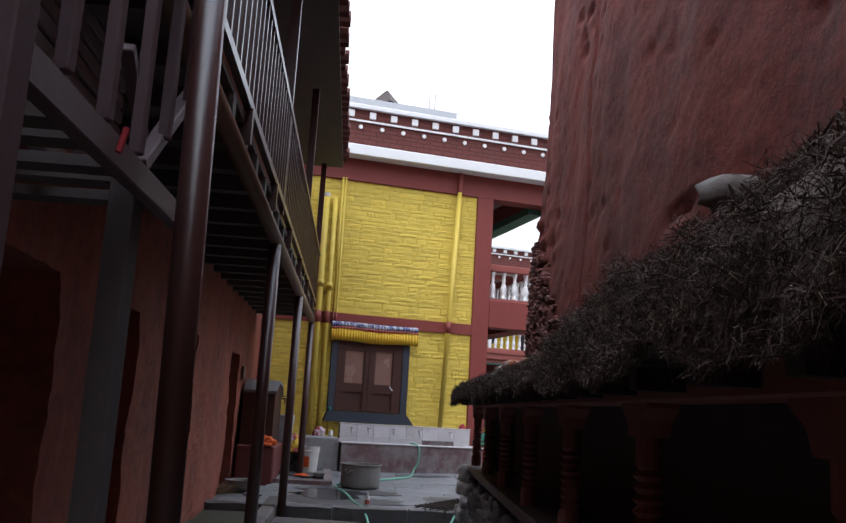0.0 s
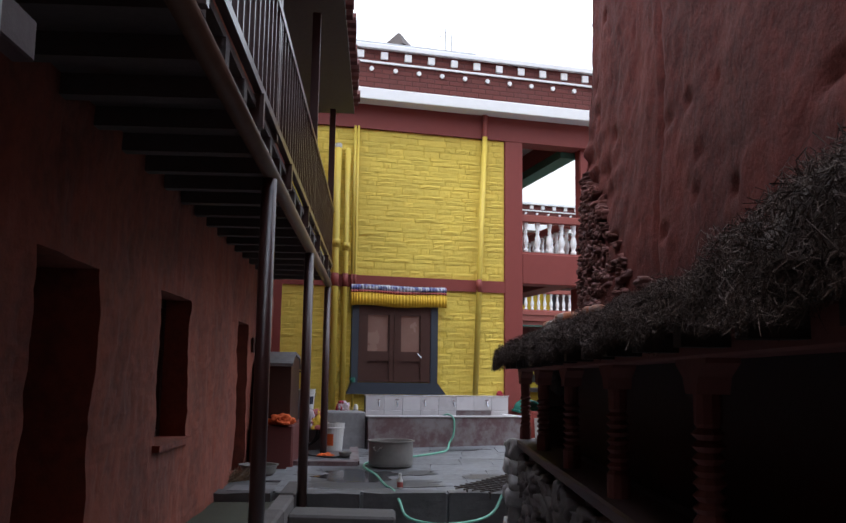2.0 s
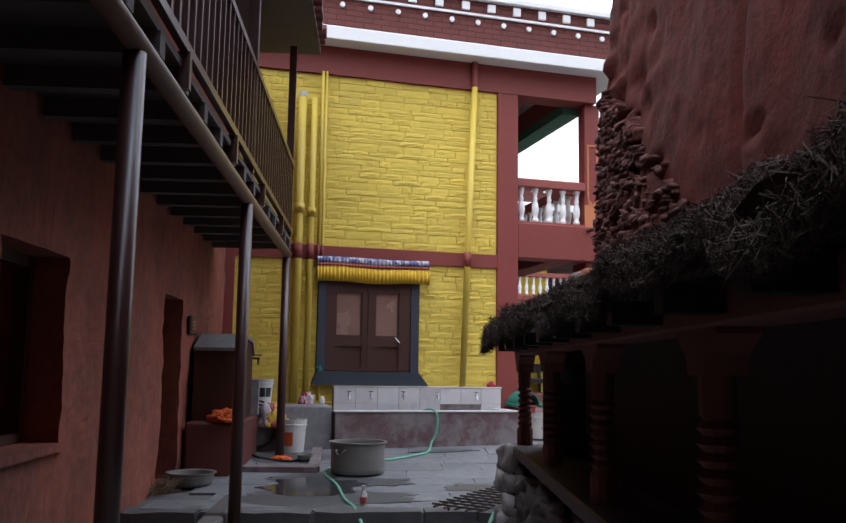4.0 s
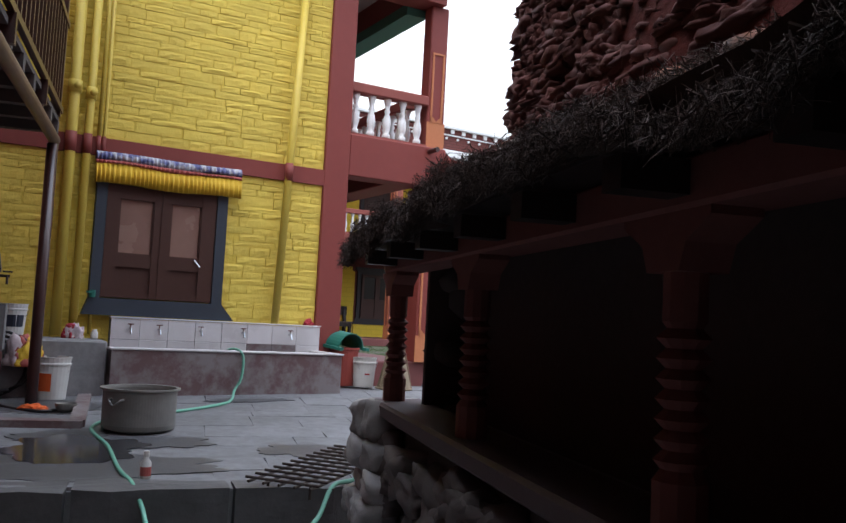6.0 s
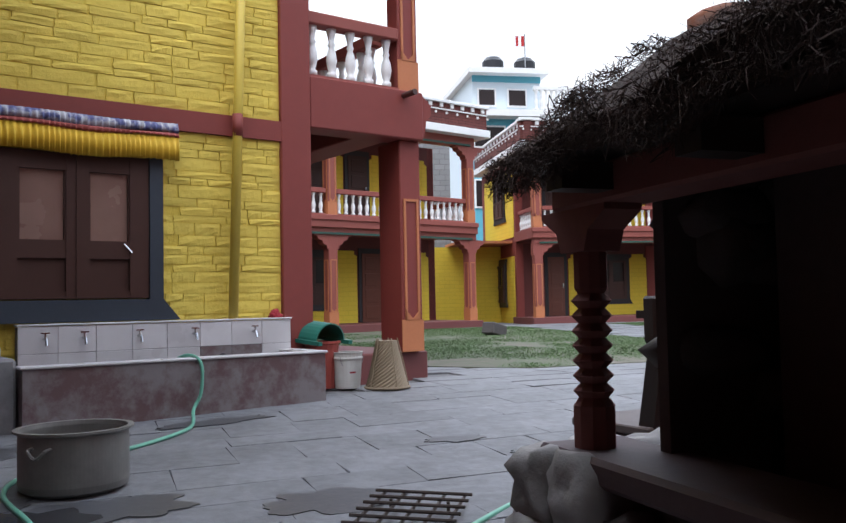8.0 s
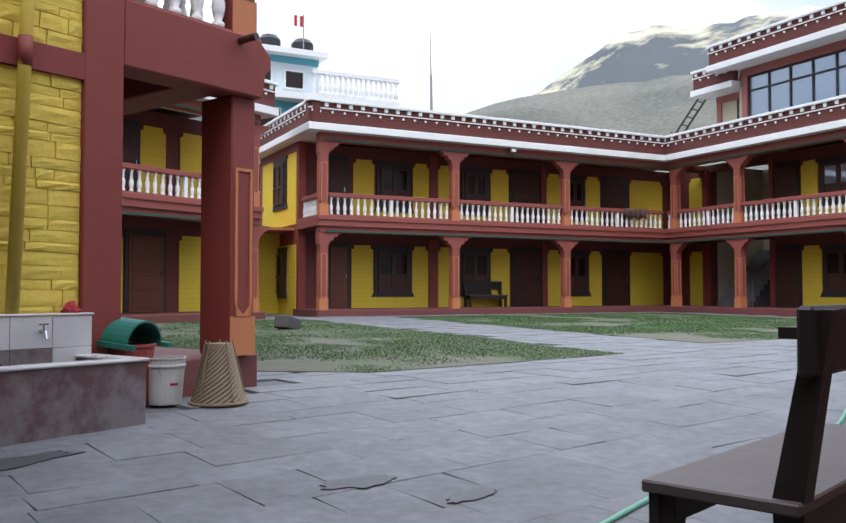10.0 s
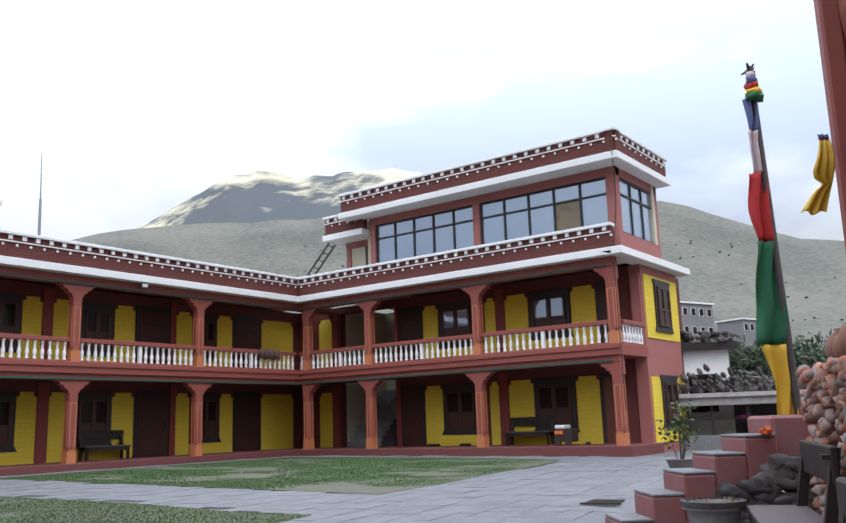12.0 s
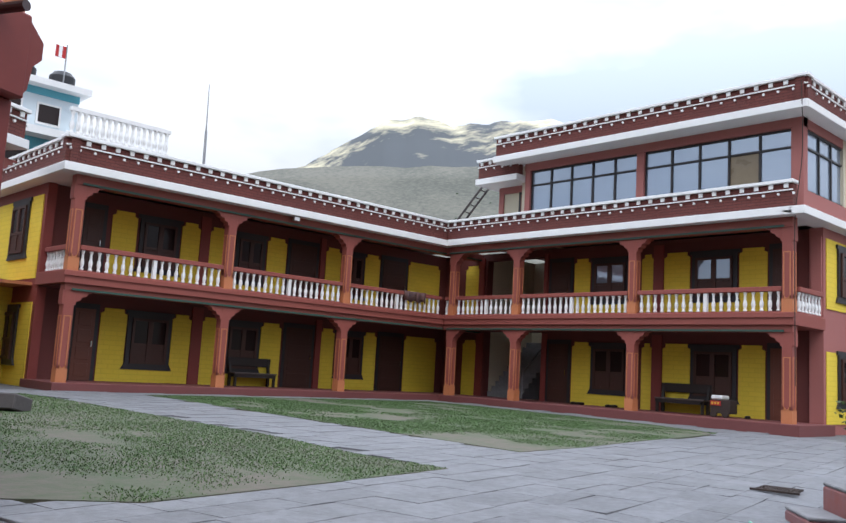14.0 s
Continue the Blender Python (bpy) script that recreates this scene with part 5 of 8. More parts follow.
for k in range(9):
    part("board", box(bmesh.new(), -1.9, 1.05, 0.34 + 0.004 * (k % 2), 0.36 + 0.004 * (k % 2), 1.74 + 0.066 * k, 1.79 + 0.066 * k, SM, bevel=0.004), WOOD_BOARD, stair, "weathered grey board")
for k in range(4):
    part("batten", box(bmesh.new(), -1.5 + 0.72 * k, -1.46 + 0.72 * k, 0.362, 0.385, 1.70, 2.33, SM), WOOD_PURPLE, stair)
part("cross_rail", beam(sp(-1.3, 1.64, 0.30), sp(0.5, 1.64, 0.30), 0.05, 0.05), WOOD_BOARD, stair)
# ribbed sheet under the landing
for k in range(11):
    part("rib", box(bmesh.new(), -1.7 + 0.19 * k, -1.61 + 0.19 * k, 0.0, 0.9, 1.50 + 0.012 * (k % 2), 1.53 + 0.012 * (k % 2), SM), WOOD_GREY, stair)
part("near_post", beam(sp(-1.0, -0.5, -0.06), sp(-1.0, 2.8, -0.06), 0.055, 0.06), WOOD_PURPLE, stair, "dark wooden near post")
part("rag_tie", tube(bmesh.new(), sp(-0.44, 1.47, -0.09), sp(-0.43, 1.53, -0.10), 0.008, 6), RED_CLOTH, stair, "red cloth tie")

# ---- alley, shrine building on the other side ----
shrine = thing("shrine_building", Matrix.Identity(4), "tall red clay shrine with a brushwood-roofed prayer arcade", "building")
RW = 0.47
bm = bmesh.new()
xs = [-0.05 + 0.042 * i for i in range(76)] + [3.1 + 0.07 * i for i in range(1, 128)]
nz = 150
cols_v = []
for i, x0 in enumerate(xs):
    row = []
    for k in range(nz + 1):
        x, z = x0, -0.5 + 7.6 * k / nz
        p = Vector((x, z, 3.0))
        broken = max(0.0, min(1.0, 1.15 - x / 1.7 + 0.5 * noise.noise(p * 0.8))) * max(0.0, min(1.0, (3.5 - 0.55 * x - z) / 0.7))
        y = RW + 0.045 * (z - 1.5) * (z > 1.5) + 0.05 * noise.noise(p * 0.8) + 0.012 * noise.noise(p * 2.7) + 0.008 * noise.noise(Vector((x * 5, z * 6, 3))) + 0.010 * noise.noise(Vector((x * 11, z * 13, 8)))
        lump = noise.noise(Vector((x * 4.2, z * 8.0, 2))) + 0.3 * noise.noise(Vector((x * 9, z * 13, 5)))
        y += broken * (0.03 + 0.085 * lump)
        pit = noise.noise(Vector((x * 3.4, z * 8.0, 40))) + 0.4 * noise.noise(Vector((x * 1.1, z * 1.1, 21)))
        if pit > 0.46:
            y += 0.22 * (pit - 0.46)
        y += 0.03 * noise.noise(Vector((x * 1.9, z * 0.5, 17)))
        # one long upright crack
        gap = abs(x - 2.35 - 0.12 * noise.noise(Vector((z * 1.3, 7, 7))))
        if gap < 0.06:
            y += 0.05 * (1 - gap / 0.06)
        if i == 0:
            x += 0.06 * noise.noise(Vector((z * 3.2, 4, 1))) + 0.03 * (z - 1.5)
        row.append(bm.verts.new(ALLEY_R @ Vector((x, y, z))))
    cols_v.append(row)
for i in range(len(xs) - 1):
    for k in range(nz):
        bm.faces.new((cols_v[i][k], cols_v[i + 1][k], cols_v[i + 1][k + 1], cols_v[i][k + 1]))
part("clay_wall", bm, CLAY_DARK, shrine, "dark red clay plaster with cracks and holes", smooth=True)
# stones where the plaster has fallen off, towards the corner
rnd = random.Random(11)
random.seed(11)
for k in range(260):
    x = abs(rnd.gauss(0, 0.7))
    z = 1.45 + 1.25 * rnd.random() * max(0.1, 1 - x / 2.3)
    if x > 2.2:
        continue
    bm = bmesh.new()
    stone(bm, ALLEY_R @ pose(x + 0.02, RW + 0.03 + 0.045 * max(0, z - 1.5), z, rnd.uniform(-8, 8), rnd.uniform(-12, 12), rnd.uniform(-8, 8)), rnd.uniform(0.05, 0.14), 0.07, rnd.uniform(0.018, 0.042), 0.5, 3, 0.92)
    part("stone", bm, RUBBLE_RED, shrine, smooth=True)
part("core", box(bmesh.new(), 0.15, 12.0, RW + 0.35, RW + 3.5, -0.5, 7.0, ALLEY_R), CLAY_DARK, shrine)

# unseen wall added behind the camera to cut light into the alley
bm = box(bmesh.new(), -3.5, 3.5, -0.4, 0.0, -0.5, 5.2, pose(0.2, -3.0, 0))
tagged(part("wall_south", bm, CLAY), "unseen plain red clay wall added to shade the alley", "wall", kind="structure")

# the arcade: stone base, sill, turned posts, beam, brushwood roof
AL = 11.5
part("arcade_floor", box(bmesh.new(), 0.0, AL, 0.1, RW + 0.1, -0.5, 0.36, ALLEY_R), CONCRETE, shrine)
part("sill", box(bmesh.new(), -0.27, AL, -0.09, 0.16, 0.36, 0.425, ALLEY_R, bevel=0.012), WOOD_PURPLE, shrine, "worn dark wooden sill")
part("arcade_beam", box(bmesh.new(), -0.22, AL, -0.06, 0.08, 1.0, 1.09, ALLEY_R, bevel=0.008), POST_WOOD, shrine, "red painted arcade beam")
part("back_panel", box(bmesh.new(), 0.1, AL, RW - 0.12, RW - 0.08, 0.36, 1.2, ALLEY_R), PANEL_WOOD, shrine, "dark wooden back panel")
part("rafter_board", box(bmesh.new(), -0.22, AL, -0.18, RW, 1.092, 1.106, ALLEY_R), WOOD_DARK, shrine, "dark eave boards")
part("end_panel", box(bmesh.new(), -0.02, 0.02, 0.10, RW, 0.36, 1.09, ALLEY_R), PANEL_WOOD, shrine, "dark end boards of the arcade")
POST = bmesh.new()
prof = [(0.062, 0), (0.062, 0.1), (0.045, 0.12)]
z = 0.12
for k in range(7):
    prof += [(0.062, z + 0.016), (0.04, z + 0.034)]
    z += 0.036
prof += [(0.05, z + 0.01), (0.05, 0.50)]
lathe(POST, [(r * 0.82, h) for r, h in prof], 10)
prism(POST, [(-0.055, 0.47), (0.055, 0.47), (0.075, 0.52), (0.15, 0.56), (0.15, 0.575), (-0.15, 0.575), (-0.15, 0.56), (-0.075, 0.52)], -0.05, 0.05)
first_post = part("arcade_post", POST, POST_WOOD, shrine, "turned dark red wooden post with a bracket head")
first_post.matrix_basis = ALLEY_R @ pose(-0.14, 0.0, 0.425)
for k in range(9):
    shared("arcade_post", first_post.data, shrine, ALLEY_R @ pose(1.03 + 1.235 * k, 0.0, 0.425))
for k in range(24):
    x = 0.0 + 0.46 * k
    part("rafter_end", box(bmesh.new(), x, x + 0.07, -0.19, -0.062, 1.02, 1.08, ALLEY_R), WOOD_DARK, shrine)

# rubble base of the arcade
random.seed(5)
for k in range(150):
    x, z = rnd.uniform(-0.12, 4.2), rnd.uniform(-0.45, 0.30)
    bm = bmesh.new()
    stone(bm, ALLEY_R @ pose(x, -0.02 + rnd.uniform(-0.02, 0.02), z, rnd.uniform(-10, 10), rnd.uniform(-15, 15), rnd.uniform(-15, 15)), rnd.uniform(0.08, 0.17), 0.07, rnd.uniform(0.04, 0.08), 0.45, 3, 0.9)
    part("stone", bm, RUBBLE_BASE, shrine, smooth=True)
part("base_core", box(bmesh.new(), -0.02, AL, 0.0, 0.3, -0.5, 0.35, ALLEY_R), STONE_DARK, shrine, "mortar behind the base stones")
# whitewashed pier of big stones at the corner
pr = random.Random(23)
random.seed(23)
part("pier_core", box(bmesh.new(), -0.27, -0.02, -0.04, 0.5, -0.5, 0.35, ALLEY_R), STONE_DARK, shrine, "mortar between the pier stones")
row_z = -0.44
while row_z < 0.30:
    rh = pr.uniform(0.11, 0.19)
    xx = -0.34 + pr.uniform(0, 0.06)
    while xx < 0.0:
        sw = pr.uniform(0.13, 0.24)
        bm = stone(bmesh.new(), ALLEY_R @ pose(xx + sw / 2, -0.07 + pr.uniform(-0.035, 0.02), row_z + rh / 2, pr.uniform(-8, 8), pr.uniform(-12, 12), pr.uniform(-14, 14)), sw * 0.53, 0.09, rh * 0.53, 0.26, 3, 0.86)
        part("stone", bm, RUBBLE_GREY, shrine, smooth=True)
        xx += sw
    for yv in (0.12, 0.3, 0.46):
        bm = stone(bmesh.new(), ALLEY_R @ pose(-0.28, yv, row_z + rh / 2, pr.uniform(-8, 8), pr.uniform(-12, 12), pr.uniform(-14, 14)), 0.09, 0.11, rh * 0.55, 0.26, 3, 0.86)
        part("stone", bm, RUBBLE_GREY, shrine, smooth=True)
    row_z += rh
# its end, of larger stones
for k in range(60):
    y, z = rnd.uniform(-0.05, 0.7), rnd.uniform(-0.45, 1.25)
    if z > 0.3 and y < 0.22:
        continue
    bm = bmesh.new()
    stone(bm, ALLEY_R @ pose(-0.03, y, z, rnd.uniform(-10, 10), rnd.uniform(-15, 15), rnd.uniform(-15, 15)), 0.11, rnd.uniform(0.09, 0.16), rnd.uniform(0.05, 0.09), 0.35, 2)
    part("stone", bm, STONE_DARK if z > 0.3 else RUBBLE_BASE, shrine, smooth=True)

# brushwood roof: a packed bed and thousands of twigs
def roof_edge(x):
    """Height of the roof's front shoulder, which sags in places and is thicker away from the yard."""
    f = max(0.0, min(1.0, (x - 4.9) / 1.7))
    end = max(0.0, min(1.0, (x + 0.2) / 0.4))
    sag = max(0.0, min(1.0, (x - 1.3) / 1.2))
    return 1.11 + 0.045 * end - 0.05 * sag + 0.18 * f * f * (3 - 2 * f) + 0.02 * noise.noise(Vector((x * 1.7, 2, 4)))


bm = bmesh.new()
nb, mb = 120, 8
ring = []
for i in range(nb + 1):
    x = -0.10 + (AL + 0.10) * i / nb
    row = []
    zf, bk = roof_edge(x), 0.24
    for k, (y, z) in enumerate(((RW + 0.1, 1.14), (-0.05, 1.12), (-0.20, 1.10), (-0.27, 1.12), (-0.23, zf - 0.01), (0.0, zf + 0.62 * bk), (0.22, zf + 0.88 * bk), (RW + 0.1, zf + bk))):
        p = Vector((x * 2, y * 4 + k, z * 3))
        row.append(bm.verts.new(ALLEY_R @ Vector((x, y + 0.03 * noise.noise(p * 2), z + 0.05 * noise.noise(p * 1.7)))))
    ring.append(row)
for a, b in zip(ring, ring[1:]):
    for k in range(mb - 1):
        bm.faces.new((a[k], b[k], b[k + 1], a[k + 1]))
bm.faces.new(ring[0])
part("brushwood_bed", bm, THATCH, shrine, "packed dry brushwood roof")
verts, faces = [], []
nrng = np.random.RandomState(4)
for k in range(105000):
    x = nrng.uniform(-0.13, 9.5) if k % 3 else nrng.uniform(3.0, 9.0)
    zf, bk = roof_edge(x), 0.24
    s = nrng.uniform(0, 1) ** 1.3
    if s < 0.4:
        y, z = -0.27 + nrng.uniform(-0.03, 0.02), 1.05 + (zf - 1.05) * s * 2.5
    else:
        f = (s - 0.4) / 0.6
        y, z = -0.25 + f * (RW + 0.28), zf + bk * (1 - (1 - f) ** 2.2)
    z += 0.06 * noise.noise(Vector((x * 3.4, y * 4, z * 4))) + 0.03 * noise.noise(Vector((x * 12, y * 12, z * 12)))
    y += 0.03 * noise.noise(Vector((x * 6, 3, z * 6)))
    ln = nrng.uniform(0.012, 0.05) if k % 40 else nrng.uniform(0.05, 0.11)
    az, el = nrng.normal(-1.57, 1.3), nrng.normal(-0.2 if s > 0.3 else -0.8, 0.45)
    v = Vector((math.cos(az) * math.cos(el), math.sin(az) * math.cos(el), math.sin(el))) * ln
    p = Vector((x, y, z)) - v * 0.5
    q = p + v
    mid = p + v * 0.5 + Vector((nrng.normal(0, 0.010), nrng.normal(0, 0.010), nrng.normal(0.006, 0.010)))
    w = v.cross(Vector((nrng.normal(), nrng.normal(), nrng.normal()))).normalized() * nrng.uniform(0.0005, 0.0014)
    b = len(verts)
    for c in (p + w, p - w, mid - w, mid + w, q - w * 0.4, q + w * 0.4):
        verts.append(tuple(ALLEY_R @ c))
    faces += [(b, b + 1, b + 2, b + 3), (b + 3, b + 2, b + 4, b + 5)]
me = bpy.data.meshes.new("twigs")
me.from_pydata(verts, [], faces)
me.materials.append(THATCH)
tw = new("twig_layer", me)
tw.parent = shrine
tagged(tw, "loose dry brown twigs of the roof edge", kind="stuff")
# stones holding the brushwood down
for x, s in ((7.12, 0.052), (2.2, 0.06), (1.9, 0.05), (1.2, 0.06), (0.9, 0.07), (0.6, 0.05), (0.35, 0.06), (0.15, 0.07)):
    bm = bmesh.new()
    y = -0.19 if x > 5 else 0.18
    stone(bm, Matrix.Identity(4), s * 1.1, s * 0.8, s * 0.62, 0.3, 2)
    ob = part("roof_stone", bm, RUBBLE_BASE if x > 5 else RUBBLE_OCHRE, smooth=True)
    ob.matrix_basis = ALLEY_R @ pose(x, y, roof_edge(x) + (0.095 if y < 0 else 0.235), 0, 0, 30)
    tagged(ob, "weathered round stone lying on a brushwood roof", "stone", "stones on the roof")

# ---- things in the alley mouth ----
def lev(x, y, dz=0.0):
    return level(x, y) + 0.022 + dz


def pail(name, x, y, z, r, h, material, label, band=None, lid=None, group="", cat_="bucket"):
    """An open tapered pail with a rim, a bail handle and sometimes a printed band."""
    t = thing(name, pose(x, y, z, 0, 0, random.uniform(0, 90)), label, cat_, group)
    rb = r * 0.84
    body = lathe(bmesh.new(), [(rb * 0.98, 0), (rb, 0.006), (r * 0.985, h * 0.8), (r * 1.05, h * 0.81), (r * 1.05, h * 0.85), (r, h * 0.86), (r * 1.02, h * 0.97), (r * 1.06, h * 0.975), (r * 1.06, h), (r * 0.96, h), (rb * 0.93, 0.02)], 24)
    part("pail_body", body, material, t, smooth=False)
    pts = [(r * 1.07 * math.cos(a), r * 0.3 + 0.02, h * 0.86 - r * 0.9 * math.sin(a)) for a in [k * math.pi / 12 for k in range(13)]]
    part("bail_handle", run(bmesh.new(), [(p[0], -p[1], p[2]) for p in pts], 0.003, 6), STEEL, t)
    if band:
        bm = bmesh.new()
        for a0, a1, z0, z1 in band[1]:
            n = 6
            vs = []
            for k in range(n + 1):
                a = radians(a0 + (a1 - a0) * k / n)
                for zz in (z0, z1):
                    rr = rb + (r * 0.985 - rb) * zz / 0.8 + 0.002
                    vs.append(bm.verts.new((rr * math.cos(a), rr * math.sin(a), zz * h)))
            for k in range(n):
                bm.faces.new((vs[2 * k], vs[2 * k + 2], vs[2 * k + 3], vs[2 * k + 1]))
        part("printed_band", bm, band[0], t, "faded printed patch")
    return t


b1 = pail("paint_bucket", -3.50, 12.72, lev(-3.5, 12.7), 0.145, 0.37, PLASTIC_WHITE, "dirty white paint bucket with an orange printed patch", (ORANGE_CLOTH, [(215, 265, 0.2, 0.62)]))
b1.matrix_basis = pose(-3.50, 12.72, lev(-3.5, 12.7), 0, 0, 20)
b2 = pail("paint_bucket", 0, 0, 0.46, 0.13, 0.30, PLASTIC_WHITE, "white paint bucket on a low concrete wall", (PLASTIC_DARK, [(180, 320, 0.3, 0.66)]))
b2.matrix_basis = WA @ pose(-3.10, -0.30, 0.46)
b3 = pail("paint_bucket", -0.74, 14.66, lev(-0.7, 14.6), 0.135, 0.33, PLASTIC_WHITE, "grubby white bucket standing by a red plinth", (RED_CLOTH, [(235, 262, 0.42, 0.47)]))
pail("plastic_pail", -3.99, 10.05, lev(-4, 10) - 0.02, 0.10, 0.19, PLASTIC_DARK, "small black plastic pail beside a red wall")

# big cooking pot
pot = thing("cooking_pot", pose(-2.42, 11.42, lev(-2.4, 11.4)), "large dull aluminium cooking pot with rim and lugs", "pot")
part("pot_body", lathe(bmesh.new(), [(0.22, 0), (0.255, 0.02), (0.262, 0.05), (0.262, 0.29), (0.285, 0.30), (0.285, 0.312), (0.255, 0.312), (0.25, 0.29), (0.25, 0.04), (0.02, 0.03)], 80), STEEL_POT, pot, smooth=False)
for s in (-1, 1):
    pts = [(0.262 * s, -0.05, 0.24), (0.30 * s, -0.045, 0.235), (0.312 * s, 0, 0.20), (0.30 * s, 0.045, 0.235), (0.262 * s, 0.05, 0.24)]
    ob = part("pot_lug", run(bmesh.new(), spline(pts, 4), 0.009, 6), STEEL_POT, pot)
    ob.matrix_basis = pose(0, 0, 0, 0, 0, 68)
# wash basin
basin = thing("wash_basin", pose(-3.72, 10.50, lev(-3.7, 10.5)), "wide shallow aluminium basin on the ground", "basin")
part("basin_bowl", lathe(bmesh.new(), [(0.15, 0), (0.185, 0.03), (0.2, 0.10), (0.222, 0.112), (0.222, 0.12), (0.195, 0.115), (0.178, 0.035), (0.02, 0.015)], 32), STEEL_POT, basin, smooth=False)
# small steel bowl and orange rag
bowl = thing("steel_bowl", pose(-3.15, 12.05, lev(-3.1, 12)), "small dark steel bowl on the wash place", "bowl")
part("bowl", lathe(bmesh.new(), [(0.04, 0), (0.075, 0.03), (0.085, 0.075), (0.08, 0.075), (0.065, 0.03), (0.01, 0.012)], 20), STEEL_POT, bowl)
rag("crumpled_cloth", pose(-3.42, 12.1, lev(-3.4, 12.1)), "small orange cloth dropped on wet stone", [ORANGE_CLOTH], 0.10, 8, flat=0.35)
# little bottle
bot = thing("plastic_bottle", pose(-1.99, 9.86, lev(-2, 9.9)), "small white plastic bottle on the step edge", "bottle")
part("bottle_body", lathe(bmesh.new(), [(0.026, 0), (0.03, 0.006), (0.03, 0.10), (0.014, 0.125), (0.014, 0.135)], 14), PLASTIC_WHITE, bot, smooth=True)
part("bottle_cap", lathe(bmesh.new(), [(0.017, 0.135), (0.017, 0.165)], 12), PLASTIC_WHITE, bot)
part("bottle_label", lathe(bmesh.new(), [(0.0306, 0.03), (0.0306, 0.08)], 14, cap=False), PINK_CLOTH, bot, "faded pink label")

# shelf block and hooded cupboard against the red wall
shelf = thing("concrete_shelf", ALLEY_L, "dark red plastered shelf block beside a doorway", "shelf")
part("shelf_block", box(bmesh.new(), 3.72, 5.15, -0.55, -0.04, -0.4, 0.36, None, bevel=0.02), MAROON, shelf)
hood = thing("hooded_cupboard", ALLEY_L, "dark brown hooded cupboard on a plastered shelf", "cupboard")
bm = bmesh.new()
prism(bm, [(3.95, 0.362), (5.05, 0.362), (5.05, 1.02), (4.9, 1.16), (4.3, 1.2), (3.95, 1.05)], -0.48, -0.05)
part("cupboard_body", bm, WOOD, hood)
part("cupboard_cap", prism(bmesh.new(), [(3.92, 1.055), (4.3, 1.205), (4.9, 1.165), (5.08, 1.02), (5.08, 1.05), (4.92, 1.20), (4.3, 1.24), (3.92, 1.09)], -0.50, -0.045), CONCRETE, hood, "dusty grey cap")
part("side_wall", box(bmesh.new(), 5.052, 5.16, -0.56, -0.05, 0.364, 0.75), CONCRETE, hood)
rag("crumpled_cloth", ALLEY_L @ pose(3.84, -0.38, 0.36), "heap of orange cloth on a dark red shelf", [ORANGE_CLOTH, ORANGE_CLOTH, ORANGE_CLOTH], 0.15, 12, flat=0.55)

# wash place kerb
kerb = thing("wash_place_kerb", Matrix.Identity(4), "low reddish concrete kerb round a wash place", "kerb")
for a, b in (((-3.72, 11.30), (-2.82, 11.42)), ((-2.86, 11.42), (-3.22, 12.75))):
    a, b = Vector((*a, 0)), Vector((*b, 0))
    dd = (b - a).normalized()
    nn = Vector((-dd.y, dd.x, 0)) * 0.055
    bm = bmesh.new()
    slab(bm, [(a + nn).to_2d(), (a - nn).to_2d(), (b - nn).to_2d(), (b + nn).to_2d()], -0.15, 0.075, level)
    part("kerb_bar", bm, CONCRETE_RED, kerb)
# standpipe with tap
sp_t = thing("standpipe", WA, "black standpipe with a brass tap and lever", "tap")
bm = run(bmesh.new(), [(-3.28, -0.52, 0.1), (-3.28, -0.52, 0.98)], 0.014)
run(bm, [(-3.52, -0.5, 1.0), (-3.16, -0.54, 1.0)], 0.013)
run(bm, [(-3.18, -0.55, 1.0), (-3.18, -0.57, 0.93)], 0.011)
box(bm, -3.22, -3.14, -0.56, -0.53, 1.03, 1.045)
part("standpipe_body", bm, IRON, sp_t)
# black hose loops and garland cloth
hb = thing("black_hose", Matrix.Identity(4), "coiled black rubber hose hanging over a low wall", "hose")
for k in range(3):
    pts = [WA @ Vector((-3.3 + 0.32 * math.cos(a) + 0.04 * k, -0.67 - 0.02 * k, 0.20 + 0.26 * math.sin(a) + 0.03 * k)) for a in [2 * math.pi * i / 20 - 1.2 for i in range(21)]]
    part("hose_loop", run(bmesh.new(), pts, 0.014, 6), HOSE_BLACK, hb, smooth=True)
pts = spline([WA @ Vector((-3.5, -0.66, 0.45)), WA @ Vector((-3.55, -0.75, 0.1)), (-3.75, 12.2, lev(-3.7, 12.2, 0.015)), (-3.3, 11.95, lev(-3.3, 12, 0.015)), (-3.2, 12.2, lev(-3.2, 12.2, 0.015))])
part("hose_end", run(bmesh.new(), pts, 0.014, 6), HOSE_BLACK, hb, smooth=True)
rag("crumpled_cloth", WA @ pose(-2.98, -0.70, 0.22), "patterned pink and yellow cloth hung on a hose", [PINK_CLOTH, YELLOW_CLOTH, FLAG_WHITE], 0.12, 21, flat=1.5)

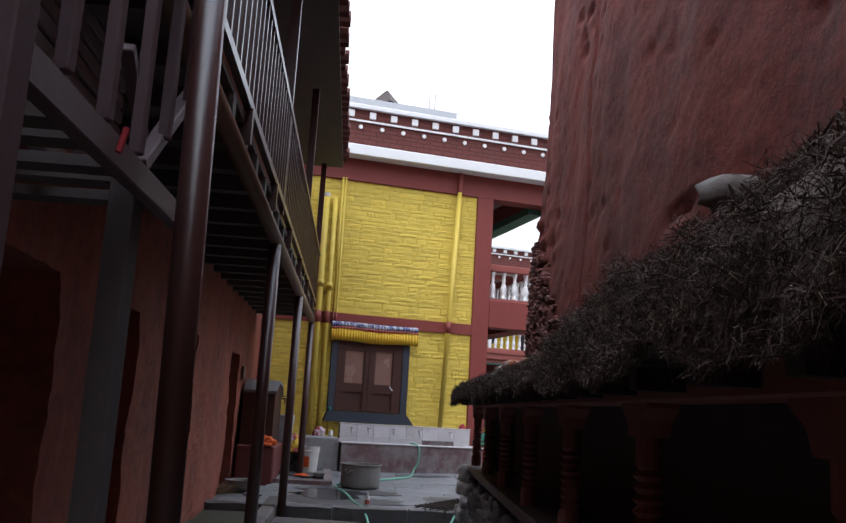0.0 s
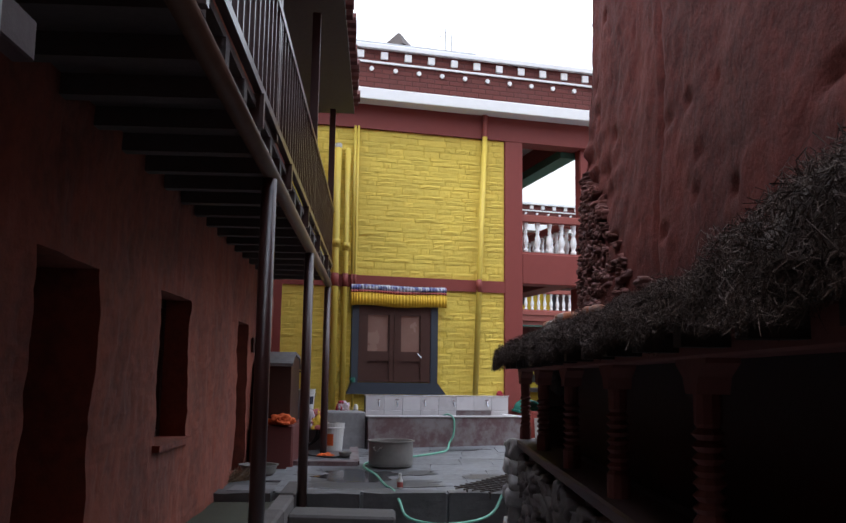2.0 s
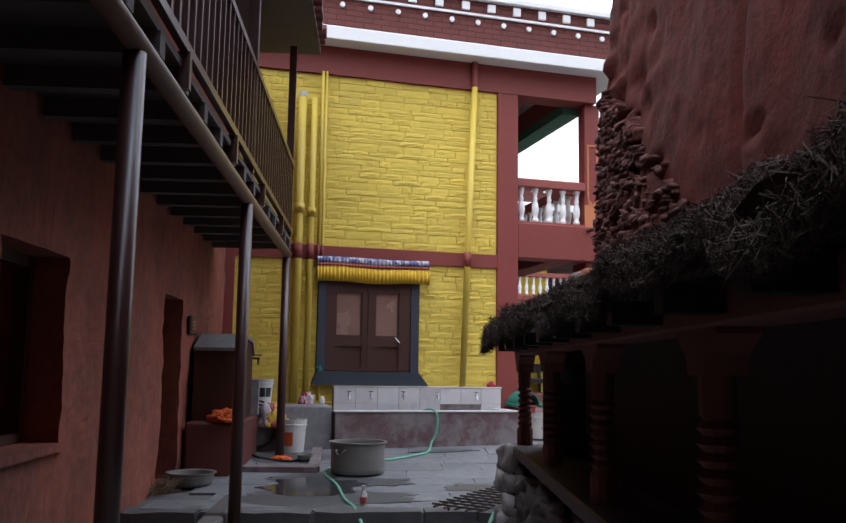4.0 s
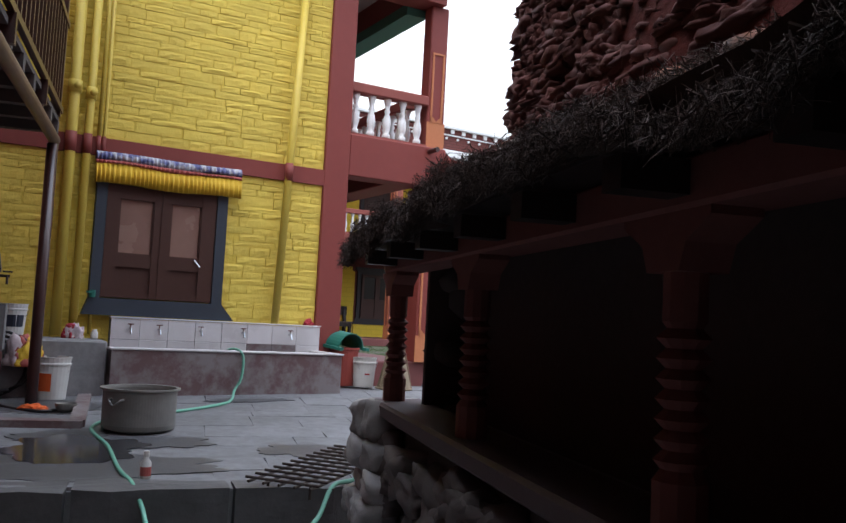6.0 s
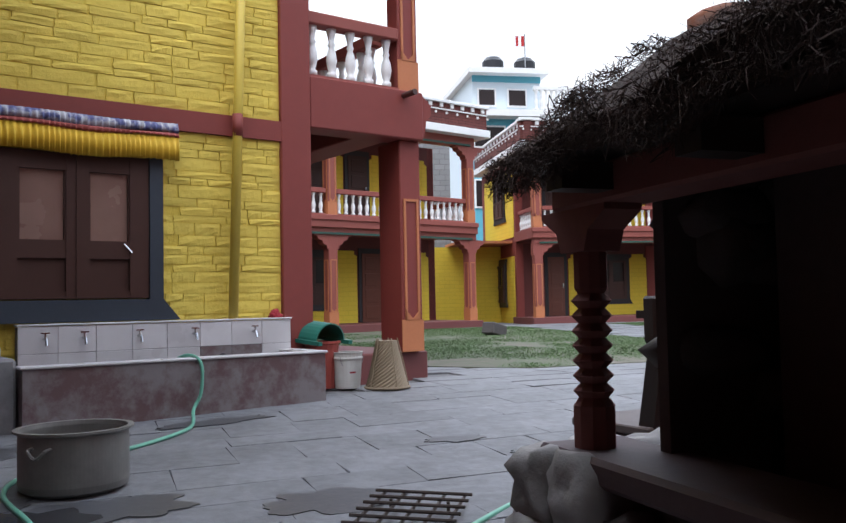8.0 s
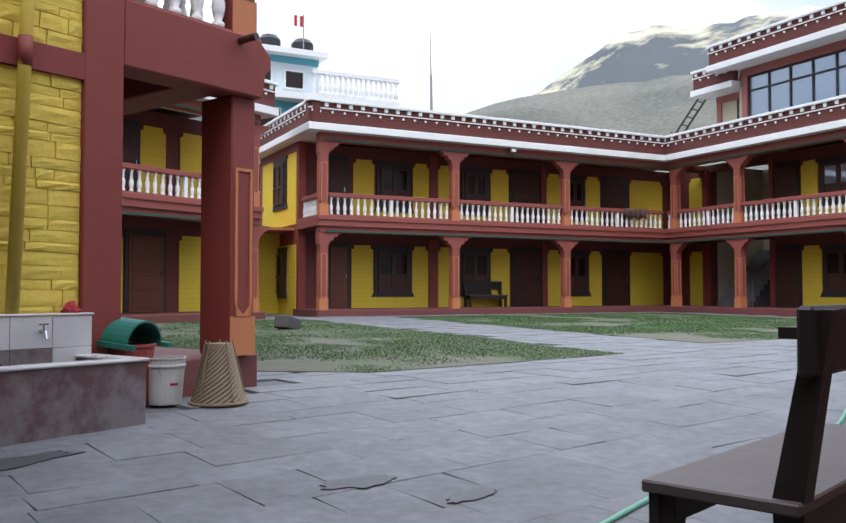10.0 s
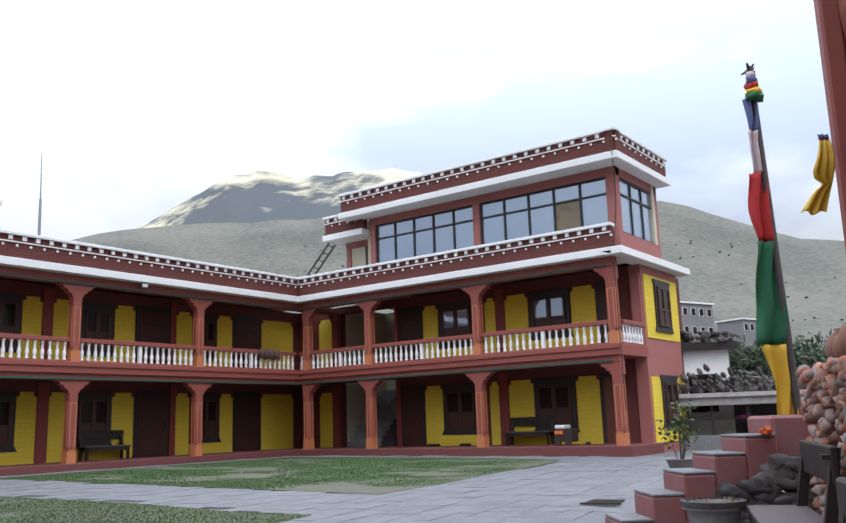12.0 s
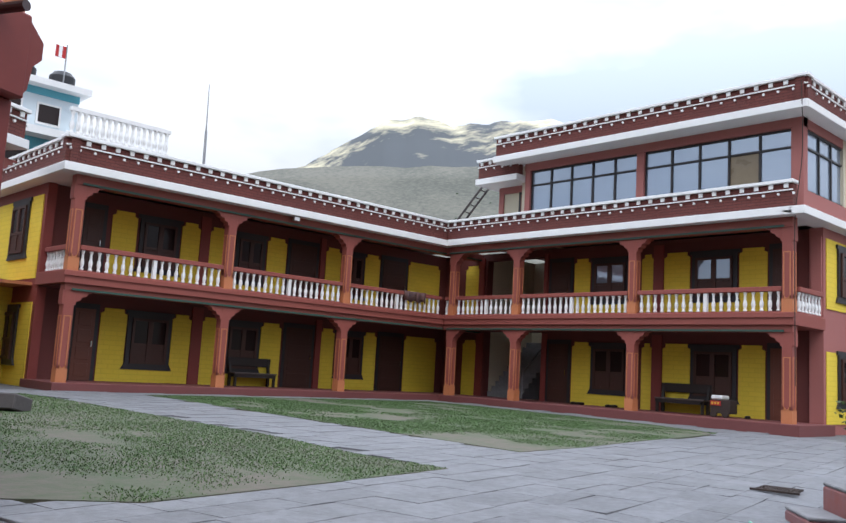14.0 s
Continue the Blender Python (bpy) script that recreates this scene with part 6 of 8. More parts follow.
# green hose
hg = thing("garden_hose", Matrix.Identity(4), "mint green garden hose trailing from trough to step", "hose")
W = lambda u, y, z: WA @ Vector((u, y, z))
pts = spline([W(-1.25, -0.35, 0.16), W(-1.18, -0.5, 0.36), W(-1.12, -0.67, 0.425), W(-1.05, -0.75, 0.36), W(-1.06, -0.77, 0.15), W(-1.13, -0.80, 0.03), (-1.98, 13.05, lev(-2, 13, 0.014)), (-2.03, 12.75, lev(-2, 12.7, 0.014)), (-2.25, 12.35, lev(-2.2, 12.3, 0.014)), (-2.5, 12.05, lev(-2.5, 12, 0.014)), (-2.72, 11.7, lev(-2.7, 11.7, 0.014)), (-2.72, 11.30, lev(-2.7, 11.3, 0.014)), (-2.45, 10.75, lev(-2.4, 10.7, 0.014)), (-2.2, 10.1, lev(-2.2, 10.1, 0.014)), (-2.03, 9.73, -0.165), (-1.93, 9.55, -0.24), (-1.8, 9.35, -0.36), (-1.45, 9.1, -0.365), (-1.15, 9.4, -0.36), (-1.02, 9.62, -0.30), (-0.95, 9.82, -0.165), (-0.83, 10.06, -0.165), (-0.58, 10.42, -0.155), (-0.1, 10.9, -0.14), (0.62, 11.28, lev(0, 11.2, 0.014)), (1.6, 11.7, lev(1, 11.7, 0.014)), (2.95, 12.1, lev(3, 12.1, 0.014)), (3.9, 12.65, lev(3, 12.6, 0.014)), (4.9, 13.15, lev(5, 13.1, 0.014)), (5.45, 13.55, lev(5, 13.5, 0.014))], 8)
part("hose_line", run(bmesh.new(), pts, 0.0135, 8), HOSE, hg, smooth=True)

# grid of iron bars on stones
grate = thing("iron_grating", Matrix.Identity(4), "rusty welded iron bar grating lying on paving", "grating")
A, Bv, Cv = Vector((-1.40, 9.66, -0.12)), Vector((0.48, 1.20, 0.02)), Vector((0.34, -0.18, 0.0))
for k in range(5):
    part("bar", tube(bmesh.new(), A + Cv * (k / 4), A + Cv * (k / 4) + Bv, 0.008, 6), IRON, grate)
for k in range(12):
    s = A + Bv * (0.03 + 0.94 * k / 11) + Vector((0, 0, 0.015))
    part("cross_bar", tube(bmesh.new(), s - Cv * 0.1, s + Cv * 1.1, 0.008, 6), IRON, grate)
for k in (0.1, 0.9):
    for c in (0.15, 0.85):
        p = A + Bv * k + Cv * c
        part("foot", tube(bmesh.new(), (p.x, p.y, level(p.x, p.y)), (p.x, p.y, p.z), 0.008, 6), IRON, grate)

# bin with a lid, woven basket
bn = thing("waste_bin", pose(-0.98, 14.72, lev(-1, 14.7)), "faded red plastic bin with a green hooded lid", "bin")
part("bin_body", lathe(bmesh.new(), [(0.13, 0), (0.135, 0.01), (0.17, 0.40), (0.185, 0.41), (0.185, 0.43), (0.165, 0.43), (0.12, 0.02)], 20), PLASTIC_RED, bn)
bm = bmesh.new()
lidm = pose(-0.02, -0.02, 0.44, 0, 6, -48)
n = 14
prev = None
for k in range(n + 1):
    a = math.pi * k / n
    rows = []
    for x, sc in ((-0.25, 0.8), (-0.2, 1.0), (0.15, 1.0)):
        for rr in (0.17 * sc, 0.158 * sc):
            rows.append(bm.verts.new(lidm @ Vector((x, rr * math.cos(a) * 1.12, rr * math.sin(a)))))
    if prev:
        for i, j in ((0, 2), (2, 4), (4, 5), (3, 1), (5, 3)):
            bm.faces.new((prev[i], prev[j], rows[j], rows[i]))
    prev = rows
box(bm, -0.25, 0.22, -0.22, -0.17, -0.02, 0.015, lidm)
box(bm, -0.25, 0.22, 0.17, 0.22, -0.02, 0.015, lidm)
box(bm, -0.27, -0.2, -0.2, 0.2, -0.02, 0.012, lidm)
part("bin_lid", bm, PLASTIC_GREEN, bn, "teal green hooded lid lying loose")
bk = thing("woven_basket", pose(-0.40, 14.50, lev(-0.4, 14.5)), "conical woven cane basket turned upside down", "basket")
bm = bmesh.new()
rings = 26
seg = 44
grid_b = []
for k in range(rings + 1):
    f = k / rings
    row = []
    for i in range(seg):
        a = 2 * math.pi * i / seg
        wv = 0.004 * (1 if (i + k) % 2 else -1)
        r = 0.195 - 0.105 * f ** 0.9 + wv
        row.append(bm.verts.new((r * math.cos(a), r * math.sin(a), 0.01 + 0.42 * f)))
    grid_b.append(row)
for a, b in zip(grid_b, grid_b[1:]):
    for i in range(seg):
        j = (i + 1) % seg
        bm.faces.new((a[i], a[j], b[j], b[i]))
bm.faces.new(grid_b[-1])
part("basket_weave", bm, BASKET, bk)
bm = run(bmesh.new(), [(0.2 * math.cos(a), 0.2 * math.sin(a), 0.012) for a in [2 * math.pi * i / 32 for i in range(33)]], 0.013, 6)
part("basket_rim", bm, BASKET, bk)
for i in range(5):
    a = i * 2 * math.pi / 5
    part("stay", run(bmesh.new(), [(0.2 * math.cos(a), 0.2 * math.sin(a), 0.01), (0.155 * math.cos(a), 0.155 * math.sin(a), 0.22), (0.098 * math.cos(a), 0.098 * math.sin(a), 0.45)], 0.006, 5), BASKET, bk)

# planting bed with kerb, straw, by the red wall
bed = tagged(part("planting_bed", box(bmesh.new(), -1.2, 2.6, -0.62, 0.0, -0.5, -0.26, ALLEY_L), BED_SOIL), "dark earth bed along the red wall", "bed", kind="structure")
kb = thing("bed_kerb", ALLEY_L, "grey cement kerb of a planting bed", "kerb")
for k in range(4):
    part("kerb_stone", box(bmesh.new(), -1.2 + 0.96 * k, -0.26 + 0.96 * k, -0.78, -0.62, -0.5, -0.17 + 0.012 * (k % 2), None, bevel=0.02), STONE_DARK, kb)
straw = thing("straw_bundle", pose(-3.86, 10.15, lev(-3.9, 10.1) - 0.01), "small bundle of dry straw beside a pail", "straw")
bm = bmesh.new()
for k in range(160):
    a = random.uniform(0, 6.28)
    p = Vector((random.gauss(0, 0.07), random.gauss(0, 0.09), 0.008))
    tube(bm, p, p + Vector((0.16 * math.cos(a), 0.16 * math.sin(a), random.uniform(0, 0.14))), 0.0025, 3)
part("straw_tuft", bm, BASKET, straw)["kind"] = "stuff"

# loose slab and lower flags in the alley
ls = tagged(part("loose_slab", box(bmesh.new(), -0.47, 0.47, -0.24, 0.24, 0, 0.10, None, bevel=0.02), STONE_DARK), "loose thick grey stone slab lying in the alley", "slab")
ls.matrix_basis = pose(-2.32, 8.93, -0.365, 0, 1, 12)

# ---- benches ----
def bench(name, m, length, depth, seat, back, label, group="", board=0.24):
    t = thing(name, m, label, "bench", group)
    part("seat", box(bmesh.new(), 0, length, 0, depth, seat - 0.035, seat, None, bevel=0.006), WOOD_WORN, t, "scuffed brown seat board")
    part("apron", box(bmesh.new(), 0.02, length - 0.02, depth - 0.045, depth - 0.015, seat - 0.14, seat - 0.036), WOOD_DARK, t)
    part("apron", box(bmesh.new(), 0.02, length - 0.02, 0.015, 0.045, seat - 0.14, seat - 0.036), WOOD_DARK, t)
    for x in (0.03, length - 0.10):
        part("leg", box(bmesh.new(), x, x + 0.07, depth - 0.09, depth - 0.015, 0, seat - 0.037, None, bevel=0.004), WOOD_DARK, t)
        bm = prism(bmesh.new(), [(0.0, 0), (0.07, 0), (0.08, seat), (-0.02, back), (-0.075, back), (0.0, seat)], x, x + 0.075, Matrix(((0, 1, 0, 0), (1, 0, 0, 0), (0, 0, 1, 0), (0, 0, 0, 1))))
        part("back_post", bm, WOOD_DARK, t)
    rest = box(bmesh.new(), -0.015, length + 0.015, -0.045, 0.0, back - board, back + 0.01, None, bevel=0.01)
    part("backrest", rest, WOOD_DARK, t, "dark wooden back board")
    part("end_stop", box(bmesh.new(), 0.005, 0.105, -0.005, 0.05, back - 0.075, back - 0.045), WOOD_DARK, t)
    return t


g0 = -0.17
bench("wooden_bench", pose(-0.05, 9.88, g0, 0, 0, 20.5), 1.45, 0.44, 0.46, 0.95, "heavy dark wooden bench with a worn seat", "benches by the shrine", 0.17)
bench("wooden_bench", pose(4.12, 10.98, -0.14, 0, 0, 20.5), 1.45, 0.46, 0.42, 0.92, "dark wooden bench in front of a rubble wall", "benches by the shrine")
bench("wooden_bench", WL @ pose(11.75, 1.05, Z_PLINTH), 1.45, 0.4, 0.40, 0.82, "dark wooden bench on a veranda").matrix_basis = WL @ pose(13.2, DEPTH - 0.12, Z_PLINTH, 0, 0, 180)
bench("wooden_bench", WR @ pose(8.9, DEPTH - 0.12, Z_PLINTH, 0, 0, 180), 1.5, 0.4, 0.40, 0.80, "blue-grey wooden bench on a veranda")
bench("wooden_bench", WB @ pose(-4.9, DEPTH - 0.12, Z_PLINTH, 0, 0, 180), 1.4, 0.4, 0.40, 0.80, "wooden bench under a veranda window")
tb = thing("small_table", WA @ pose(0.42, 2.2, 0.30), "low dark wooden table on a veranda", "table")
part("tabletop", box(bmesh.new(), 0, 0.75, 0, 0.5, 0.40, 0.45, None, bevel=0.006), WOOD_DARK, tb)
for x in (0.02, 0.67):
    for y in (0.02, 0.42):
        part("leg", box(bmesh.new(), x, x + 0.06, y, y + 0.06, 0, 0.40), WOOD_DARK, tb)

# ---- veranda things ----
gen = thing("portable_generator", WR @ pose(9.45, 0.45, Z_PLINTH), "small red and black portable generator on a veranda", "generator")
part("generator_body", box(bmesh.new(), 0, 0.55, 0, 0.4, 0.10, 0.45, None, bevel=0.02), IRON, gen)
part("fuel_tank", box(bmesh.new(), 0.02, 0.34, -0.005, 0.4, 0.452, 0.56, None, bevel=0.03), WHITE, gen)
part("side_panel", box(bmesh.new(), 0.02, 0.30, -0.02, -0.002, 0.30, 0.42), FLAG_RED, gen)
for k in range(3):
    part("writing_bar", box(bmesh.new(), 0.05 + 0.08 * k, 0.10 + 0.08 * k, -0.024, -0.021, 0.33, 0.39), YELLOW_CLOTH, gen)
for x in (0.1, 0.42):
    part("wheel", tube(bmesh.new(), (x, -0.03, 0.09), (x, 0.05, 0.09), 0.09, 16), IRON, gen)
for x0, y0 in ((4.6, 1.2), (4.75, 1.22), (4.9, 1.18), (5.85, 1.2), (6.0, 1.25), (10.2, 1.0)):
    sh = thing("shoe", WR @ pose(x0, y0, Z_PLINTH, 0, 0, random.uniform(-20, 20)), "dark shoe standing outside a door", "shoe", "shoes on the veranda")
    bm = bmesh.new()
    stone(bm, pose(0, 0, 0.04), 0.05, 0.13, 0.04, 0.15, 2)
    part("upper", bm, WOOD_DARK, sh)
    part("sole", box(bmesh.new(), -0.045, 0.045, -0.12, 0.12, 0, 0.015, None, bevel=0.004), IRON, sh)
# blanket on the rail
bl = thing("blanket", WL @ pose(17.0, -0.02, 0), "brown and red blanket hung over a balcony rail", "blanket")
bm = bmesh.new()
rows = []
for i in range(25):
    x = 0.95 * i / 24
    wv = 0.02 * math.sin(i * 1.1)
    rows.append([bm.verts.new((x, y + s * wv, z)) for y, z, s in ((-0.11, 3.26 + 0.03 * math.sin(i * 0.7), 1), (-0.11, 3.5, 1), (-0.09, 3.59, 0.3), (0.09, 3.59, 0.3), (0.11, 3.45, 1))])
for a, b in zip(rows, rows[1:]):
    for k in range(4):
        bm.faces.new((a[k], b[k], b[k + 1], a[k + 1]))
ob = part("blanket_cloth", bm, mat("brown_blanket", (0.16, 0.07, 0.05), 0.9, dark=(0.05, 0.04, 0.05), grain=8, stain=5, amount=1.0, bump=0.3), bl, smooth=True)
ob.modifiers.new("thickness", "SOLIDIFY").thickness = 0.015
# flood lamp under the eave
fl = thing("flood_lamp", WL @ pose(12.45, -0.30, 5.16), "small grey flood lamp under an eave", "lamp")
part("lamp_body", box(bmesh.new(), -0.1, 0.1, -0.06, 0.04, -0.06, 0.06, None, bevel=0.01), STEEL, fl)
part("lamp_glass", box(bmesh.new(), -0.085, 0.085, -0.067, -0.061, -0.048, 0.048), WHITE, fl)
part("lamp_arm", tube(bmesh.new(), (0, 0, 0.06), (0, 0.02, 0.09), 0.015, 8), STEEL, fl)
# ladder against the roof porch
ld = thing("wooden_ladder", Matrix.Identity(4), "grey wooden ladder leaning on the roof", "ladder")
p0, p1 = Vector((19.5, 31.6, 5.55)), Vector((20.0, 29.65, 8.0))
wv = Vector((0.42, 0.1, 0))
for s in (0, 1):
    part("stile", tube(bmesh.new(), p0 + wv * s, p1 + wv * s, 0.04, 8), WOOD_GREY, ld)
for k in range(10):
    q = p0.lerp(p1, 0.06 + 0.1 * k)
    part("rung", tube(bmesh.new(), q, q + wv, 0.022, 6), WOOD_GREY, ld)
# power wire at the wing's corner
pw = thing("power_wire", Matrix.Identity(4), "thin dark wire sagging down a corner", "wire")
pts = spline([(18.5, 18.5, 8.5), (18.8, 18.6, 6.8), (18.75, 18.75, 5.2), (18.62, 18.7, 3.2), (18.7, 18.72, 1.2)], 6)
part("wire", run(bmesh.new(), pts, 0.012, 5), IRON, pw)

# ---- steps, shrine front, planters and flag ----
ST = pose(5.55, 13.13, 0, 0, 0, -50.9)
steps = thing("stone_steps", ST, "red painted stone steps with pale cement treads", "steps")
for k, z in enumerate((0.09, 0.31, 0.50, 0.66, 0.82)):
    part("riser_block", box(bmesh.new(), 0.0 + 0.31 * k, 0.31 * (k + 1) - 0.004, 0.0, 0.62, -0.2, z - 0.03, None, bevel=0.015), mat("worn_red_step_paint", (0.30, 0.075, 0.05), 0.75, dark=(0.22, 0.15, 0.17), grain=9, stain=3, amount=0.9, bump=0.3) if k == 0 else steps.children[0].data.materials[0], steps)
    part("tread", box(bmesh.new(), 0.002 + 0.31 * k, 0.31 * (k + 1) - 0.006, 0.002, 0.62, z - 0.028, z, None, bevel=0.008), CONCRETE, steps, "pale worn cement tread")
part("top_block", box(bmesh.new(), 1.56, 2.0, 0.1, 0.7, 0.55, 0.99, None, bevel=0.03), steps.children[0].data.materials[0], steps)
random.seed(31)
for k in range(46):
    x = random.uniform(0.95, 2.0)
    z = random.uniform(-0.1, min(0.72, 0.15 + 0.45 * (x - 0.6)))
    bm = stone(bmesh.new(), pose(x, -0.02, z, random.uniform(-15, 15), random.uniform(-20, 20), 0), random.uniform(0.09, 0.17), 0.06, random.uniform(0.05, 0.10), 0.45, 3, 0.88)
    part("stone", bm, STONE_DARK, steps, smooth=True)
# iron gully grating beside the steps
gg = thing("gully_grating", pose(7.6, 14.25, lev(7, 14) + 0.03, 0, 0, 12), "small black iron gully grating in the paving", "grating")
for k in range(9):
    part("bar", box(bmesh.new(), -0.2 + 0.048 * k, -0.18 + 0.048 * k, -0.2, 0.2, 0, 0.02), IRON, gg)
part("rim", box(bmesh.new(), -0.24, -0.21, -0.24, 0.24, 0, 0.022), IRON, gg)

# front of the shrine towards the yard
front = thing("rubble_shrine", FRONT, "rubble and red clay shrine with a stone ledge", "shrine")
part("wall_core", box(bmesh.new(), 0.15, 7.2, 0.12, 0.8, -0.5, 1.32), CLAY, front, "red clay core of the front wall")
random.seed(17)
for k in range(298):
    x, z = random.uniform(0.1, 3.6), random.uniform(-0.2, 1.38)
    bm = stone(bmesh.new(), pose(x, 0.10, z, random.uniform(-12, 12), random.uniform(-15, 15), 0), random.uniform(0.07, 0.16), 0.07, random.uniform(0.03, 0.065), 0.5, 2, 0.85)
    part("stone", bm, RUBBLE_OCHRE, front, smooth=True)
bm = bmesh.new()
rows = []
for i in range(60):
    x = 2.26 + 4.95 * i / 59
    row = []
    for k in range(60):
        z = 1.3 + 6.0 * k / 59
        p = Vector((x, z, 7))
        row.append(bm.verts.new((x + (0.05 * noise.noise(Vector((z * 2, 3, 3))) if i == 0 else 0), 0.26 + 0.05 * noise.noise(p * 0.9) + 0.03 * noise.noise(p * 3) + 0.012 * noise.noise(p * 9), z)))
    rows.append(row)
for a, b in zip(rows, rows[1:]):
    for k in range(59):
        bm.faces.new((a[k], b[k], b[k + 1], a[k + 1]))
part("upper_wall", bm, CLAY, front, "rough orange-red clay wall")
part("upper_core", box(bmesh.new(), 2.33, 6.9, 0.42, 3.0, 1.3, 7.2), CLAY, front)
part("corner_timber", box(bmesh.new(), 2.46, 2.64, 0.12, 0.26, 1.3, 7.2, None, bevel=0.02), RED_COLUMN, front, "weathered red timber")
for x, s in ((2.11, 0.19), (1.71, 0.16), (1.41, 0.17), (2.31, 0.15), (1.06, 0.10)):
    j = thing("clay_jar", FRONT @ pose(x, 0.25, 1.36), "earthy brown clay jar lying on a ledge", "jar", "jars on the ledge")
    part("jar_body", lathe(bmesh.new(), [(0.4 * s, 0), (0.9 * s, 0.3 * s), (s, 0.8 * s), (0.8 * s, 1.35 * s), (0.45 * s, 1.6 * s), (0.5 * s, 1.75 * s)], 20), mat("terracotta", (0.26, 0.12, 0.08), 0.8, dark=(0.14, 0.08, 0.06), bump=0.2) if x == 2.11 else bpy.data.materials["terracotta"], j, smooth=True)
yc = thing("hanging_scarf", FRONT @ pose(2.59, 0.10, 2.86) @ Matrix.Scale(0.72, 4), "yellow satin scarf knotted to a red timber", "scarf")


def drape(f0, f1, n):
    bm = bmesh.new()
    rows = []
    for i in range(n + 1):
        f = f0 + (f1 - f0) * i / n
        w = float(np.interp(f, [0, 0.45, 0.55, 0.62, 0.72, 1.0], [0.11, 0.20, 0.17, 0.07, 0.14, 0.23]))
        row = []
        for k in range(11):
            s = 0.10 * f * f + w * k / 10 + 0.02
            ripple = 0.022 * math.sin(k * 1.5 + 2 * f) + 0.05 * math.sin(f * 5)
            row.append(bm.verts.new((0.32 * s + 0.95 * ripple, -0.95 * s + 0.32 * ripple, -0.70 * f + 0.02 * math.sin(k * 0.9) * f)))
        rows.append(row)
    for a, b in zip(rows, rows[1:]):
        for k in range(10):
            bm.faces.new((a[k], a[k + 1], b[k + 1], b[k]))
    return bm


for f0, f1, colour, word in ((-0.10, -0.04, FLAG_BLUE, "blue hem band"), (-0.04, 0.0, RED_CLOTH, "red hem band")):
    ob = part("scarf_band", drape(f0, f1, 3), colour, yc, word, smooth=True)
    ob.modifiers.new("thickness", "SOLIDIFY").thickness = 0.006
bm = drape(0.0, 1.0, 28)
ob = part("scarf_cloth", bm, YELLOW_CLOTH, yc, smooth=True)
ob.modifiers.new("thickness", "SOLIDIFY").thickness = 0.006
rag("marigold_garland", pose(6.45, 12.0, 0.82), "small orange marigold garland on a step wall", [ORANGE_CLOTH], 0.06, 40, "garland", 0.8)

# planter and shrub
pl = thing("stone_planter", pose(5.12, 12.12, lev(5, 12)) @ Matrix.Scale(0.88, 4), "weathered white round planter with dry earth", "planter")
part("planter_body", lathe(bmesh.new(), [(0.16, 0), (0.17, 0.03), (0.24, 0.38), (0.285, 0.41), (0.29, 0.46), (0.27, 0.475), (0.24, 0.46), (0.22, 0.42), (0.02, 0.41)], 48), RUBBLE_GREY, pl, smooth=False)
part("planter_rim", lathe(bmesh.new(), [(0.275, 0.415), (0.296, 0.43), (0.296, 0.478), (0.25, 0.482), (0.245, 0.44)], 28, cap=False), STONE_DARK, pl, "dark weathered rim")
bm = bmesh.new()
for k in range(40):
    a = random.uniform(0, 6.28)
    tube(bm, (0.12 * math.cos(a), 0.12 * math.sin(a), 0.42), (0.2 * math.cos(a + 0.5), 0.2 * math.sin(a + 0.5), 0.44 + random.uniform(0, 0.07)), 0.004, 3)
part("dry_stalks", bm, BASKET, pl)


def shrub(name, m, h, w, n, label, leaf, size=0.05, pot_r=0.0):
    t = thing(name, m, label, "plant")
    bm = bmesh.new()
    tips = []
    rnd2 = random.Random(n)
    for k in range(9):
        a = rnd2.uniform(0, 6.28)
        b = Vector((0.05 * math.cos(a), 0.05 * math.sin(a), 0))
        e = Vector((w * rnd2.uniform(0.3, 1) * math.cos(a), w * rnd2.uniform(0.3, 1) * math.sin(a), h * rnd2.uniform(0.6, 1)))
        mid = b.lerp(e, 0.5) + Vector((0, 0, 0.1 * h))
        run(bm, spline([b, mid, e], 4), 0.008, 5)
        tips.append((b, mid, e))
    part("stem", bm, WOOD_GREY, t)
    bm = bmesh.new()
    for k in range(n):
        b, mid, e = rnd2.choice(tips)
        f = rnd2.uniform(0.35, 1.05)
        p = b.lerp(mid, f * 2) if f < 0.5 else mid.lerp(e, f * 2 - 1)
        p = p + Vector((rnd2.gauss(0, 0.3 * w), rnd2.gauss(0, 0.3 * w), rnd2.gauss(0, 0.12 * h))) * 0.6
        d1 = Vector((rnd2.gauss(0, 1), rnd2.gauss(0, 1), rnd2.gauss(0.1, 0.6))).normalized()
        d2 = d1.cross(Vector((rnd2.gauss(0, 1), rnd2.gauss(0, 1), rnd2.gauss(0, 1)))).normalized()
        s = size * rnd2.uniform(0.6, 1.3)
        bm.faces.new([bm.verts.new(p), bm.verts.new(p + d1 * s * 0.5 + d2 * s * 0.28), bm.verts.new(p + d1 * s), bm.verts.new(p + d1 * s * 0.5 - d2 * s * 0.28)])
    lf = part("foliage", bm, leaf, t, "many small dusty green leaves")
    lf["kind"] = "stuff"
    if pot_r:
        part("pot", lathe(bmesh.new(), [(pot_r * 0.7, -0.25), (pot_r, 0.0), (pot_r * 1.08, 0.02), (pot_r * 0.9, 0.02)], 18), STONE_DARK, t, "dark clay pot")
    return t


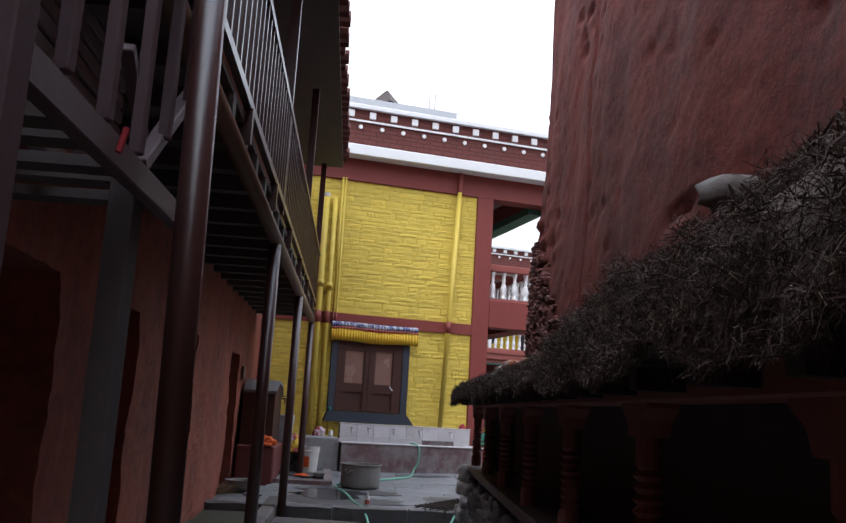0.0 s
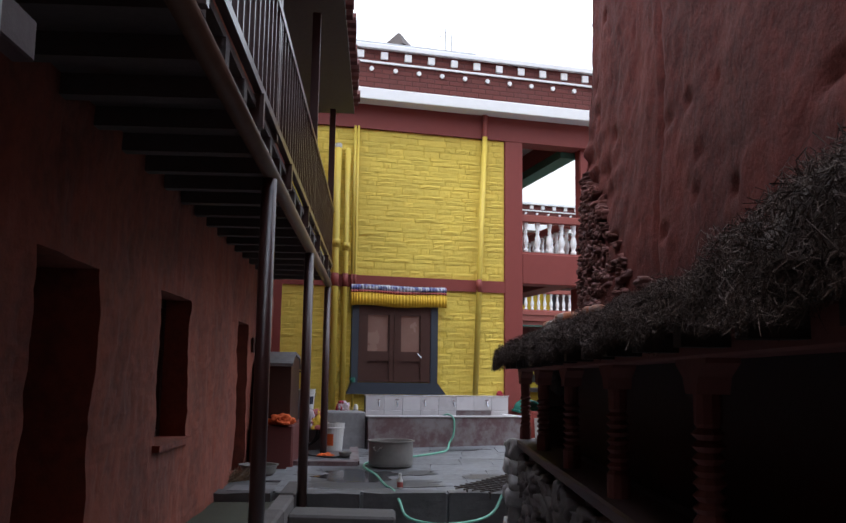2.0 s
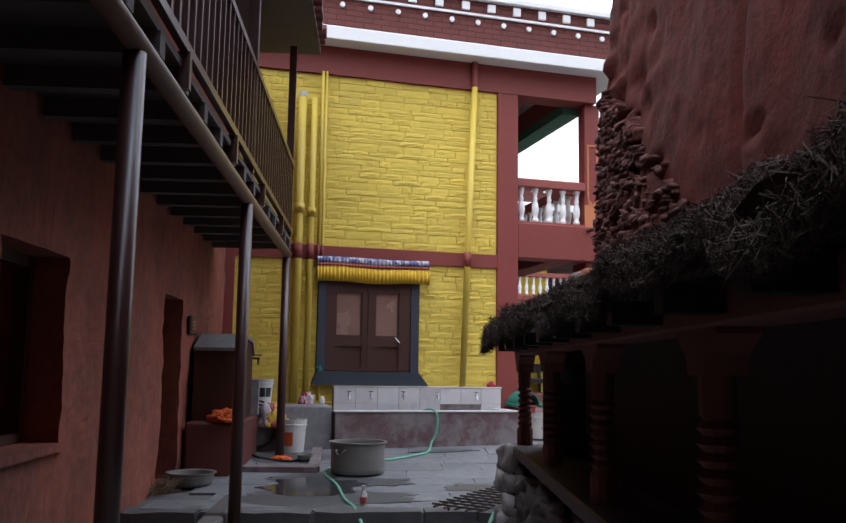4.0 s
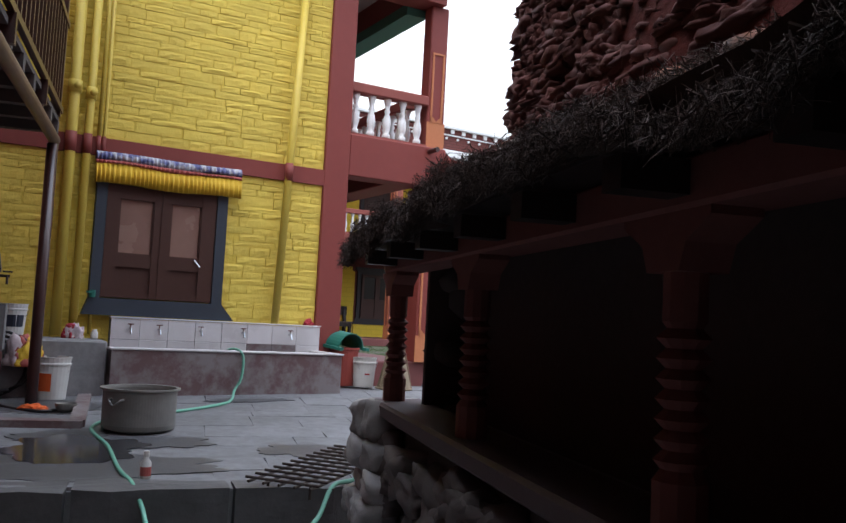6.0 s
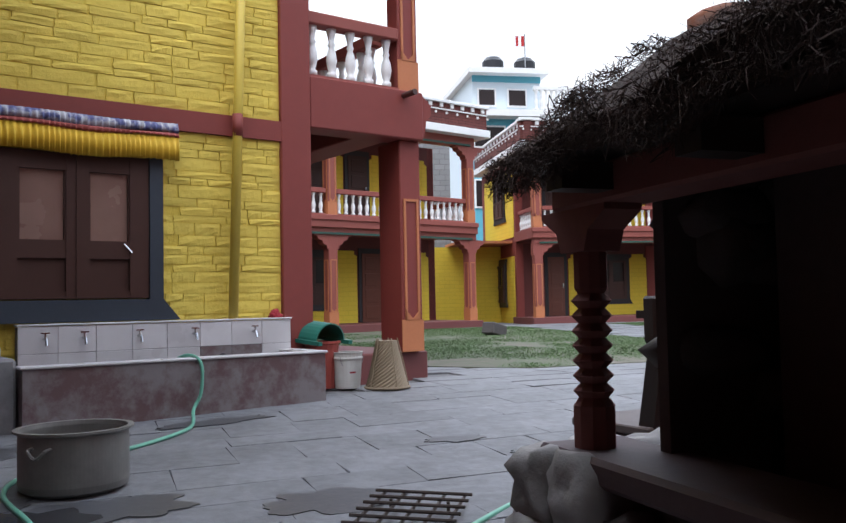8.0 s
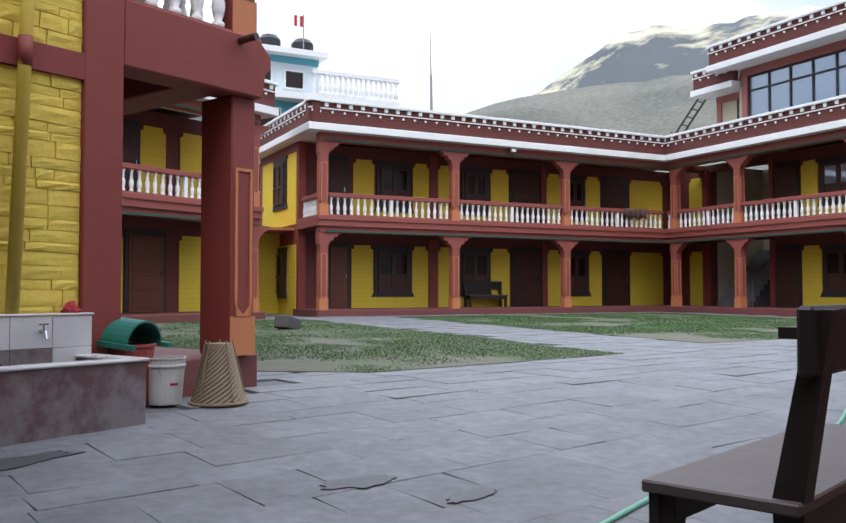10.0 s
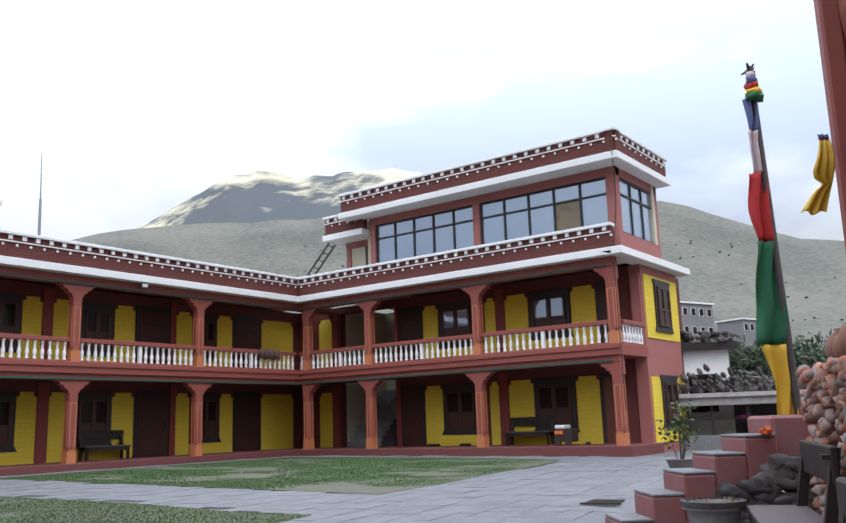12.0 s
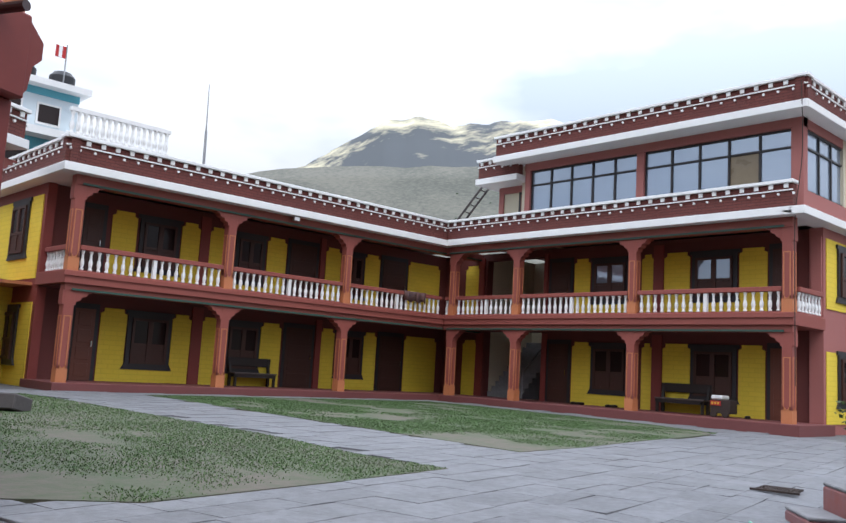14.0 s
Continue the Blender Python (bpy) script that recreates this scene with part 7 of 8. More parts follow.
shrub("potted_shrub", pose(12.9, 15.25, 0.24), 0.95, 0.30, 330, "leggy green potted shrub on the paving", LEAF, 0.09, 0.24)

# flagpole
fp = thing("prayer_flagpole", Matrix.Identity(4), "tall pole with red, green, white and yellow prayer cloths", "flag")
base, tip = Vector((7.34, 11.88, 0.0)), Vector((7.27, 11.99, 4.75))
part("pole", tube(bmesh.new(), base, tip, 0.045, 10, 0.03), WOOD_GREY, fp)
side_v = Vector((-0.631, 0.776, 0))
for name_, material, f0, f1, w0, w1 in (("yellow_cloth", YELLOW_CLOTH, 0.20, 0.36, 0.20, 0.30), ("green_cloth", FLAG_GREEN, 0.36, 0.59, 0.34, 0.22), ("red_cloth", FLAG_RED, 0.59, 0.75, 0.20, 0.20), ("white_cloth", FLAG_WHITE, 0.75, 0.85, 0.14, 0.12), ("blue_cloth", FLAG_BLUE, 0.85, 0.93, 0.10, 0.12)):
    bm = bmesh.new()
    rows = []
    for i in range(13):
        f = f0 + (f1 - f0) * i / 12
        w = w0 + (w1 - w0) * i / 12
        p = base.lerp(tip, f)
        rows.append([bm.verts.new(p + side_v * (0.95 * w * k / 7) + Vector((0.776, 0.631, 0)) * 0.05 * math.sin(k * 1.4 + f * 25) + side_v * 0.015 * math.sin(f * 40)) for k in range(8)])
    for a, b in zip(rows, rows[1:]):
        for k in range(7):
            bm.faces.new((a[k], a[k + 1], b[k + 1], b[k]))
    ob = part(name_, bm, material, fp, smooth=True)
    ob.modifiers.new("thickness", "SOLIDIFY").thickness = 0.008
for k, material in enumerate((FLAG_GREEN, YELLOW_CLOTH, FLAG_RED, FLAG_BLUE, FLAG_WHITE)):
    bm = stone(bmesh.new(), pose(*base.lerp(tip, 0.93 + 0.014 * k)), 0.10 - 0.012 * k, 0.09 - 0.01 * k, 0.05, 0.5, 2)
    part("tied_scarf", bm, material, fp, smooth=True)
bm = bmesh.new()
for k in range(12):
    tube(bm, tip, tip + Vector((random.gauss(0, 0.05), random.gauss(0, 0.05), random.uniform(-0.06, 0.10))), 0.025, 4, 0.008)
part("top_tuft", bm, WOOD_GREY, fp)
# block of wood on the grass
wb = tagged(part("wood_block", box(bmesh.new(), -0.25, 0.25, -0.15, 0.15, 0, 0.24, None, bevel=0.02), WOOD_GREY), "weathered block of wood on the grass", "block")
wb.matrix_basis = pose(3.15, 23.9, level(3, 24) + 0.02, 0, 12, 40)

# ---- distance ----
def ridge(name, az, el, dist, back, mat_, label, rough=0.0, foot=-5.0, steps=8, cat_="hill", crest=0.03):
    """A slope whose crest follows azimuths and elevations seen from the alley mouth, falling towards the viewer."""
    eye = Vector((-2.0, 9.5, 1.0))
    bm = bmesh.new()
    rows = []
    n = 140
    for i in range(n + 1):
        a = az[0] + (az[-1] - az[0]) * i / n
        e = float(np.interp(a, az, el))
        d = Vector((math.sin(radians(a)), math.cos(radians(a)), 0))
        top = dist * math.tan(radians(e)) * (1 + crest * 0.5 * noise.noise(Vector((a * 0.9, 1, dist))) + crest * 0.25 * noise.noise(Vector((a * 3.1, 5, dist))))
        row = []
        for k in range(steps + 3):
            f = k / steps
            if k <= steps:
                r = dist * (0.42 + 0.58 * f)
                z = foot + (top - foot) * f ** 1.5
            else:
                r, z = dist * (1 + 0.25 * (k - steps)), top * (1 - 0.7 * (k - steps) / 2)
            p = eye + d * r
            bump = rough * dist * 0.06 * (noise.noise(Vector((p.x, p.y, 0)) * (9 / dist)) + 0.5 * noise.noise(Vector((p.x, p.y, 3)) * (28 / dist))) * (f * (1 - f) * 4 if f < 1 else 0.2)
            row.append(bm.verts.new((p.x, p.y, z + bump)))
        rows.append(row)
    for a, b in zip(rows, rows[1:]):
        for k in range(steps + 2):
            bm.faces.new((a[k], b[k], b[k + 1], a[k + 1]))
    ob = part(name, bm, mat_, smooth=True)
    return tagged(ob, label, cat_, kind="structure")


ridge("hill", [-60, 10, 24, 28, 31.7, 36, 45.6, 52, 58, 66, 70.6, 74.1, 77.9, 84, 95, 120, 170], [4, 6, 9.5, 11.3, 12.5, 13.4, 14.0, 14.0, 13.6, 14.2, 13.8, 12.3, 10.7, 9.5, 8, 7, 6], 420, 0, HILL, "dry grey-green scree hillside with scattered shrubs", 0.12, 2.0, 14)
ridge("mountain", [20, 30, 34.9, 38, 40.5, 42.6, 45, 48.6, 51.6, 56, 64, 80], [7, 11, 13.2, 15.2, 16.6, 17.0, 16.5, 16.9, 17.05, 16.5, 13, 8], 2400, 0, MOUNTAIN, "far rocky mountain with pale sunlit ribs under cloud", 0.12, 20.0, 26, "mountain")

# shrubs on the slope
rs = random.Random(77)
bm = bmesh.new()
for k in range(2600):
    a, r = radians(rs.uniform(20, 100)), rs.uniform(190, 385)
    if k % 5 == 0:
        a, r = radians(rs.uniform(68, 92)), rs.uniform(120, 210)
    f = max(0.0, (r / 420 - 0.42) / 0.58)
    e = float(np.interp(math.degrees(a), [20, 31.7, 45.6, 52, 70.6, 77.9, 100], [8, 12.5, 14.0, 14.0, 13.8, 10.7, 8]))
    z = 2 + (420 * math.tan(radians(e)) - 2) * f ** 1.5
    s = rs.uniform(0.2, 0.65)
    p = Vector((-2 + r * math.sin(a), 9.5 + r * math.cos(a), z - 0.1))
    bmesh.ops.create_icosphere(bm, subdivisions=1, radius=s, matrix=Matrix.Translation(p) @ Matrix.Diagonal((1.2, 1.2, 0.7, 1)))
    if k > 1400:
        break
ob = part("hill_shrubs", bm, SHRUB)
tagged(ob, "scattered low dark green shrubs on a dry slope", "shrub", kind="stuff")

# green willow belt behind the low shed
def thicket(name, cx, cy, cz, w, d, h, n, label):
    verts, faces = [], []
    g = np.random.RandomState(int(cx * 10) % 1000)
    centres = [(g.uniform(-w, w), g.uniform(-d, d), g.uniform(0.2, 0.75) * h, g.uniform(0.5, 1.0)) for _ in range(26)]
    for k in range(n):
        c = centres[g.randint(len(centres))]
        v = g.normal(size=3)
        v /= np.linalg.norm(v)
        r = c[3] * h * 0.42 * g.uniform(0.6, 1.05)
        p = Vector((cx + c[0] + v[0] * r * 1.2, cy + c[1] + v[1] * r * 1.2, cz + max(0.02, c[2] + v[2] * r)))
        a, b2 = Vector(g.normal(size=3)).normalized(), Vector(g.normal(size=3)).normalized()
        s = g.uniform(0.12, 0.3) * h / 3
        i = len(verts)
        verts += [tuple(p), tuple(p + a * s + b2 * s * 0.3), tuple(p + a * 2 * s), tuple(p + a * s - b2 * s * 0.3)]
        faces.append((i, i + 1, i + 2, i + 3))
    me = bpy.data.meshes.new(name)
    me.from_pydata(verts, [], faces)
    me.materials.append(SHRUB)
    return tagged(new(name, me), label, "shrub", kind="stuff")


def at(az, dist, z=0.0):
    return (-2.0 + dist * math.sin(radians(az)), 9.5 + dist * math.cos(radians(az)), z)


for az, dist, z, w, h, n in ((70.0, 75, 2.0, 5, 5.0, 5000), (72.5, 70, 2.6, 5, 4.6, 5000), (75, 72, 2.0, 6, 4.6, 5000), (78, 70, 2.4, 6, 4.2, 5000), (70.6, 52, 0.5, 3, 3.2, 3500), (74.5, 55, 0.6, 4, 2.8, 3500), (82, 60, 1, 6, 4, 4000)):
    x, y, _ = at(az, dist)
    thicket("willow_thicket", x, y, z - 0.6, w, 2.5, h, n, "dense grey-green willow thicket on a slope")
# terrace walls between them
for az0, az1, dist, z0, z1 in ((69, 82, 62, 1.0, 2.4), (71.5, 84, 66, 2.4, 3.6), (69, 84, 95, 4, 6.6)):
    a, b = Vector(at(az0, dist)), Vector(at(az1, dist))
    dd = (b - a)
    m = Matrix.Translation(a) @ pose(0, 0, 0, 0, 0, math.degrees(math.atan2(dd.y, dd.x)))
    tagged(part("terrace_wall", box(bmesh.new(), 0, dd.length, 0, 1.0, -1, z1, m), STONE_DARK if z0 < 2 else CONCRETE), "rough dry-stone terrace wall on the slope", "wall", kind="structure")


def block_house(name, m, w, d, h, wall, label, floors=2, n=4, trim=WHITE):
    """A plain flat-roofed far house with its windows."""
    t = thing(name, m, label, "house")
    part("wall", box(bmesh.new(), 0, w, 0, d, -2, h), wall, t)
    part("roof", box(bmesh.new(), -0.25, w + 0.25, -0.25, d + 0.25, h, h + 0.22), trim, t, "flat roof slab")
    for f in range(floors):
        for k in range(n):
            x = (k + 0.5) * w / n
            z = h * (f + 0.35) / floors
            wd = part("window", box(bmesh.new(), x - 0.28 * w / n, x + 0.28 * w / n, -0.06, 0.0, z, z + 0.42 * h / floors), WHITE, t)
            part("pane", box(bmesh.new(), x - 0.24 * w / n, x + 0.24 * w / n, -0.08, -0.062, z + 0.05, z + 0.42 * h / floors - 0.05), GLASS_DARK, wd)
    return t


x, y, _ = at(69.8, 120)
block_house("hillside_house", pose(x, y, 11.0, 0, 0, -20), 8.5, 6, 5.2, CONCRETE, "grey concrete house on the hillside", 2, 5)
x, y, _ = at(74.0, 150)
block_house("hillside_house", pose(x, y, 13.5, 0, 0, -20), 8, 5, 2.8, CONCRETE, "low grey house on the hillside", 1, 5)
# white cottage with a stone-edged roof
ck = block_house("white_cottage", pose(23.6, 19.25, 0, 0, 0, -62), 1.7, 3, 2.95, WHITE, "small white cottage with a blue window and stone roof edge", 1, 1, WOOD_DARK)
random.seed(3)
for k in range(46):
    part("roof_stone", stone(bmesh.new(), pose(random.uniform(-0.3, 2.0), random.uniform(-0.35, 1.2), 3.2 + random.uniform(0, 0.35), 0, 0, random.uniform(0, 90)), random.uniform(0.08, 0.2), 0.12, 0.08, 0.3, 1), STONE_DARK, ck)
# low open shed roofed with stacked firewood and stones
shed = thing("low_shed", pose(22.6, 18.95, 0, 0, 0, -65), "low open stone shed with a stone-piled roof", "shed")
part("back_wall", box(bmesh.new(), 0, 4.2, 1.6, 1.9, -0.3, 1.5), STONE_DARK, shed)
part("low_wall", box(bmesh.new(), 0, 4.2, 0.0, 0.3, -0.3, 0.42), CONCRETE, shed, "grey cement front wall")
part("eave_board", box(bmesh.new(), -0.1, 4.3, -0.25, 1.9, 1.5, 1.62), RUBBLE_GREY, shed, "pale weathered eave")
part("fascia", box(bmesh.new(), -0.1, 4.3, -0.16, 0.0, 1.27, 1.5), RUBBLE_GREY, shed)
for k in range(5):
    part("shed_post", box(bmesh.new(), 0.05 + k * 1.0, 0.13 + k * 1.0, 0.05, 0.13, 0.42, 1.5), WOOD_DARK, shed)
part("shelf", box(bmesh.new(), 0, 4.2, 0.1, 1.2, 0.85, 0.89), WOOD_DARK, shed)
for k in range(170):
    part("stone", stone(bmesh.new(), pose(random.uniform(-0.1, 4.3), random.uniform(-0.2, 1.0), 1.66 + abs(random.gauss(0, 0.28)), random.uniform(0, 60), random.uniform(0, 60), random.uniform(0, 90)), random.uniform(0.07, 0.2), random.uniform(0.06, 0.14), random.uniform(0.04, 0.1), 0.35, 1), STONE_DARK, shed)
for k, (x, z) in enumerate(((2.0, 0.89), (3.3, 0.89))):
    rag("bright_cloth", shed.matrix_basis @ pose(x, 0.4, z), "pink cloth bundle on a shed shelf", [mat("pink_cloth", (0.5, 0.05, 0.2), 0.8, bump=0.2) if k == 0 else bpy.data.materials["pink_cloth"]], 0.14, 50 + k)

# blue and white house behind the wings
bh = thing("blue_house", pose(7.9, 45.0, 0), "white and turquoise house with balcony and water tanks", "house")
part("wall", box(bmesh.new(), 0.2, 3.5, 0, 6, -1, 11.4), PALE_BLUE, bh)
part("lower_wall", box(bmesh.new(), 0.15, 4.2, -0.25, 0.0, -1, 9.3), BLUE_PAINT, bh, "turquoise painted lower wall")
part("blue_band", box(bmesh.new(), 0.18, 3.52, -0.04, 0.0, 11.1, 11.4), BLUE_PAINT, bh)
part("roof", box(bmesh.new(), -0.08, 3.78, -0.6, 6.3, 11.4, 11.65), WHITE, bh, "white roof slab")
part("balcony_slab", box(bmesh.new(), 0.0, 7.2, -1.0, 4, 9.3, 9.6), WHITE, bh, "white balcony slab")
part("lower_block", box(bmesh.new(), 3.5, 7.0, 0.0, 5, -1, 9.3), GREY_BRICK, bh)
part("balcony_rail", box(bmesh.new(), 2.9, 7.2, -0.95, -0.75, 10.55, 10.72), WHITE, bh)
for k in range(17):
    shared("baluster", BALUSTER, bh, pose(3.02 + 0.252 * k, -0.85, 9.6) @ Matrix.Diagonal((1.9, 1.9, 1.94, 1)))
part("parapet", box(bmesh.new(), 2.9, 7.2, -0.7, -0.6, 9.6, 9.75), WHITE, bh)
for x0, x1, z0, z1 in ((0.5, 1.25, 10.0, 10.72), (1.95, 2.75, 10.0, 10.72), (0.2, 1.6, 8.0, 8.9), (0.2, 1.6, 5.2, 6.4), (2.2, 3.6, 5.2, 6.4), (2.2, 3.6, 8.0, 8.9)):
    yv = 0.0 if z0 > 9 else -0.25
    w = part("window", box(bmesh.new(), x0 - 0.08, x1 + 0.08, yv - 0.06, yv, z0 - 0.08, z1 + 0.08), WHITE, bh)
    part("pane", box(bmesh.new(), x0, x1, yv - 0.08, yv - 0.062, z0, z1), GLASS_DARK, w)
for x in (1.55, 3.15):
    wt = thing("water_tank", pose(7.9 + x, 46.2, 11.65), "black plastic roof water tank", "tank", "tanks on the blue house")
    part("tank_body", lathe(bmesh.new(), [(0.5, 0), (0.52, 0.05), (0.52, 0.75), (0.35, 0.95), (0.18, 1.0)], 20), BLACK_TANK, wt)
rp2 = thing("roof_flag", pose(10.9, 45.6, 11.65), "small red and white flag on a roof pole", "flag")
part("pole", tube(bmesh.new(), (0, 0, 0), (0, 0, 2.0), 0.03, 6), STEEL, rp2)
part("flag_cloth", box(bmesh.new(), -0.45, -0.03, -0.01, 0.01, 1.4, 1.9), FLAG_RED, rp2)
part("flag_stripe", box(bmesh.new(), -0.32, -0.18, -0.016, 0.016, 1.4, 1.9), WHITE, rp2)
an = thing("antenna_mast", pose(17.35, 45, 0), "thin steel antenna mast above the roofs", "antenna")
part("mast", tube(bmesh.new(), (0, 0, 5), (-0.1, 0, 11.4), 0.09, 8, 0.06), STEEL, an)
part("whip", tube(bmesh.new(), (-0.1, 0, 11.4), (-0.15, 0, 13.6), 0.035, 6, 0.015), STEEL, an)
part("mast_base", box(bmesh.new(), -0.3, 0.3, -0.3, 0.3, -1, 5), CONCRETE, an)
# small things on the corner house roof
hatch = thing("roof_hood", WA @ pose(-1.15, 2.6, 7.06), "dark pointed roof hood on a pale slab", "hood")
bm = bmesh.new()
bmesh.ops.create_cone(bm, cap_ends=True, segments=4, radius1=0.36, radius2=0.02, depth=0.34, matrix=pose(0, 0, 0.22))
part("hood_cap", bm, IRON, hatch)
part("hood_foot", tube(bmesh.new(), (0, 0, 0), (0, 0, 0.08), 0.12, 10), CONCRETE, hatch)
ae = thing("roof_antenna", WA @ pose(-0.25, 2.5, 7.06), "thin television antenna on a flat roof", "antenna")
bm = tube(bmesh.new(), (0, 0, 0), (0, 0, 0.55), 0.012, 5)
tube(bm, (-0.35, 0, 0.1), (0.0, 0, 0.5), 0.008, 4)
tube(bm, (0.12, 0, 0), (0.12, 0, 0.45), 0.012, 5)
part("aerial_rod", bm, STEEL, ae)
# link between the rear wing and the long wing
lk = thing("passage_roof", Matrix.Identity(4), "small tin passage roof between two wings", "roof")
part("passage_wall", box(bmesh.new(), 3.4, 6.3, 34.0, 34.3, 0, 2.6), YELLOW_FAR, lk)
part("roof_sheet", box(bmesh.new(), 4.4, 6.2, 32.6, 34.5, 2.62, 2.70), ORANGE, lk, "rusty ochre tin sheet")
bm = box(bmesh.new(), -4, 5.4, 38, 38.3, 0, 7.2)
tagged(part("neighbour_wall", bm, GREY_BRICK), "grey block wall of a neighbouring house", "wall", kind="structure")

# ---- puddles ----
WET = mat("standing_water", (0.035, 0.035, 0.038), 0.06, dark=(0.02, 0.02, 0.022), grain=3, bump=0.01, spec=0.6)
DAMP = mat("damp_stone", (0.075, 0.075, 0.08), 0.45, dark=(0.05, 0.05, 0.055), grain=20, bump=0.25)


def puddle(x, y, rx, ry, rot, seed, material, dz=0.034):
    bm = bmesh.new()
    n = 60
    ring = []
    for i in range(n):
        a = 2 * math.pi * i / n
        r = 1 + 0.45 * noise.noise(Vector((math.cos(a) * 1.6, math.sin(a) * 1.6, seed))) + 0.3 * noise.noise(Vector((math.cos(a) * 4, math.sin(a) * 4, seed)))
        px, py = rx * r * math.cos(a), ry * r * math.sin(a)
        c, s = math.cos(radians(rot)), math.sin(radians(rot))
        ring.append((x + px * c - py * s, y + px * s + py * c))
    slab(bm, ring, dz - 0.009, dz - 0.005, level)
    tagged(part("puddle", bm, material), "shallow dark puddle on grey paving", "puddle", "puddles on the paving", kind="structure")


puddle(-2.62, 10.62, 0.42, 0.42, 20, 2.0, WET, 0.036)
puddle(-2.15, 11.0, 0.36, 0.22, 15, 7.5, DAMP)
puddle(-2.9, 11.05, 0.3, 0.2, 30, 4.0, DAMP)
puddle(-3.4, 12.2, 0.5, 0.35, 30, 4.7, DAMP, 0.03)
puddle(-2.45, 10.15, 0.75, 0.32, 14, 15.0, DAMP, 0.031)
puddle(-1.2, 10.9, 0.30, 0.2, 10, 33.0, DAMP, 0.031)
puddle(-1.85, 13.12, 0.40, 0.10, 24, 12.0, DAMP)
puddle(-0.30, 12.15, 0.20, 0.08, 10, 21.0, DAMP)
puddle(0.10, 11.75, 0.16, 0.06, 20, 28.0, DAMP)

# ---- grass plots ----
PLOT1 = [(0.45, 16.6), (1.45, 16.0), (3.4, 16.35), (5.2, 16.72), (5.05, 17.9), (5.25, 20), (5.2, 22), (5.1, 26), (4.9, 28.6), (2.2, 28.0), (-1.2, 26.0), (-2.6, 24.0)]
PLOT2 = [(7.62, 17.75), (9.5, 18.0), (12, 18.55), (14.5, 19.0), (16.4, 19.45), (17.0, 21.5), (17.1, 25), (17.0, 29.2), (12, 29.3), (7.8, 29.2), (7.7, 24)]


def inside(p, poly):
    c = False
    for (x0, y0), (x1, y1) in zip(poly, poly[1:] + poly[:1]):
        if (y0 > p[1]) != (y1 > p[1]) and p[0] < (x1 - x0) * (p[1] - y0) / (y1 - y0) + x0:
            c = not c
    return c


for n_, poly in enumerate((PLOT1, PLOT2)):
    bm = bmesh.new()
    slab(bm, poly, -0.05, 0.028, level)
    tagged(part("lawn_soil", bm, LAWN), "bare trodden earth of a patchy lawn", "ground", kind="structure")
    verts, faces = [], []
    g = np.random.RandomState(60 + n_)
    xs_, ys_ = [p[0] for p in poly], [p[1] for p in poly]
    made = 0
    for k in range(230000):
        x, y = g.uniform(min(xs_), max(xs_)), g.uniform(min(ys_), max(ys_))
        if n_ == 0 and y > 22 and k % 2 or not inside((x, y), poly):
            continue
        cover = noise.noise(Vector((x * 0.55, y * 0.4, 5 + n_))) + 0.6 * noise.noise(Vector((x * 1.7, y * 1.1, 9))) + 0.20
        # greener along the path, trodden bare at the yard's near side
        cover += 0.35 * max(0.0, min(1.0, (x - 2.6) / 2)) - 0.22 * (y < 17.6 and x < 3) if n_ == 0 else -0.25 * (y < 20.3 + 0.3 * math.sin(x))
        if cover < g.uniform(-0.28, 0.34):
            continue
        a = g.uniform(0, 6.28)
        h, w, ln = g.uniform(0.008, 0.022), g.uniform(0.006, 0.012), g.uniform(0.006, 0.024)
        z = level(x, y) + 0.024
        i = len(verts)
        c, s = math.cos(a), math.sin(a)
        verts += [(x - w * s, y + w * c, z), (x + w * s, y - w * c, z), (x + ln * c, y + ln * s, z + h)]
        faces.append((i, i + 1, i + 2))
    me = bpy.data.meshes.new("grass")
    me.from_pydata(verts, [], faces)
    me.materials.append(GRASS)
    tagged(new("grass", me), "short patchy green grass with worn bare spots", "grass", kind="stuff")

# ---- flags of the yard ----
def flag_mesh(seed):
    rnd_ = random.Random(seed)
    bm = box(bmesh.new(), -0.5, 0.5, -0.5, 0.5, -0.04, 0.0)
    for v in bm.verts:
        v.co.x += rnd_.uniform(-0.009, 0.009)
        v.co.y += rnd_.uniform(-0.016, 0.012)
    top = [e for e in bm.edges if all(v.co.z > -0.01 for v in e.verts)]
    bmesh.ops.bevel(bm, geom=top, offset=0.0035, segments=1, affect="EDGES")
    ob = part("flagstone", bm, FLAG)
    me = ob.data
    bpy.data.objects.remove(ob)
    return me


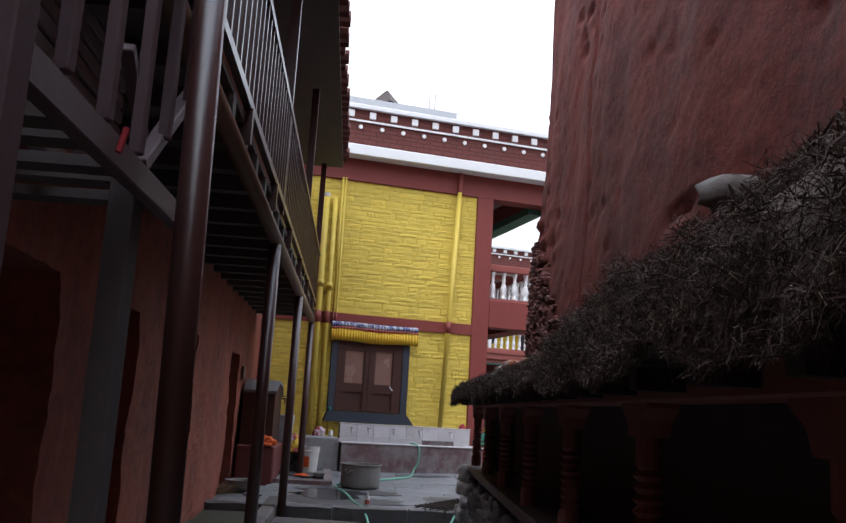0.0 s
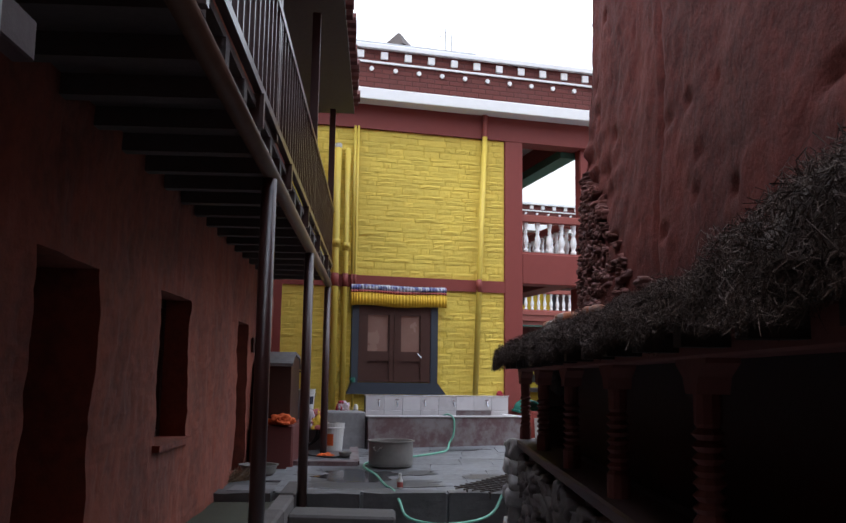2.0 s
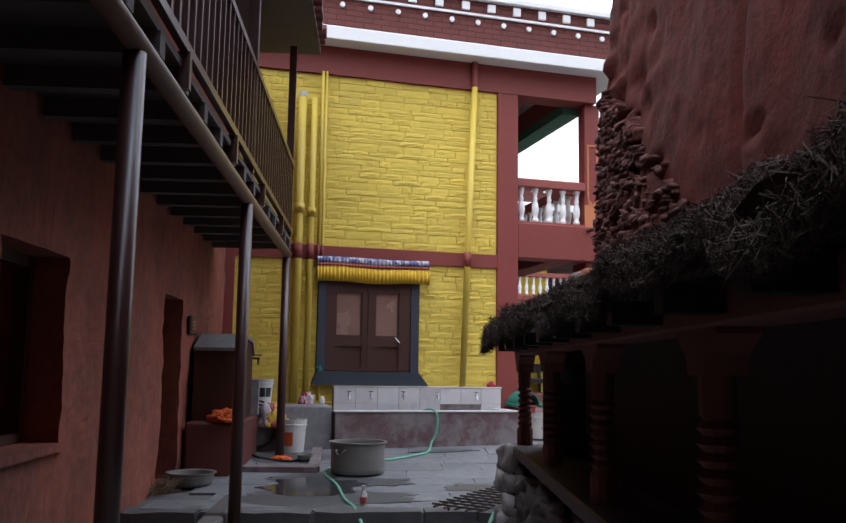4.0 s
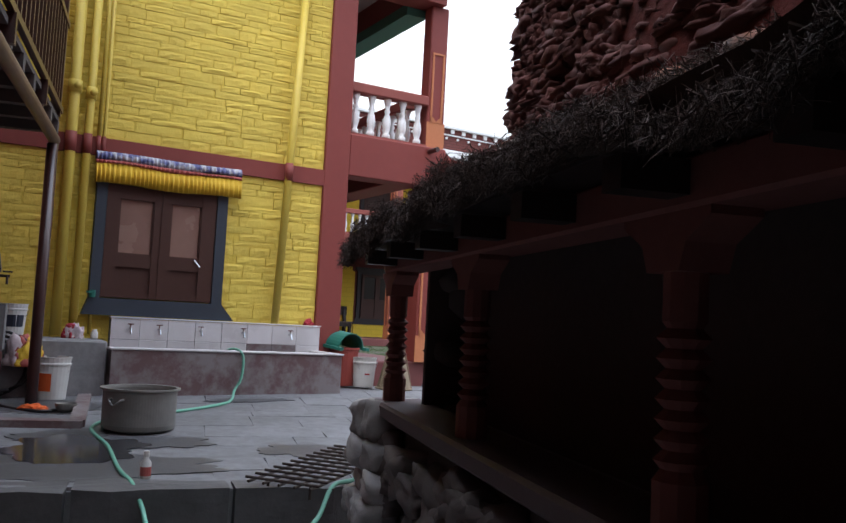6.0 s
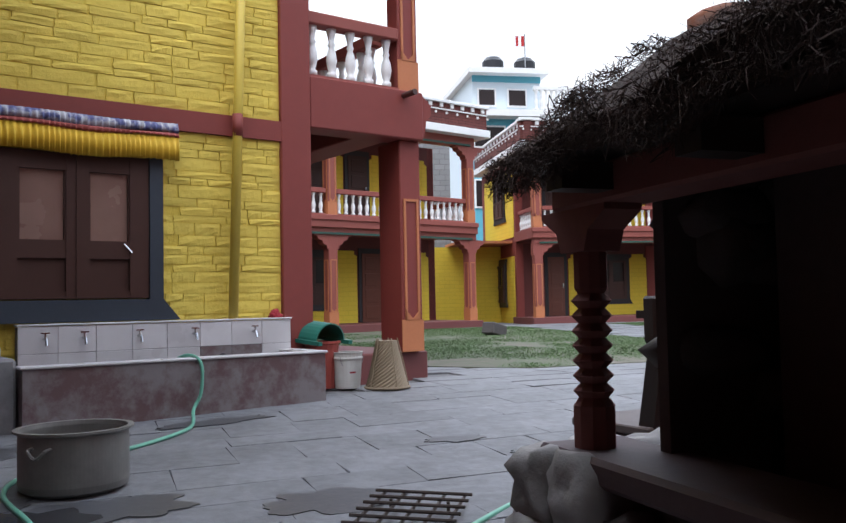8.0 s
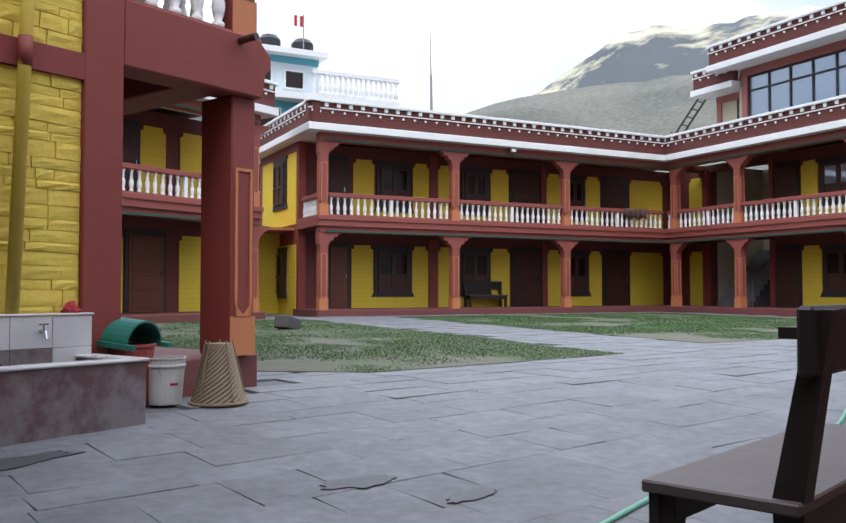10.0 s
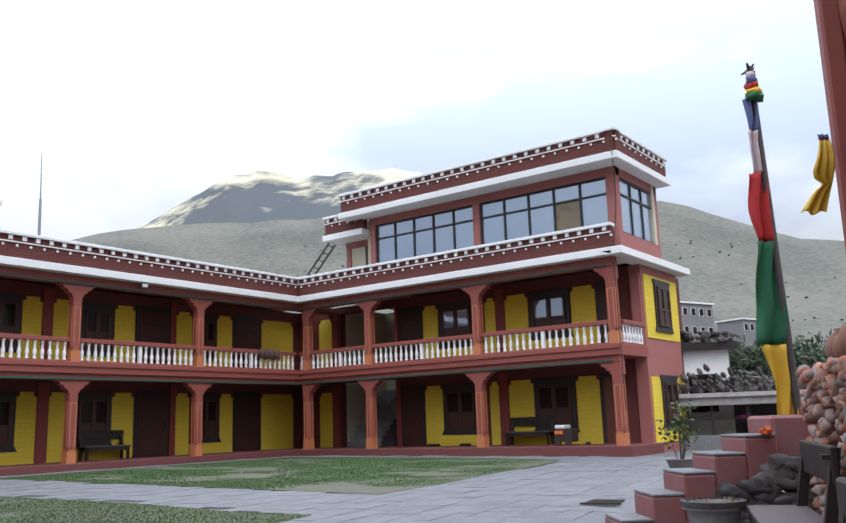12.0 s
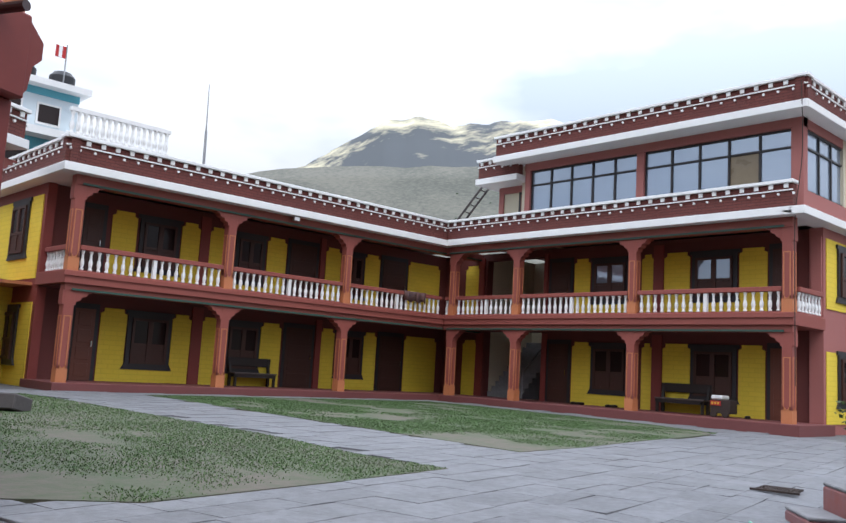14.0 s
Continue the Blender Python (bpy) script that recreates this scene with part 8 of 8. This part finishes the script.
FLAGS = [flag_mesh(k) for k in range(10)]
HOUSES = [[(0.25, 15.1), (0.4, 16.2), (-4.5, 27), (-9, 27), (-9, 10), (-4.4, 12.9)], [(18.3, 18), (26, 18), (26, 36), (18.3, 36)], [(-0.6, 9.2), (-0.4, 9.6), (6.6, 12.2), (7.5, 11), (7.5, 8), (-0.6, 8)]]
rf = random.Random(8)
flags_near, flags_far = [], []
b = 8.4
while b < 31:
    rowh = rf.uniform(0.24, 0.50)
    a = -6.0 + rf.uniform(0, 0.4)
    while a < 24:
        w = rf.uniform(0.28, 0.95)
        x, y = yard(a + w / 2, b + rowh / 2)
        ok = y > 9.38 + 0.2286 * (x + 3.29) + 0.18 if x < -0.3 else y > 9.2
        wall_x = -3.25 - 0.231 * (y - 7.4)
        ok = ok and x > wall_x + 0.25 and x < 18.2 and not any(inside((x, y), h) for h in HOUSES)
        ok = ok and y < 30.2
        for poly in (PLOT1, PLOT2):
            ok = ok and not inside((x, y), poly)
        if ok:
            (flags_near if (y < 14.2 and x < 4.2) else flags_far).append((x, y, w, rowh))
        a += w
    b += rowh
flags_near.sort(key=lambda q: (q[0] + 1.5) ** 2 + (q[1] - 9.5) ** 2)
flags_far = flags_near[300:] + flags_far


def flag_pose(x, y, w, h):
    sl = math.atan(0.0444) if 10 < y < 14.5 else 0.0
    return Matrix.Translation((x, y, level(x, y) + 0.022 + rf.uniform(-0.0025, 0.0025))) @ Matrix.Rotation(sl + rf.gauss(0, 0.0025), 4, "X") @ Matrix.Rotation(YAW + rf.gauss(0, 0.02), 4, "Z") @ Matrix.Diagonal((w - 0.001, h - 0.001, 1, 1))


for q in flags_near[:300]:
    shared("flagstone", rf.choice(FLAGS), terrace, flag_pose(*q))
verts, faces = [], []
for q in flags_far:
    m = flag_pose(*q)
    me = rf.choice(FLAGS)
    i = len(verts)
    verts += [tuple(m @ v.co) for v in me.vertices]
    faces += [tuple(i + k for k in p.vertices) for p in me.polygons]
me = bpy.data.meshes.new("far_paving")
me.from_pydata(verts, [], faces)
me.materials.append(FLAG)
ob = new("far_paving", me)
ob.parent = terrace
tagged(ob, "remaining grey slate flags of the yard", kind="stuff")
# step edge stones and lower alley flags
rnd3 = random.Random(14)
STEP_CEMENT = mat("dark_damp_cement", (0.105, 0.103, 0.105), 0.6, dark=(0.04, 0.039, 0.04), grain=9, stain=2.4, amount=0.9, bump=0.8)
x = -4.6
while x < -0.95:
    w = rnd3.uniform(0.5, 0.95)
    y = 9.38 + 0.2286 * (x + w / 2 + 3.29)
    bm = box(bmesh.new(), 0, w - 0.012, -0.10 + rnd3.uniform(-0.03, 0.03), 0.16, -0.30, 0.0)
    bmesh.ops.subdivide_edges(bm, edges=bm.edges[:], cuts=3, use_grid_fill=True)
    for v in bm.verts:
        v.co += Vector((0.01, 0.03, 0.02)) * noise.noise(v.co * 4 + Vector((x * 3, 0, 0)))
    ob = part("edge_stone", bm, STEP_CEMENT, terrace, "rough cement step edge")
    ob.matrix_basis = pose(x, 9.38 + 0.2286 * (x + 3.29), -0.172 + rnd3.uniform(-0.012, 0.012), 0, 0, 12.9)
    x += w
yy = 1.0
lane = thing("alley_paving", Matrix.Identity(4), "rough grey stone slabs of the alley floor", "pavement", kind="structure")
while yy < 9.3:
    h = rnd3.uniform(0.4, 0.6)
    x = -3.1 - 0.2 * (yy - 5)
    while x < 0.55 - 0.15 * yy:
        w = rnd3.uniform(0.45, 0.9)
        y0 = yy + 0.2286 * (x + 2.3)
        if y0 + h < 9.32 + 0.2286 * (x + 3.29) and x > -2.6 - 0.231 * (yy - 7.4):
            shared("flagstone", rnd3.choice(FLAGS), lane, pose(x + w / 2, y0 + h / 2, -0.415 + rnd3.uniform(-0.02, 0.02), rnd3.uniform(-1, 1), rnd3.uniform(-1, 1), 12) @ Matrix.Diagonal((w - 0.02, h - 0.02, 1.2, 1)))
        x += w
    yy += h

# ---- stones of the yellow wall ----
def face_mesh(seed):
    """A roughly squared stone, one metre wide and high, with an uneven face."""
    rnd_ = random.Random(seed)
    bm = bmesh.new()
    nx_, nz_ = 4, 3
    g_ = []
    for i in range(nx_ + 1):
        col = []
        for k in range(nz_ + 1):
            ex, ez = i in (0, nx_), k in (0, nz_)
            xx, zz = i / nx_ - 0.5, k / nz_ - 0.5
            if not ex:
                xx += rnd_.uniform(-0.05, 0.05)
            else:
                xx *= 1 - rnd_.uniform(0, 0.06)
            if not ez:
                zz += rnd_.uniform(-0.06, 0.06)
            else:
                zz *= 1 - rnd_.uniform(0, 0.09)
            yv = -0.010 - rnd_.uniform(0, 0.005) if ex or ez else -0.013 - rnd_.uniform(0, 0.010)
            col.append(bm.verts.new((xx, yv, zz)))
        g_.append(col)
    for i in range(nx_):
        for k in range(nz_):
            bm.faces.new((g_[i][k], g_[i + 1][k], g_[i + 1][k + 1], g_[i][k + 1]))
    rim = [g_[i][0] for i in range(nx_ + 1)] + [g_[nx_][k] for k in range(1, nz_ + 1)] + [g_[i][nz_] for i in range(nx_ - 1, -1, -1)] + [g_[0][k] for k in range(nz_ - 1, 0, -1)]
    deep = [bm.verts.new((v.co.x, 0.02, v.co.z)) for v in rim]
    for i in range(len(rim)):
        j = (i + 1) % len(rim)
        bm.faces.new((rim[j], rim[i], deep[i], deep[j]))
    ob = part("stone", bm, YELLOW)
    me_ = ob.data
    bpy.data.objects.remove(ob)
    return me_


FACES = [face_mesh(100 + k) for k in range(14)]
ry = random.Random(19)
laid = []
for z0, z1 in ((0.40, 2.27), (2.45, 4.72)):
    z = z0
    while z < z1 - 0.03:
        h = min(ry.uniform(0.055, 0.115), z1 - z)
        if z1 - z - h < 0.05:
            h = z1 - z
        x = PL - 0.01
        while x < PR - 0.02:
            w = min(ry.uniform(0.12, 0.5), PR - x)
            if PR - x - w < 0.1:
                w = PR - x
            cx, cz = x + w / 2, z + h / 2
            if not (-2.40 < cx < -1.12 and 0.7 < cz < 2.0):
                laid.append((cx, cz, w, h))
            x += w
        z += h
laid.sort(key=lambda q: q[1] - 0.3 * q[0])
verts, faces = [], []
for n_, (cx, cz, w, h) in enumerate(laid):
    m = pose(cx, 0.02, cz, 0, ry.uniform(-1.5, 1.5), 0) @ Matrix.Diagonal((w - 0.003, ry.uniform(0.4, 1.0), h - 0.002, 1))
    me = ry.choice(FACES)
    if n_ < 300:
        shared("stone", me, house, m)
    else:
        i = len(verts)
        verts += [tuple(m @ v.co) for v in me.vertices]
        faces += [tuple(i + k for k in p.vertices) for p in me.polygons]
me = bpy.data.meshes.new("upper_stonework")
me.from_pydata(verts, [], faces)
me.materials.append(YELLOW)
ob = new("upper_stonework", me)
ob.parent = house
tagged(ob, "remaining yellow painted stones of the wall", kind="stuff")
